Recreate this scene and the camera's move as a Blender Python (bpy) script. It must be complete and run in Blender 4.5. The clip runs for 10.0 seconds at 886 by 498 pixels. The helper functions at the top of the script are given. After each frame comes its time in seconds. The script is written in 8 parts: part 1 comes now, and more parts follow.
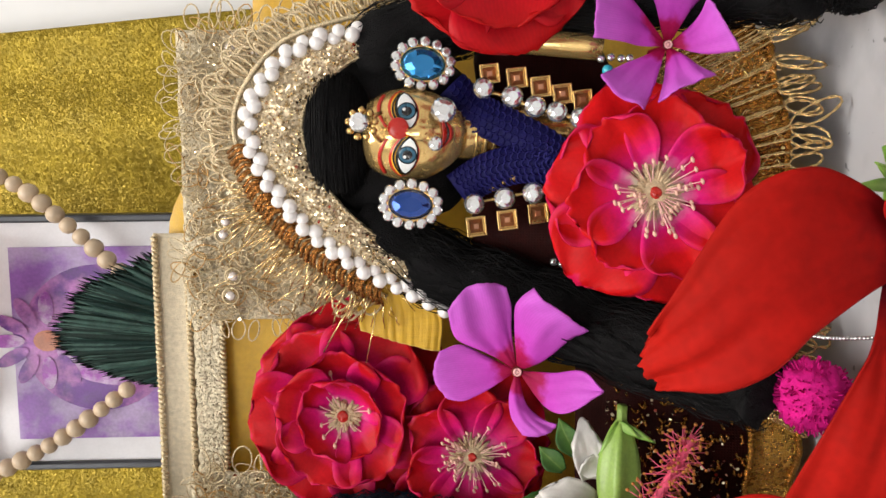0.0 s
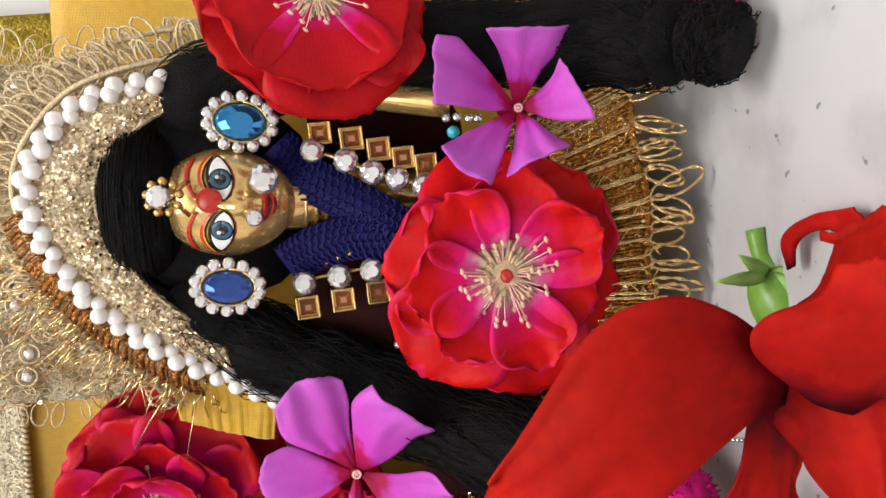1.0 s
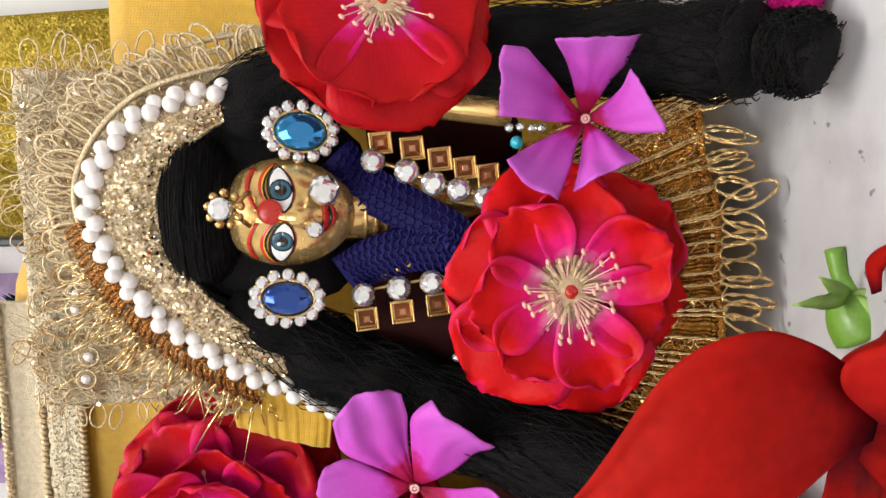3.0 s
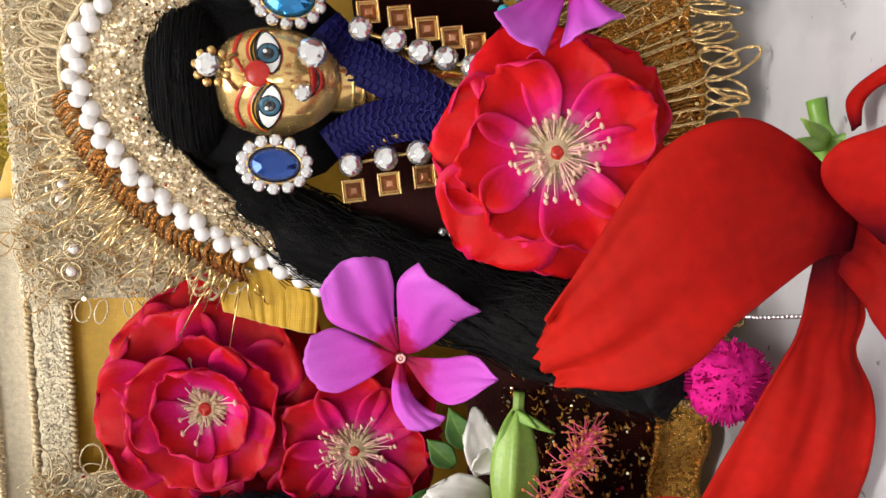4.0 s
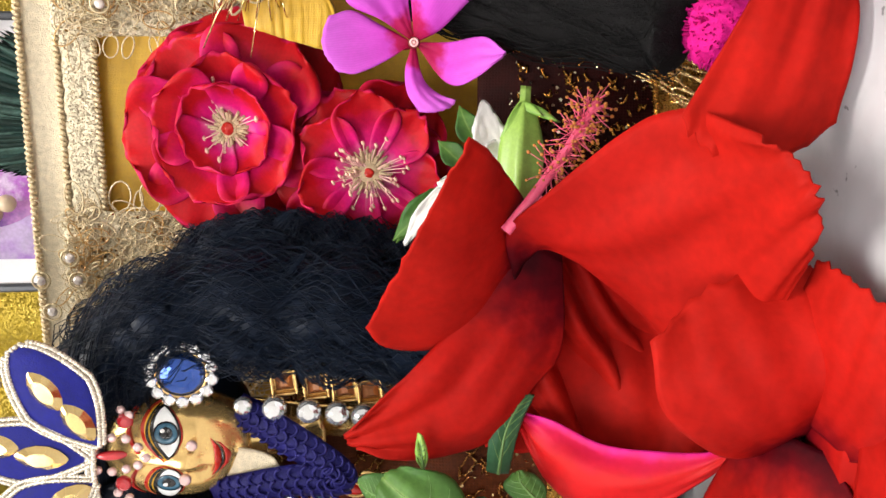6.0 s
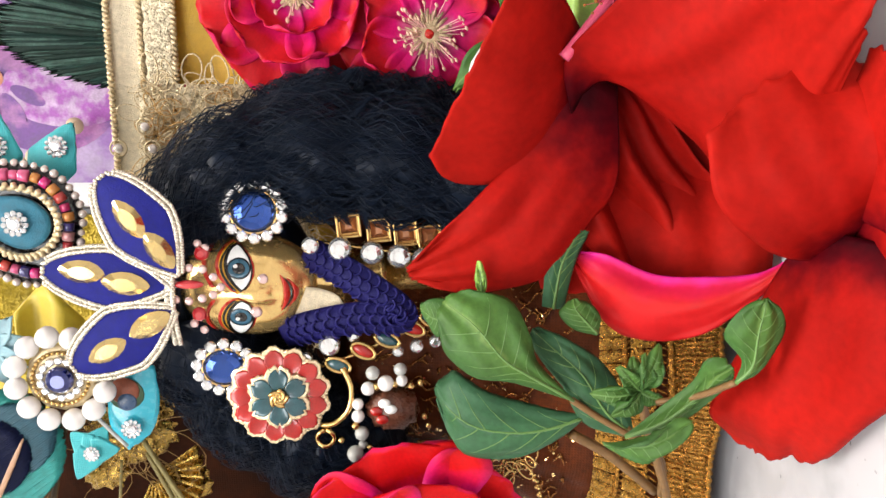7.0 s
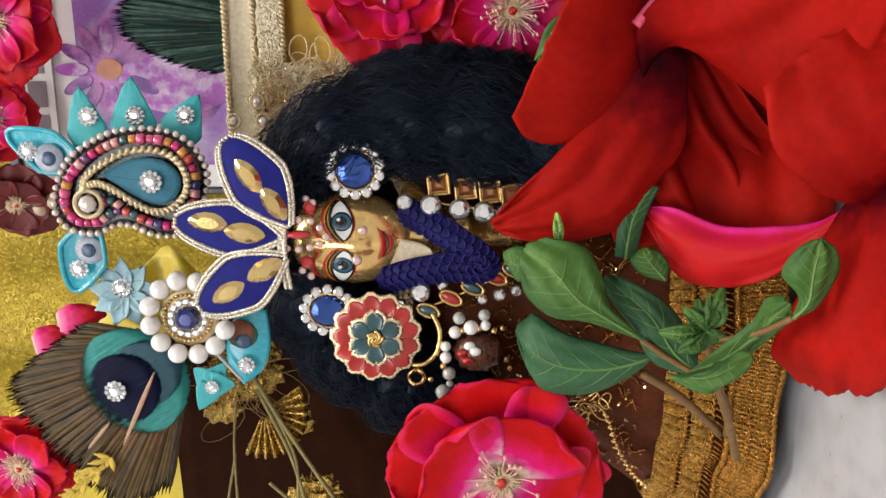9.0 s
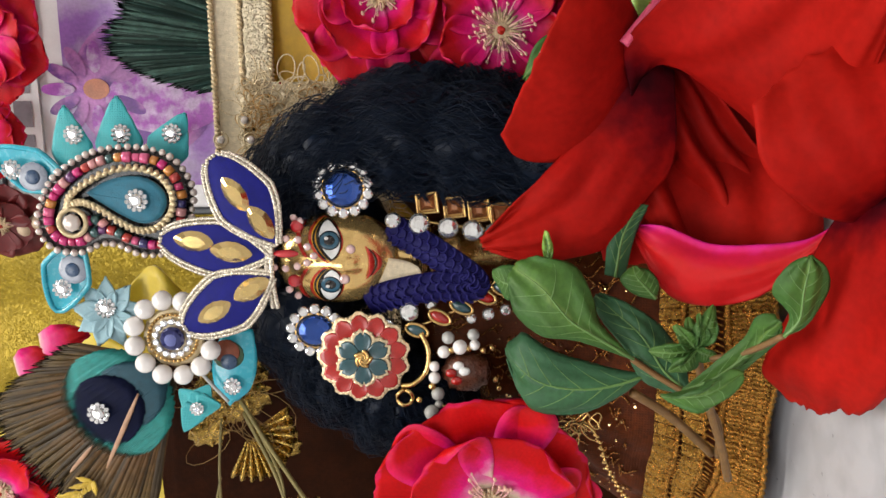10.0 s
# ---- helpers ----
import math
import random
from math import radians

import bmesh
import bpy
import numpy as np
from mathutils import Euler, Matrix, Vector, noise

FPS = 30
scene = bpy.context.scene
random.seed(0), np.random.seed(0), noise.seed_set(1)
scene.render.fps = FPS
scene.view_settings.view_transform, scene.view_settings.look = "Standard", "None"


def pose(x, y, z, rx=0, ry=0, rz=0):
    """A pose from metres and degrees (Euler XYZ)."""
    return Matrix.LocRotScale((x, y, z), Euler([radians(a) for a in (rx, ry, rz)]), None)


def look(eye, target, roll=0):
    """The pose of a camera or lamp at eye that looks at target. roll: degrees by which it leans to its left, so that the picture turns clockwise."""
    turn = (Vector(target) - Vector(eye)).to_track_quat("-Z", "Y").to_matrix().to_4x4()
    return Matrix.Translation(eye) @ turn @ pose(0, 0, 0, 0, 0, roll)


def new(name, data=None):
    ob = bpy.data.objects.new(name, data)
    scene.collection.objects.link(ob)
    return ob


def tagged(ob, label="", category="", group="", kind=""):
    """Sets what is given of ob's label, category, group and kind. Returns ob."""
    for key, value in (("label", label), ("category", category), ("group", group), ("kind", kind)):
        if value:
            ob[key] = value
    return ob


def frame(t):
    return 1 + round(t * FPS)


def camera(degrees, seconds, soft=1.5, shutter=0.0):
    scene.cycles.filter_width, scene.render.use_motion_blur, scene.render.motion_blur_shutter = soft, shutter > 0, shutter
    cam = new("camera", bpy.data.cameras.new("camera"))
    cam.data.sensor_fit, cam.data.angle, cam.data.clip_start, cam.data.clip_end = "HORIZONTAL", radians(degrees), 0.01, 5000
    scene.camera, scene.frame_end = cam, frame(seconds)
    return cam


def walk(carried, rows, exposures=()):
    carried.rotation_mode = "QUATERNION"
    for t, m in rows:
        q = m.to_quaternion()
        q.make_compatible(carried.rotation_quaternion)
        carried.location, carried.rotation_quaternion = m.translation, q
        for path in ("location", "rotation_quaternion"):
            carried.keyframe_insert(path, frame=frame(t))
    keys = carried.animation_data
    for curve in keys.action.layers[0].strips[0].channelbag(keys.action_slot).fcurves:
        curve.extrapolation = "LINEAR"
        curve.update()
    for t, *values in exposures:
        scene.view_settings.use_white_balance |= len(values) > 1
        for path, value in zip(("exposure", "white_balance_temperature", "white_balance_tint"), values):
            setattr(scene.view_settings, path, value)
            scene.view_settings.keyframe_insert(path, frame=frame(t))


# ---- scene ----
cam = camera(57.20, 10.0)
# the clip's camera brightens a little on the way down, then darkens
EXPOSURES = [(0, -0.12), (2, 0.0), (3.5, 0.0), (5, 0.26), (6.5, 0.45), (7, 0.43), (7.5, 0.13), (8.5, -0.21), (10, -0.23)]
PATH = [
    (0, (0.02147, -0.04461, 0.09150), (-0.00029, 0.15410, 0.08509), -90.68),
    (0.5, (0.03232, -0.03486, 0.08252), (0.00678, 0.16233, 0.06093), -92.18),
    (1, (0.03832, -0.02032, 0.07927), (0.01315, 0.17497, 0.04419), -91.66),
    (1.5, (0.04175, -0.01752, 0.07974), (0.01736, 0.17803, 0.04561), -91.79),
    (2, (0.04108, -0.01392, 0.08086), (0.01716, 0.18221, 0.04988), -91.17),
    (2.2, (0.04296, -0.01394, 0.08220), (0.01843, 0.18242, 0.05319), -90.97),
    (3.3, (0.04259, -0.01740, 0.08323), (0.01408, 0.17896, 0.05816), -91.31),
    (3.5, (0.03849, -0.01837, 0.08363), (0.01065, 0.17807, 0.05844), -91.32),
    (4, (0.01895, -0.02042, 0.08384), (-0.01087, 0.17519, 0.05473), -91.03),
    (4.5, (0.00778, -0.02487, 0.08451), (-0.02335, 0.17075, 0.05690), -91.38),
    (5, (-0.00791, -0.02823, 0.08480), (-0.04136, 0.16680, 0.05572), -91.25),
    (5.2, (-0.01207, -0.02894, 0.08597), (-0.04872, 0.16528, 0.05534), -91.41),
    (6.3, (-0.04384, -0.04233, 0.08561), (-0.08541, 0.15166, 0.06027), -90.79),
    (6.5, (-0.05018, -0.04379, 0.09079), (-0.09077, 0.14971, 0.06060), -90.85),
    (7, (-0.06688, -0.05393, 0.09123), (-0.10960, 0.14081, 0.07538), -90.65),
    (7.5, (-0.07498, -0.06093, 0.09260), (-0.11837, 0.13406, 0.08270), -90.92),
    (8, (-0.07260, -0.07489, 0.09273), (-0.11581, 0.12037, 0.09583), -90.74),
    (8.5, (-0.07252, -0.07809, 0.09217), (-0.11737, 0.11669, 0.09916), -90.37),
    (9, (-0.07377, -0.07643, 0.09303), (-0.11668, 0.11888, 0.09694), -90.25),
    (9.5, (-0.07394, -0.07472, 0.09292), (-0.11633, 0.12072, 0.09567), -90.31),
    (10, (-0.07480, -0.07508, 0.09320), (-0.11255, 0.12132, 0.09416), -90.34),
]
walk(cam, [(t, look(eye, target, roll)) for t, eye, target, roll in PATH], EXPOSURES)

# ---------- world and light ----------
world = bpy.data.worlds.new("sky")
scene.world = world
world.use_nodes = True
wn = world.node_tree
sky = wn.nodes.new("ShaderNodeTexSky")
sky.sky_type, sky.sun_disc = "NISHITA", False
sky.sun_elevation, sky.sun_rotation = radians(35), radians(160)
wn.links.new(sky.outputs[0], wn.nodes["Background"].inputs[0])
wn.nodes["Background"].inputs[1].default_value = 0.1


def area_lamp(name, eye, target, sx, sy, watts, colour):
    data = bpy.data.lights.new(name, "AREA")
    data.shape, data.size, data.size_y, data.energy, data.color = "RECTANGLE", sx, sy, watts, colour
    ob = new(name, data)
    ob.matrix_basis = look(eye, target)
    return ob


# two added lamps, sources unseen: one behind the viewer, one under the ceiling
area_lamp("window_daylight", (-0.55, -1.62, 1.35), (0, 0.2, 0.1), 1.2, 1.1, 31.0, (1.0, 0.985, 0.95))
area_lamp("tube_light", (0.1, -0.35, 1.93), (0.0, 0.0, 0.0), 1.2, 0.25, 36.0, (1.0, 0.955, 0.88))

# ---------- helpers of this scene ----------
WM = {}
NEAR = (0, -1, 0)
FACE = pose(0, 0, 0, 90)  # local z towards the viewer, local y up


def thing(name, label, category, at=(0, 0, 0), group="", kind=""):
    ob = new(name)
    ob.empty_display_size = 0.005
    m = at if isinstance(at, Matrix) else Matrix.Translation(at)
    ob.matrix_basis = m
    WM[ob.name] = m
    return tagged(ob, label, category, group, kind)


def mesh_of(name, bm, mats, flat=False):
    for f in bm.faces:
        f.smooth = not flat
    me = bpy.data.meshes.new(name)
    bm.normal_update()
    bm.to_mesh(me)
    bm.free()
    for m in mats if isinstance(mats, (list, tuple)) else [mats]:
        me.materials.append(m)
    return me


def part(name, bm, mats, parent=None, label="", flat=False, local=False, kind=""):
    """Links a bmesh, given in world places unless local, as one mesh under parent."""
    if parent is not None and not local:
        bm.transform(WM[parent.name].inverted())
    ob = new(name, mesh_of(name, bm, mats, flat))
    if parent is not None:
        ob.parent = parent
        WM[ob.name] = WM[parent.name].copy()
    return tagged(ob, label, kind=kind)


def solo(name, bm, mats, label, category, base=(0, 0, 0), group="", kind="", flat=False):
    """A thing that is one mesh; base: its origin."""
    bm.transform(Matrix.Translation(-Vector(base)))
    ob = new(name, mesh_of(name, bm, mats, flat))
    ob.matrix_basis = Matrix.Translation(base)
    WM[ob.name] = ob.matrix_basis.copy()
    return tagged(ob, label, category, group, kind)


def share(name, me, parent, m, label=""):
    """One more object on a shared mesh, at the world pose m, under parent."""
    ob = new(name, me)
    ob.parent = parent
    ob.matrix_basis = WM[parent.name].inverted() @ m
    WM[ob.name] = m
    return tagged(ob, label)


def V(*a):
    return Vector(a[0] if len(a) == 1 else a)


def put(p, size=1.0, rx=0, ry=0, rz=0):
    """A pose at p that faces the viewer, scaled."""
    s = size if isinstance(size, (tuple, list)) else (size, size, size)
    return Matrix.Translation(p) @ FACE @ pose(0, 0, 0, rx, ry, rz) @ Matrix.Diagonal((*s, 1))


def spline(pts, n):
    """n + 1 points on a smooth line through pts."""
    pts = [V(p) for p in pts]
    q = [2 * pts[0] - pts[1], *pts, 2 * pts[-1] - pts[-2]]
    out = []
    for i in range(n + 1):
        s = i / n * (len(pts) - 1)
        k = min(int(s), len(pts) - 2)
        t = s - k
        a, b, c, d = q[k : k + 4]
        out.append(0.5 * (2 * b + (c - a) * t + (2 * a - 5 * b + 4 * c - d) * t * t + (3 * b - a - 3 * c + d) * t ** 3))
    return out


def tube(bm, pts, r, n=6, mi=0, caps=True):
    """A tube along pts; r: radius, a list of radii, or a function of 0..1."""
    m = len(pts)
    side, last = None, None
    for i, p in enumerate(pts):
        way = (pts[min(i + 1, m - 1)] - pts[max(i - 1, 0)])
        way = way.normalized() if way.length > 1e-9 else V(0, 0, 1)
        if side is None:
            side = way.orthogonal().normalized()
        side = (side - way * side.dot(way))
        side = side.normalized() if side.length > 1e-9 else way.orthogonal().normalized()
        up = way.cross(side)
        rad = r(i / (m - 1)) if callable(r) else r[i] if isinstance(r, (list, tuple)) else r
        ring = [bm.verts.new(p + rad * (math.cos(6.28319 * k / n) * side + math.sin(6.28319 * k / n) * up)) for k in range(n)]
        if last:
            for k in range(n):
                bm.faces.new((last[k], last[(k + 1) % n], ring[(k + 1) % n], ring[k])).material_index = mi
        elif caps:
            bm.faces.new(ring[::-1]).material_index = mi
        last = ring
    if caps:
        bm.faces.new(last).material_index = mi


def ball(bm, p, r, u=10, v=7, mi=0, m=None):
    s = r if isinstance(r, (tuple, list)) else (r, r, r)
    mat = (m or Matrix.Identity(4))
    got = bmesh.ops.create_uvsphere(bm, u_segments=u, v_segments=v, radius=1.0, matrix=Matrix.Translation(p) @ mat @ Matrix.Diagonal((*s, 1)))
    if mi:
        for w in got["verts"]:
            for f in w.link_faces:
                f.material_index = mi


def sheet(bm, fn, nu, nv, thick, mi=0, closed=False):
    """A closed thin sheet fn(u, v), u and v in 0..1, with u and v kept as UV."""
    uv = bm.loops.layers.uv.verify()
    g = [[V(fn(i / nu, j / nv)) for j in range(nv + 1)] for i in range(nu + 1)]
    top, low = [], []
    for i in range(nu + 1):
        a, b = [], []
        for j in range(nv + 1):
            du = g[min(i + 1, nu)][j] - g[max(i - 1, 0)][j]
            dv = g[i][min(j + 1, nv)] - g[i][max(j - 1, 0)]
            n = du.cross(dv)
            n = n.normalized() if n.length > 1e-12 else V(0, -1, 0)
            a.append(bm.verts.new(g[i][j] + n * thick / 2))
            b.append(bm.verts.new(g[i][j] - n * thick / 2))
        top.append(a)
        low.append(b)

    def face(vs, uvs):
        f = bm.faces.new(vs)
        f.material_index = mi
        for l, w in zip(f.loops, uvs):
            l[uv].uv = w

    for i in range(nu):
        for j in range(nv):
            c = ((i, j), (i + 1, j), (i + 1, j + 1), (i, j + 1))
            w = [(x / nu, y / nv) for x, y in c]
            face([top[x][y] for x, y in c], w)
            face([low[x][y] for x, y in c[::-1]], w[::-1])
    rim = [(i, 0) for i in range(nu)] + [(nu, j) for j in range(nv)] + [(i, nv) for i in range(nu, 0, -1)] + [(0, j) for j in range(nv, 0, -1)]
    for k, (x, y) in enumerate(rim):
        x2, y2 = rim[(k + 1) % len(rim)]
        w = [(x / nu, y / nv), (x / nu, y / nv), (x2 / nu, y2 / nv), (x2 / nu, y2 / nv)]
        face((top[x][y], low[x][y], low[x2][y2], top[x2][y2]), w)


def petal(bm, base, tip, nrm, width, peak=0.6, wb=0.2, wend=0.6, tiprnd=0.25, bend=0.0, curl=0.0, cup=0.0, ruffle=0.0, freq=5.0, notch=0.0, skew=0.0, wrinkle=0.0, saw=0.0, wpow=1.0, frill=0.0, point=0.0, core=0.25, seed=0, nu=14, nv=12, thick=0.0003, mi=0):
    """A petal or leaf blade from base to tip, its upper side along nrm; lengths relative to its own."""
    base, tip, nrm = V(base), V(tip), V(nrm)
    along = tip - base
    L = along.length
    a = along / L
    nrm = (nrm - a * nrm.dot(a)).normalized()
    side = nrm.cross(a)
    off = V(seed * 7.13, seed * 3.7, 0)

    def fn(u, v):
        s = 2 * v - 1
        if u < peak:
            w = wb + (1 - wb) * ((1 - point) * math.sin(1.5708 * u / peak) ** wpow + point * u / peak)
        else:
            x = (u - peak) / (1 - peak)
            w = wend + (1 - wend) * ((1 - point) * math.sqrt(max(0.0, 1 - x * x)) + point * (1 - x))
        w *= width / 2 * (1 + saw * ((u * 11) % 1.0 - 0.5))
        edge = abs(s) ** 1.6
        wob = noise.noise(V(u * freq, s * freq, 0) * 0.8 + off)
        q = u * (1 - tiprnd * s * s * u) - notch * math.exp(-(s / 0.22) ** 2) * u ** 5 + skew * s * u ** 3
        q += 0.45 * ruffle * noise.noise(V(s * freq * 1.6, 4.2, 1) + off) * u ** 4
        q += frill * noise.noise(V(s * 6, 9.1, 2) + off) * u ** 6
        h = bend * 4 * u * (1 - u) + curl * u ** 3 + ruffle * wob * (core + edge) * u * 2
        h += wrinkle * noise.noise(V(u * 3, s * 14, 3) + off) * min(1, 3 * u)
        return base + a * (q * L) + side * (s * w * (1 + 0.25 * ruffle * wob + frill * noise.noise(V(u * 8, s, 5) + off))) + nrm * (h * L + cup * s * s * w)

    sheet(bm, fn, nu, nv, thick, mi)
    return fn


def lobe(bm, left, right, bulge=0.1, end=0.12, ruffle=0.03, freq=3.0, frill=0.03, fold=0.0, pleats=3.0, roll=0.0, saw=0.0, seed=0, nu=40, nv=32, thick=0.0004, mi=0):
    """A petal or leaf blade stretched between its two edges, both running from the base to the tip.
    bulge: belly towards the viewer; end: how far the tip rounds out; fold: pleats that deepen towards the tip; roll: edges turned back."""
    le, ri = spline(left, nu), spline(right, nu)
    ln = ((le[-1] + ri[-1]) / 2 - (le[0] + ri[0]) / 2).length
    off = V(seed * 5.31, seed * 2.17, 0)

    def fn(u, v):
        k = min(int(u * nu + 1e-6), nu - 1)
        f = u * nu - k
        a, b = le[k].lerp(le[k + 1], f), ri[k].lerp(ri[k + 1], f)
        s = 2 * v - 1
        j = max(0, k - 2)
        way = ((le[k + 1] + ri[k + 1]) - (le[j] + ri[j])).normalized()
        across = b - a
        n = across.cross(way)
        n = n.normalized() if n.length > 1e-12 else V(0, -1, 0)
        if n.y > 0:
            n = -n
        n = (n + V(0, -0.8, 0)).normalized()
        w = across.length
        wob = noise.noise(V(u * freq, s * freq * 0.8, 0) + off)
        edge = abs(s) ** 2.5
        h = bulge * w * (1 - s * s) - roll * w * edge + ruffle * ln * wob * (0.45 + edge + 0.6 * u ** 4) * min(1, 2.5 * u)
        h += fold * ln * noise.noise(V(s * pleats, u * 0.7, 7) + off) * min(1, 1.6 * u + 0.15)
        q = end * ln * (1 - s * s) * u ** 5 + frill * ln * (noise.noise(V(s * 7, 9.1, 2) + off) + 0.5 * noise.noise(V(s * 17, 3.3, 2) + off)) * u ** 6
        c = 1 + 0.3 * frill * noise.noise(V(u * 9, s, 5) + off) + saw * ((u * 12) % 1.0 - 0.5) * (1 - u)
        return (a + b) / 2 + across * (s * 0.5 * c) + way * q + n * h

    sheet(bm, fn, nu, nv, thick, mi)
    return fn


def box(bm, lo, hi, bev=0.0, mi=0):
    lo, hi = V(lo), V(hi)
    got = bmesh.ops.create_cube(bm, size=1.0, matrix=Matrix.Translation((lo + hi) / 2) @ Matrix.Diagonal((*(hi - lo), 1)))
    if bev:
        es = list({e for v in got["verts"] for e in v.link_edges})
        bmesh.ops.bevel(bm, geom=es, offset=bev, segments=2, affect="EDGES", profile=0.5)
    return got


# ---------- materials ----------
def material(name, colour, rough=0.5, metal=0.0, vary=0.15, scale=300.0, bump=0.1, bscale=1500.0, depth=0.0002, ramp=None, coat=0.0, sheen=0.0, spec=0.5, rnd=0.0, glitter=0.0, gamp=1.3, weave=0.0, across=None, rim=None, thin=0.0, hue=None, stripes=None, blotch=None):
    """A surface: base colour with variation at two scales, relief, and what is asked for besides.
    ramp: colours along the UV's u; across: colours along v; hue: random colours from object to object; weave: cloth threads per metre."""
    mat = bpy.data.materials.new(name)
    mat.use_nodes = True
    nt = mat.node_tree
    N, L = nt.nodes, nt.links
    b = N["Principled BSDF"]
    b.inputs["Roughness"].default_value, b.inputs["Metallic"].default_value = rough, metal
    b.inputs["Coat Weight"].default_value, b.inputs["Sheen Weight"].default_value = coat, sheen
    b.inputs["Specular IOR Level"].default_value = spec
    b.inputs["Coat Roughness"].default_value = 0.08
    co = N.new("ShaderNodeTexCoord")

    def tex(sc, detail=3.0):
        t = N.new("ShaderNodeTexNoise")
        t.inputs["Scale"].default_value, t.inputs["Detail"].default_value = sc, detail
        L.new(co.outputs["Object"], t.inputs["Vector"])
        return t.outputs["Fac"]

    def mix(kind, fac, a, c):
        m = N.new("ShaderNodeMix")
        m.data_type, m.blend_type = "RGBA", kind
        for sock, val in ((m.inputs["Factor"], fac), (m.inputs["A"], a), (m.inputs["B"], c)):
            if sock.type == "VALUE" and not hasattr(val, "is_output"):
                sock.default_value = val
            elif hasattr(val, "is_output"):
                L.new(val, sock)
            else:
                sock.default_value = (*val, 1) if len(val) == 3 else val
        # colour sockets share the name of the float ones
        for k, val in ((6, a), (7, c)):
            if hasattr(val, "is_output"):
                L.new(val, m.inputs[k])
            else:
                m.inputs[k].default_value = (*val, 1) if len(val) == 3 else val
        return m.outputs[2]

    def colours(fac, stops, kind="LINEAR"):
        r = N.new("ShaderNodeValToRGB")
        r.color_ramp.interpolation = kind
        e = r.color_ramp.elements
        while len(e) < len(stops):
            e.new(0.5)
        for el, (p, c) in zip(e, stops):
            el.position, el.color = p, (*c, 1)
        L.new(fac, r.inputs["Fac"])
        return r.outputs["Color"]

    def scaled(fac, lo, hi):
        m = N.new("ShaderNodeMapRange")
        L.new(fac, m.inputs["Value"])
        m.inputs["From Min"].default_value, m.inputs["From Max"].default_value = 0.25, 0.75
        m.inputs["To Min"].default_value, m.inputs["To Max"].default_value = lo, hi
        return m.outputs["Result"]

    col = colour
    if ramp or across:
        uvn = N.new("ShaderNodeUVMap")
        sep = N.new("ShaderNodeSeparateXYZ")
        L.new(uvn.outputs["UV"], sep.inputs[0])
        add = N.new("ShaderNodeMath")
        add.operation = "ADD"
        L.new(sep.outputs["X" if ramp else "Y"], add.inputs[0])
        L.new(scaled(tex(scale * 1.7), -0.07, 0.07), add.inputs[1])
        col = colours(add.outputs[0], ramp or across)
        if stripes:
            wv = N.new("ShaderNodeTexWave")
            wv.bands_direction = "Y"
            wv.inputs["Scale"].default_value, wv.inputs["Distortion"].default_value, wv.inputs["Detail"].default_value = stripes[0], 3.0, 3.0
            L.new(uvn.outputs["UV"], wv.inputs["Vector"])
            col = mix("MULTIPLY", stripes[1], col, colours(wv.outputs["Fac"], [(0, (0.45, 0.45, 0.45)), (1, (1, 1, 1))]))
    if rim:
        d = N.new("ShaderNodeMath")
        d.operation, d.inputs[1].default_value = "SUBTRACT", 0.5
        L.new(sep.outputs["Y"], d.inputs[0])
        d2 = N.new("ShaderNodeMath")
        d2.operation = "ABSOLUTE"
        L.new(d.outputs[0], d2.inputs[0])
        col = mix("MIX", colours(d2.outputs[0], [(0.43, (0, 0, 0)), (0.5, (0.4, 0.4, 0.4))]), col, rim)
    if blotch:
        col = mix("MIX", colours(tex(blotch[1], 5.0), [(0.44, (0, 0, 0)), (0.58, (1, 1, 1))]), col, blotch[0])
    info = N.new("ShaderNodeObjectInfo")
    if hue:
        col = colours(info.outputs["Random"], [(i / len(hue), c) for i, c in enumerate(hue)], "CONSTANT")
    two = mix("MULTIPLY", 1.0, colours(tex(scale), [(0.25, (1 - vary,) * 3), (0.75, (1 + 0.0,) * 3)]), colours(tex(scale * 7, 2), [(0.3, (1 - vary * 0.6,) * 3), (0.7, (1, 1, 1))]))
    col = mix("MULTIPLY", 1.0, col, two)
    if rnd:
        col = mix("MULTIPLY", 1.0, col, colours(info.outputs["Random"], [(0, (1 - rnd,) * 3), (1, (1, 1, 1))]))
    L.new(col, b.inputs["Base Color"])
    L.new(scaled(tex(scale * 2), max(0.02, rough - 0.08), min(1, rough + 0.08)), b.inputs["Roughness"])
    height = tex(bscale)
    if weave:
        ws = []
        for d in ("X", "Z"):
            wv = N.new("ShaderNodeTexWave")
            wv.bands_direction = d
            wv.inputs["Scale"].default_value, wv.inputs["Distortion"].default_value = weave / 6.28, 1.5
            wv.inputs["Detail Scale"].default_value = 2.0
            L.new(co.outputs["Object"], wv.inputs["Vector"])
            ws.append(wv.outputs["Fac"])
        mx = N.new("ShaderNodeMath")
        mx.operation = "MAXIMUM"
        L.new(ws[0], mx.inputs[0])
        L.new(ws[1], mx.inputs[1])
        ad = N.new("ShaderNodeMath")
        ad.operation = "ADD"
        L.new(mx.outputs[0], ad.inputs[0])
        L.new(height, ad.inputs[1])
        height = ad.outputs[0]
        L.new(mix("MULTIPLY", 0.4, col, colours(mx.outputs[0], [(0.1, (0.45, 0.42, 0.38)), (0.7, (1, 1, 1))])), b.inputs["Base Color"])
    bp = N.new("ShaderNodeBump")
    bp.inputs["Strength"].default_value, bp.inputs["Distance"].default_value = bump, depth
    L.new(height, bp.inputs["Height"])
    nrm = bp.outputs["Normal"]
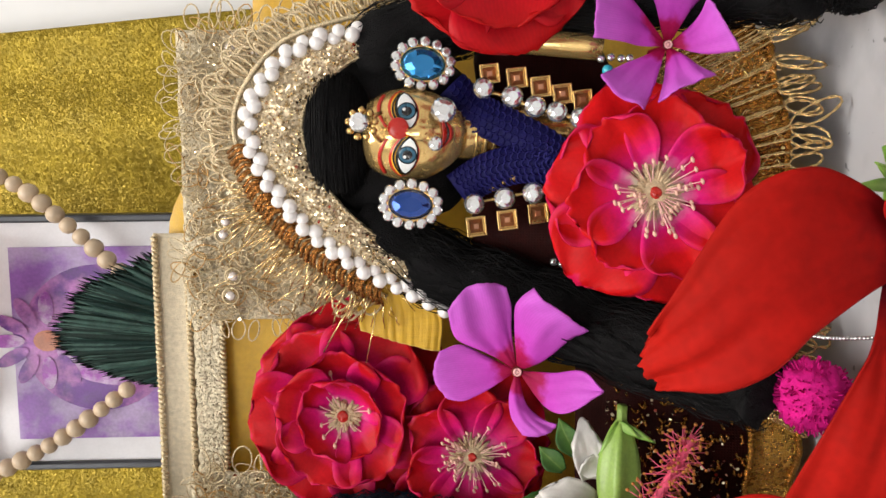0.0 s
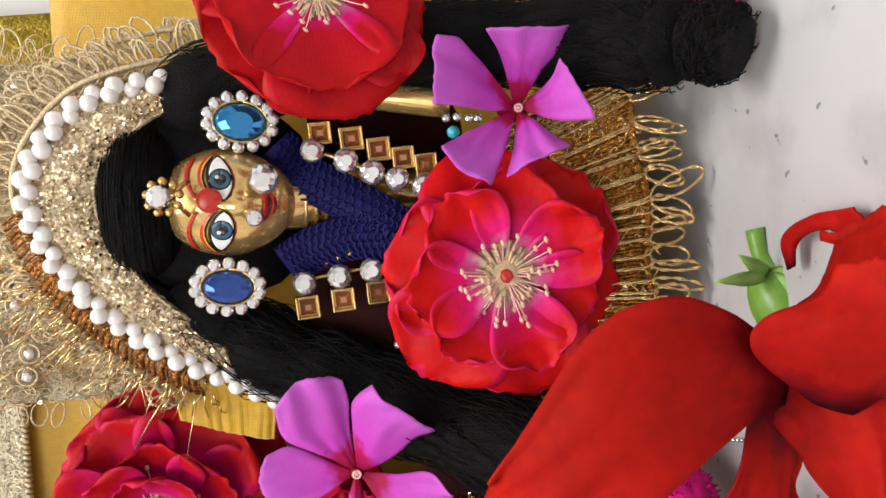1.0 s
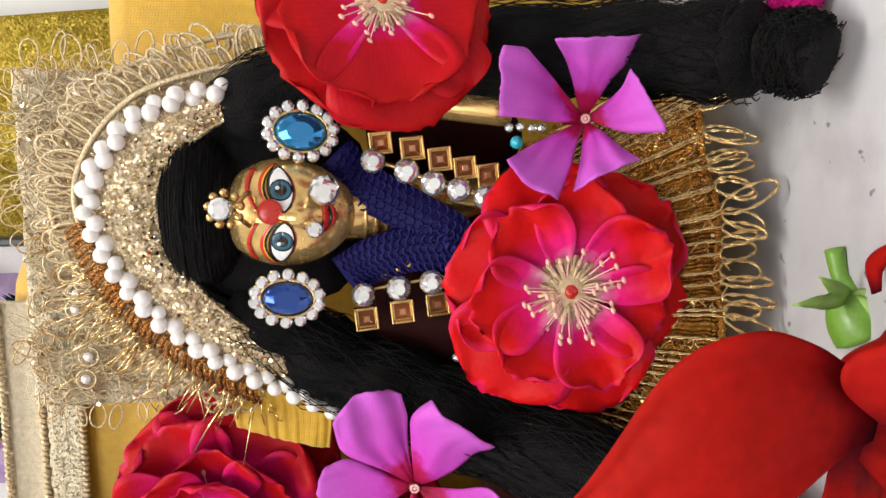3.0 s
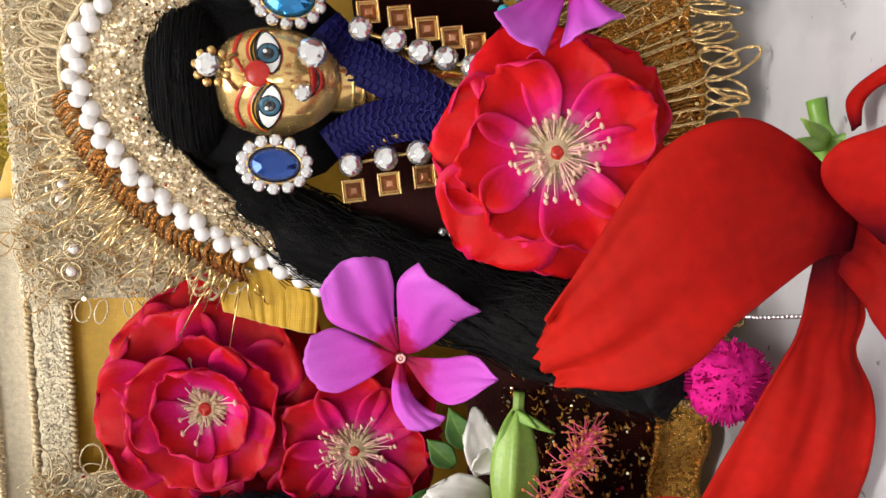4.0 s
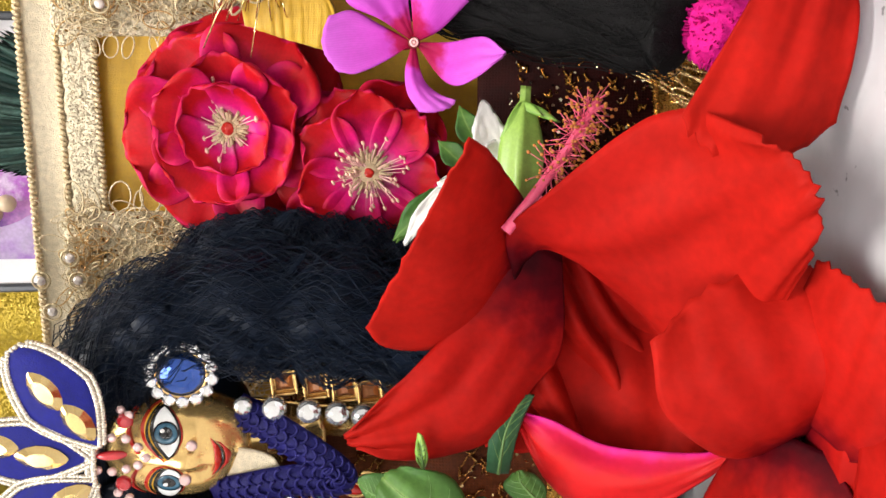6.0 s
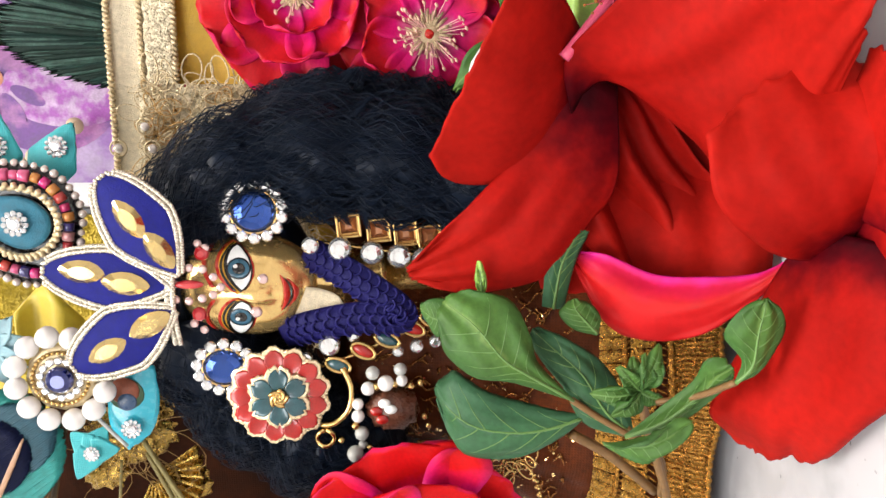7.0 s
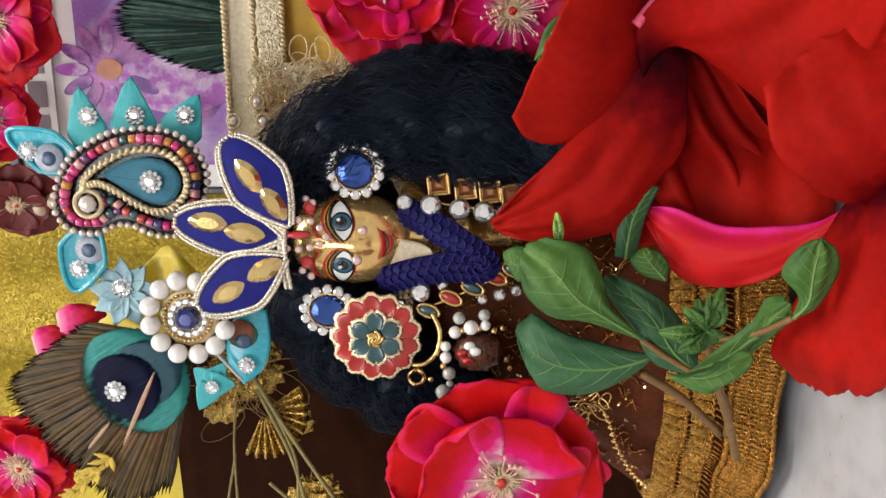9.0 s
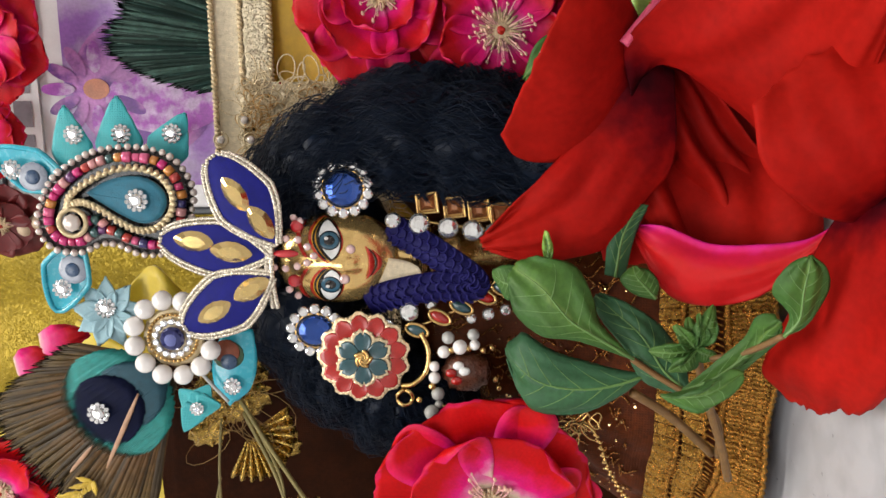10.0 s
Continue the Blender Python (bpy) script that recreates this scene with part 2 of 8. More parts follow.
    if glitter:
        vo = N.new("ShaderNodeTexVoronoi")
        vo.inputs["Scale"].default_value = glitter
        L.new(co.outputs["Object"], vo.inputs["Vector"])
        sub = N.new("ShaderNodeVectorMath")
        sub.operation = "MULTIPLY_ADD"
        L.new(vo.outputs["Color"], sub.inputs[0])
        sub.inputs[1].default_value, sub.inputs[2].default_value = (gamp,) * 3, (-gamp / 2,) * 3
        ad = N.new("ShaderNodeVectorMath")
        L.new(sub.outputs[0], ad.inputs[0])
        L.new(nrm, ad.inputs[1])
        no = N.new("ShaderNodeVectorMath")
        no.operation = "NORMALIZE"
        L.new(ad.outputs[0], no.inputs[0])
        nrm = no.outputs[0]
    L.new(nrm, b.inputs["Normal"])
    if thin:
        tr = N.new("ShaderNodeBsdfTranslucent")
        L.new(col, tr.inputs["Color"])
        ms = N.new("ShaderNodeMixShader")
        ms.inputs[0].default_value = thin
        L.new(b.outputs[0], ms.inputs[1])
        L.new(tr.outputs[0], ms.inputs[2])
        L.new(ms.outputs[0], N["Material Output"].inputs["Surface"])
    return mat


RED, CRIM, MAG, PINK, CREAM = (0.64, 0.006, 0.008), (0.46, 0.004, 0.008), (0.82, 0.012, 0.22), (0.85, 0.2, 0.42), (0.85, 0.68, 0.52)
M_ROSE = material("rose_petal_bright", RED, 0.42, vary=0.2, scale=160, bump=0.15, bscale=900, spec=0.12, thin=0.12, ramp=[(0.0, CREAM), (0.12, CREAM), (0.22, PINK), (0.34, MAG), (0.5, (0.74, 0.008, 0.08)), (0.68, RED), (0.96, RED), (1.0, (0.7, 0.012, 0.08))], stripes=(9.0, 0.07), rim=(0.78, 0.03, 0.2))
M_ROSE_DEEP = material("rose_petal_deep", CRIM, 0.45, vary=0.25, scale=160, bump=0.15, bscale=900, spec=0.12, thin=0.12, ramp=[(0.0, CREAM), (0.14, PINK), (0.34, MAG), (0.54, (0.7, 0.008, 0.11)), (0.72, (0.58, 0.006, 0.016)), (0.95, (0.54, 0.006, 0.01)), (1.0, (0.72, 0.015, 0.1))], stripes=(9.0, 0.08), rim=(0.72, 0.02, 0.14))
M_HIB = material("hibiscus_petal", RED, 0.6, vary=0.3, scale=70, bump=0.4, bscale=320, depth=0.0004, spec=0.06, thin=0.12, ramp=[(0.0, (0.04, 0.001, 0.004)), (0.09, (0.12, 0.001, 0.005)), (0.26, (0.38, 0.007, 0.005)), (1.0, (0.47, 0.012, 0.007))], stripes=(4.0, 0.05))
M_HIB_PINK = material("hibiscus_petal_pink", RED, 0.48, vary=0.16, scale=90, bump=0.2, bscale=600, spec=0.12, thin=0.12, across=[(0.0, (0.7, 0.02, 0.25)), (0.16, (0.58, 0.01, 0.06)), (0.4, (0.54, 0.01, 0.012)), (1.0, (0.52, 0.008, 0.01))])
M_PERI = material("periwinkle_petal", (0.6, 0.1, 0.6), 0.5, vary=0.1, scale=200, bump=0.1, bscale=1200, spec=0.12, thin=0.12, ramp=[(0.0, (0.25, 0.002, 0.02)), (0.2, (0.4, 0.008, 0.09)), (0.32, (0.56, 0.06, 0.5)), (1.0, (0.58, 0.12, 0.6))], stripes=(8.0, 0.12))
M_ROSE_RED = material("rose_petal_plain_red", RED, 0.42, vary=0.2, scale=160, bump=0.15, bscale=900, spec=0.12, thin=0.12, ramp=[(0.0, CREAM), (0.1, PINK), (0.22, MAG), (0.36, (0.58, 0.006, 0.02)), (1.0, (0.5, 0.007, 0.007))], stripes=(9.0, 0.15))
M_SEQUIN = material("champagne_sequin", (0.95, 0.8, 0.55), 0.12, 1.0, vary=0.2, scale=900)
M_ANTHER = material("anther", (0.88, 0.52, 0.4), 0.6, vary=0.3, scale=900)
M_FILA = material("filament", (0.94, 0.52, 0.5), 0.5, vary=0.2, scale=500)
M_CENTRE = material("flower_centre", (0.84, 0.62, 0.38), 0.7, vary=0.45, scale=900, bump=0.8, bscale=2500)
M_PISTIL = material("pistil_column", (0.8, 0.1, 0.2), 0.45, vary=0.2, scale=300, bump=0.2)
M_ORANGE = material("pollen", (0.6, 0.2, 0.03), 0.6, vary=0.35, scale=900, rnd=0.3)
M_LEAF = material("leaf_green", (0.06, 0.15, 0.05), 0.5, vary=0.35, scale=120, bump=0.5, bscale=450, depth=0.0004, across=[(0, (0.055, 0.15, 0.03)), (0.44, (0.09, 0.2, 0.035)), (0.5, (0.18, 0.3, 0.07)), (0.56, (0.09, 0.2, 0.035)), (1, (0.055, 0.14, 0.035))], spec=0.25, thin=0.15)
M_LEAF2 = material("leaf_blue_green", (0.045, 0.13, 0.06), 0.5, vary=0.35, scale=120, bump=0.5, bscale=450, depth=0.0004, across=[(0, (0.04, 0.13, 0.06)), (0.47, (0.05, 0.15, 0.06)), (0.5, (0.08, 0.18, 0.1)), (0.53, (0.05, 0.15, 0.06)), (1, (0.05, 0.14, 0.065))], spec=0.25, thin=0.15)
M_VEIN = material("leaf_vein", (0.12, 0.24, 0.06), 0.5, vary=0.2, scale=300)
M_BUD = material("bud_green", (0.2, 0.38, 0.05), 0.4, vary=0.2, scale=250, across=[(0, (0.16, 0.34, 0.04)), (0.5, (0.3, 0.5, 0.1)), (1, (0.16, 0.33, 0.04))])
M_WHITE = material("white_petal", (0.8, 0.78, 0.74), 0.5, vary=0.12, scale=200, thin=0.2)
M_STEM = material("brown_stem", (0.22, 0.11, 0.03), 0.55, vary=0.35, scale=400, bump=0.4)
M_STRAW = material("dry_straw", (0.3, 0.24, 0.08), 0.55, vary=0.4, scale=400)
M_BRASS = material("polished_brass", (0.92, 0.62, 0.24), 0.22, 0.75, vary=0.22, scale=260, bump=0.12, bscale=900)
M_PAINTW = material("enamel_white", (0.8, 0.8, 0.78), 0.25, vary=0.05)
M_IRIS = material("enamel_blue", (0.035, 0.11, 0.17), 0.2, vary=0.1)
M_BLACK = material("enamel_black", (0.012, 0.01, 0.01), 0.25, vary=0.1)
M_PRED = material("enamel_red", (0.5, 0.02, 0.012), 0.3, vary=0.1)
M_PYEL = material("enamel_yellow", (0.75, 0.42, 0.03), 0.3, vary=0.1)
M_GOLD = material("gold_metal", (0.8, 0.52, 0.2), 0.22, 1.0, vary=0.25, scale=700, bump=0.2, bscale=3000, rnd=0.2)
M_THREAD = material("gold_thread", (1.0, 0.8, 0.5), 0.3, 0.4, vary=0.4, scale=1500, bump=0.9, bscale=5000, depth=0.0003)
M_THREAD2 = material("antique_gold_thread", (0.8, 0.48, 0.18), 0.32, 0.7, vary=0.4, scale=1500, bump=0.9, bscale=5000, depth=0.0003)
M_HEMTHREAD = material("hem_gold_thread", (0.74, 0.36, 0.075), 0.22, 1.0, vary=0.65, scale=900, bump=0.9, bscale=5000, depth=0.0003)
M_FRINGE = material("bright_gold_fringe", (1.0, 0.7, 0.32), 0.22, 0.85, vary=0.4, scale=1500)
M_RUSTCORD = material("rust_gold_cord", (0.6, 0.25, 0.06), 0.25, 0.9, vary=0.7, scale=900, bump=0.9, bscale=5000, depth=0.0003)
M_LACE = material("lace_net", (0.88, 0.75, 0.52), 0.5, 0.15, vary=0.4, scale=500, bump=0.9, bscale=2200, depth=0.0006, glitter=1900)
M_TRIM = material("trim_braid", (0.8, 0.68, 0.48), 0.45, 0.25, vary=0.3, scale=700, bump=0.8, bscale=2600, depth=0.0005)
M_GLIT = material("glitter_band", (0.8, 0.64, 0.42), 0.3, 0.6, vary=0.3, scale=900, bump=0.6, bscale=3500, glitter=1700)
M_GOLDCLOTH = material("gold_tissue_cloth", (0.36, 0.25, 0.012), 0.36, 0.55, vary=0.35, scale=40, bump=0.7, bscale=900, depth=0.0008, glitter=900, gamp=0.55)
M_YELLOW = material("yellow_satin", (0.7, 0.4, 0.013), 0.45, vary=0.22, scale=70, bump=0.35, bscale=2400, sheen=0.3, weave=5200)
M_LEMON = material("lemon_cloth", (0.58, 0.42, 0.012), 0.5, vary=0.15, scale=70, bump=0.3, bscale=1500, sheen=0.2)
# brown silk with the shade behind the crown put into its base colour
M_DRAPE = material("shaded_brown_silk", (0.035, 0.009, 0.0025), 0.6, vary=0.6, scale=110, bump=0.3, bscale=1500, spec=0.04, weave=2600)
M_BROWN = material("rust_silk", (0.13, 0.027, 0.004), 0.45, vary=0.6, scale=110, bump=0.35, bscale=1500, spec=0.1, weave=2600)
M_MAROON = material("maroon_silk", (0.026, 0.003, 0.002), 0.55, vary=0.5, scale=200, bump=0.4, bscale=1800, spec=0.06, weave=3000)
M_HEM = material("gold_hem_weave", (0.86, 0.47, 0.1), 0.27, 0.85, vary=0.3, scale=500, bump=0.9, bscale=2500, depth=0.0004, weave=5200)
M_HAIR = material("black_wool", (0.0085, 0.008, 0.0085), 0.75, vary=0.4, scale=700, bump=0.9, bscale=3000, depth=0.0006, spec=0.12)
M_HAIR2 = material("black_glossy_hair", (0.006, 0.011, 0.024), 0.36, vary=0.3, scale=900, bump=0.3, bscale=2500, spec=0.12)
M_PEARL = material("pearl", (0.84, 0.8, 0.77), 0.14, vary=0.05, scale=900, spec=0.7, coat=1.0, rnd=0.08, bump=0.03)
M_STONE = material("clear_rhinestone", (0.95, 0.95, 0.96), 0.08, 0.85, vary=0.1, scale=900, bump=0.03, rnd=0.15)
M_BLUEGEM = material("blue_glass_gem", (0.005, 0.07, 0.4), 0.05, 0.8, vary=0.35, scale=300, bump=0.02, coat=1.0)
M_AQUAGEM = material("aqua_glass_gem", (0.015, 0.32, 0.8), 0.05, 0.8, vary=0.45, scale=300, bump=0.02, coat=1.0)
M_CUPSTONE = material("amber_rose_stone", (0.66, 0.28, 0.13), 0.08, 0.6, vary=0.4, scale=700, coat=1.0, rnd=0.3)
M_NAVYGEM = material("navy_glass_gem", (0.006, 0.012, 0.14), 0.05, 0.5, vary=0.3, scale=300, bump=0.02, coat=1.0)
M_NAVY = material("navy_crochet", (0.008, 0.006, 0.1), 0.6, vary=0.3, scale=800, bump=0.7, bscale=2500, spec=0.2)
M_VELVET = material("royal_blue_velvet", (0.006, 0.008, 0.2), 0.65, vary=0.3, scale=500, bump=0.4, bscale=2500, spec=0.25)
M_AMBER = material("amber_marquise_stone", (0.78, 0.55, 0.2), 0.08, 0.85, vary=0.25, scale=250, bump=0.05, coat=1.0, rnd=0.15)
M_TEAL = material("turquoise_fabric", (0.03, 0.42, 0.46), 0.5, vary=0.18, scale=300, bump=0.5, bscale=1500, weave=4200, sheen=0.2)
M_TEALPL = material("turquoise_plastic", (0.03, 0.38, 0.5), 0.25, vary=0.12, scale=300, coat=0.4)
M_TEALFELT = material("petrol_felt", (0.01, 0.16, 0.25), 0.65, vary=0.25, scale=500, bump=0.6, bscale=2500, sheen=0.3)
M_PALEBL = material("pale_blue_organza", (0.42, 0.66, 0.74), 0.4, vary=0.15, scale=300, thin=0.25, bump=0.2)
M_GREY = material("smoky_disc", (0.3, 0.33, 0.4), 0.3, vary=0.2, scale=500, coat=0.3)
M_SLATE = material("slate_blue_disc", (0.04, 0.08, 0.16), 0.3, vary=0.2, scale=500)
M_BEADS = material("multicolour_glass_bead", (0.5, 0.1, 0.1), 0.15, 0.1, vary=0.2, scale=500, coat=0.6, hue=[(0.6, 0.02, 0.18), (0.02, 0.08, 0.08), (0.62, 0.24, 0.05), (0.4, 0.02, 0.025), (0.03, 0.02, 0.12), (0.7, 0.1, 0.24), (0.5, 0.05, 0.04), (0.5, 0.02, 0.12), (0.66, 0.3, 0.3), (0.12, 0.02, 0.12)])
M_CLEARB = material("clear_seed_bead", (0.74, 0.64, 0.58), 0.12, 0.3, vary=0.2, scale=700, coat=0.8)
M_ROPE = material("champagne_rope", (0.7, 0.56, 0.34), 0.34, 0.5, vary=0.25, scale=900, bump=0.5, bscale=3500)
M_SILVROPE = material("silver_bead_rope", (0.75, 0.68, 0.56), 0.25, 0.7, vary=0.25, scale=900, bump=0.4, bscale=3000)
M_PALEGOLD = material("pale_gold_rim", (0.95, 0.76, 0.48), 0.3, 0.65, vary=0.2, scale=700)
M_EN_RED = material("red_enamel", (0.5, 0.014, 0.009), 0.2, vary=0.35, scale=350, coat=0.5, rnd=0.15)
M_EN_TEAL = material("teal_enamel", (0.02, 0.09, 0.11), 0.2, vary=0.4, scale=350, coat=0.7, rnd=0.2)
M_REDSTONE = material("red_stone", (0.5, 0.012, 0.02), 0.1, 0.2, vary=0.2, scale=400, coat=1.0)
M_PINKST = material("pale_pink_stone", (0.8, 0.55, 0.53), 0.1, 0.6, vary=0.15, scale=500, coat=1.0)
M_HANDFORM = material("flecked_brown_form", (0.22, 0.075, 0.04), 0.3, vary=0.7, scale=600, bump=0.8, bscale=900, depth=0.0006)
M_GREYPRL = material("grey_pearl", (0.42, 0.42, 0.4), 0.25, vary=0.1, scale=700, coat=0.5)
M_FOIL = material("crinkled_gold_foil", (0.62, 0.4, 0.1), 0.26, 0.95, vary=0.4, scale=350, bump=0.8, bscale=1000, depth=0.0008)
M_TINSEL = material("thin_brown_wire", (0.3, 0.18, 0.06), 0.4, 0.6, vary=0.3, scale=900)
M_SILVER = material("silver_chain", (0.7, 0.7, 0.7), 0.22, 1.0, vary=0.2, scale=900)
M_MAGENTA = material("magenta_wool", (0.7, 0.012, 0.24), 0.8, vary=0.3, scale=500, bump=0.9, bscale=2500, spec=0.1)
M_REDWOOL = material("red_cloth", (0.5, 0.012, 0.012), 0.7, vary=0.3, scale=400, bump=0.6, bscale=1500)
M_CREAMB = material("cream_wooden_bead", (0.66, 0.5, 0.34), 0.4, vary=0.2, scale=500, rnd=0.2)
M_FRAME = material("dark_frame", (0.03, 0.032, 0.04), 0.35, vary=0.2, scale=200)
M_PAPER = material("white_paper", (0.72, 0.7, 0.72), 0.5, vary=0.08, scale=120, coat=0.2)
M_LILAC = material("lilac_print", (0.5, 0.36, 0.62), 0.45, vary=0.3, scale=90, bump=0.02, blotch=((0.3, 0.12, 0.46), 45.0))
M_PURPLE = material("purple_print", (0.17, 0.04, 0.31), 0.45, vary=0.4, scale=110, bump=0.02, blotch=((0.55, 0.2, 0.55), 70.0))
M_VIOLET = material("violet_print", (0.42, 0.08, 0.5), 0.45, vary=0.4, scale=160, bump=0.02, blotch=((0.65, 0.45, 0.7), 110.0))
M_ORPRINT = material("orange_print", (0.6, 0.22, 0.12), 0.45, vary=0.4, scale=160, bump=0.02)
M_INKBAR = material("grey_ink", (0.25, 0.22, 0.26), 0.6, vary=0.2, scale=300)
M_DARKRED = material("dark_red_petals", (0.16, 0.004, 0.006), 0.5, vary=0.4, scale=200)
M_PLASTER = material("white_plaster", (0.74, 0.73, 0.72), 0.7, vary=0.06, scale=6, bump=0.2, bscale=300)
M_YELTUFT = material("yellow_tuft", (0.75, 0.5, 0.04), 0.6, vary=0.3, scale=500, sheen=0.3)


def marble():
    mat = bpy.data.materials.new("white_marble")
    mat.use_nodes = True
    N, L = mat.node_tree.nodes, mat.node_tree.links
    b = N["Principled BSDF"]
    b.inputs["Roughness"].default_value = 0.28
    co = N.new("ShaderNodeTexCoord")
    cols = []
    for sc, det, stops in ((9, 6, [(0.35, (0.41, 0.405, 0.43)), (0.65, (0.49, 0.485, 0.505))]), (60, 8, [(0.36, (0.8, 0.8, 0.8)), (0.5, (1, 1, 1))]), (330, 2, [(0.25, (0.25, 0.25, 0.25)), (0.29, (1, 1, 1))])):
        t = N.new("ShaderNodeTexNoise")
        t.inputs["Scale"].default_value, t.inputs["Detail"].default_value = sc, det
        L.new(co.outputs["Object"], t.inputs["Vector"])
        r = N.new("ShaderNodeValToRGB")
        for el, (p, c) in zip(r.color_ramp.elements, stops):
            el.position, el.color = p, (*c, 1)
        L.new(t.outputs["Fac"], r.inputs["Fac"])
        cols.append(r.outputs["Color"])
    out = cols[0]
    for c in cols[1:]:
        m = N.new("ShaderNodeMix")
        m.data_type, m.blend_type = "RGBA", "MULTIPLY"
        m.inputs["Factor"].default_value = 0.8
        L.new(out, m.inputs[6])
        L.new(c, m.inputs[7])
        out = m.outputs[2]
    L.new(out, b.inputs["Base Color"])
    return mat


M_MARBLE = marble()


# ---------- shared small meshes ----------
def brilliant():
    """A faceted round stone in a thin cup, one unit in radius, its table towards z."""
    bm = bmesh.new()
    rings = []
    for r, h, off in ((0.45, 0.62, 0.5), (0.8, 0.42, 0), (1.0, 0.1, 0.5), (1.0, -0.25, 0.5)):
        rings.append([bm.verts.new((r * math.cos(6.28319 * (k + off) / 12), r * math.sin(6.28319 * (k + off) / 12), h)) for k in range(12)])
    bm.faces.new(rings[0])
    for n, (a, c) in enumerate(zip(rings, rings[1:])):
        for k in range(12):
            if n == 2:
                bm.faces.new((a[k], c[k], c[(k + 1) % 12], a[(k + 1) % 12]))
            elif n == 0:
                bm.faces.new((a[k], c[(k + 1) % 12], a[(k + 1) % 12]))
                bm.faces.new((a[k], c[k], c[(k + 1) % 12]))
            else:
                bm.faces.new((a[k], c[k], a[(k + 1) % 12]))
                bm.faces.new((a[(k + 1) % 12], c[k], c[(k + 1) % 12]))
    bm.faces.new(rings[-1][::-1])
    bmesh.ops.recalc_face_normals(bm, faces=bm.faces)
    return bm


def ball_mesh(name, mat, u=12, v=8):
    bm = bmesh.new()
    ball(bm, (0, 0, 0), 1.0, u, v)
    return mesh_of(name, bm, mat)


def gem_bm(n=14):
    """A large cabochon with facets, one unit in radius."""
    bm = bmesh.new()
    rings = []
    for r, h, off in ((0.5, 0.5, 0.5), (0.82, 0.34, 0), (1.0, 0.0, 0.5), (1.0, -0.15, 0.5)):
        rings.append([bm.verts.new((r * math.cos(6.28319 * (k + off) / n), r * math.sin(6.28319 * (k + off) / n), h)) for k in range(n)])
    bm.faces.new(rings[0])
    for m, (a, c) in enumerate(zip(rings, rings[1:])):
        for k in range(n):
            if m == 0:
                bm.faces.new((a[k], c[(k + 1) % n], a[(k + 1) % n]))
                bm.faces.new((a[k], c[k], c[(k + 1) % n]))
            elif m == 1:
                bm.faces.new((a[k], c[k], a[(k + 1) % n]))
                bm.faces.new((a[(k + 1) % n], c[k], c[(k + 1) % n]))
            else:
                bm.faces.new((a[k], c[k], c[(k + 1) % n], a[(k + 1) % n]))
    bm.faces.new(rings[-1][::-1])
    bmesh.ops.recalc_face_normals(bm, faces=bm.faces)
    return bm


def cup_bm():
    """A square gold cup with a rim and a domed floor, one unit in half width."""
    bm = bmesh.new()
    for a, c in (((-1, -1), (1, -0.78)), ((-1, 0.78), (1, 1)), ((-1, -0.78), (-0.78, 0.78)), ((0.78, -0.78), (1, 0.78))):
        box(bm, (*a, -0.4), (*c, 0.45), 0.08)
    box(bm, (-0.78, -0.78, -0.4), (0.78, 0.78, -0.1))
    got = bmesh.ops.create_cone(bm, cap_ends=True, segments=4, radius1=1.0, radius2=0.34, depth=0.5, matrix=Matrix.Translation((0, 0, 0.1)) @ pose(0, 0, 0, 0, 0, 45))
    for w in got["verts"]:
        for f in w.link_faces:
            f.material_index = 1
    bmesh.ops.scale(bm, vec=(1.18, 1.18, 1.1), verts=bm.verts)
    return bm


def barrel_bm():
    bm = bmesh.new()
    tube(bm, [V(x, 0, 0) for x in (-0.8, -0.7, 0.7, 0.8)], [0.75, 1, 1, 0.75], 10)
    return bm


def marquise_bm():
    bm = bmesh.new()
    n = 14
    rim = [(math.cos(6.28319 * k / n), 0.5 * math.sin(6.28319 * k / n) * abs(math.sin(6.28319 * k / n)) ** 0.4) for k in range(n)]
    a = [bm.verts.new((x, y, -0.15)) for x, y in rim]
    c = [bm.verts.new((x, y, 0.0)) for x, y in rim]
    d = [bm.verts.new((x * 0.55, y * 0.55, 0.3)) for x, y in rim]
    for k in range(n):
        j = (k + 1) % n
        bm.faces.new((a[k], a[j], c[j], c[k]))
        bm.faces.new((c[k], c[j], d[k]))
        bm.faces.new((c[j], d[j], d[k]))
    bm.faces.new(d)
    bm.faces.new(a[::-1])
    bmesh.ops.recalc_face_normals(bm, faces=bm.faces)
    return bm


STONE = mesh_of("stone", brilliant(), M_STONE, True)
PINKSTONE = mesh_of("pink_stone", brilliant(), M_PINKST, True)
REDSTONE = mesh_of("red_stone", brilliant(), M_REDSTONE, True)
PEARL = ball_mesh("pearl", M_PEARL, 14, 9)
GREYPEARL = ball_mesh("grey_pearl", M_GREYPRL)
CREAMBEAD = ball_mesh("cream_bead", M_CREAMB)
CLEARBEAD = ball_mesh("clear_bead", M_CLEARB, 8, 6)
GOLDBALL = ball_mesh("gold_ball", M_GOLD, 8, 6)
NAVYBALL = ball_mesh("navy_ball", M_NAVY, 8, 6)
CUP = mesh_of("square_cup", cup_bm(), [M_GOLD, M_CUPSTONE], True)
BLUEGEM = mesh_of("blue_gem", gem_bm(), M_BLUEGEM, True)
AQUAGEM = mesh_of("aqua_gem", gem_bm(), M_AQUAGEM, True)
NAVYGEM = mesh_of("navy_gem", gem_bm(), M_NAVYGEM, True)
BARREL = mesh_of("glass_bead", barrel_bm(), M_BEADS)
MARQ = mesh_of("marquise", marquise_bm(), M_AMBER, True)


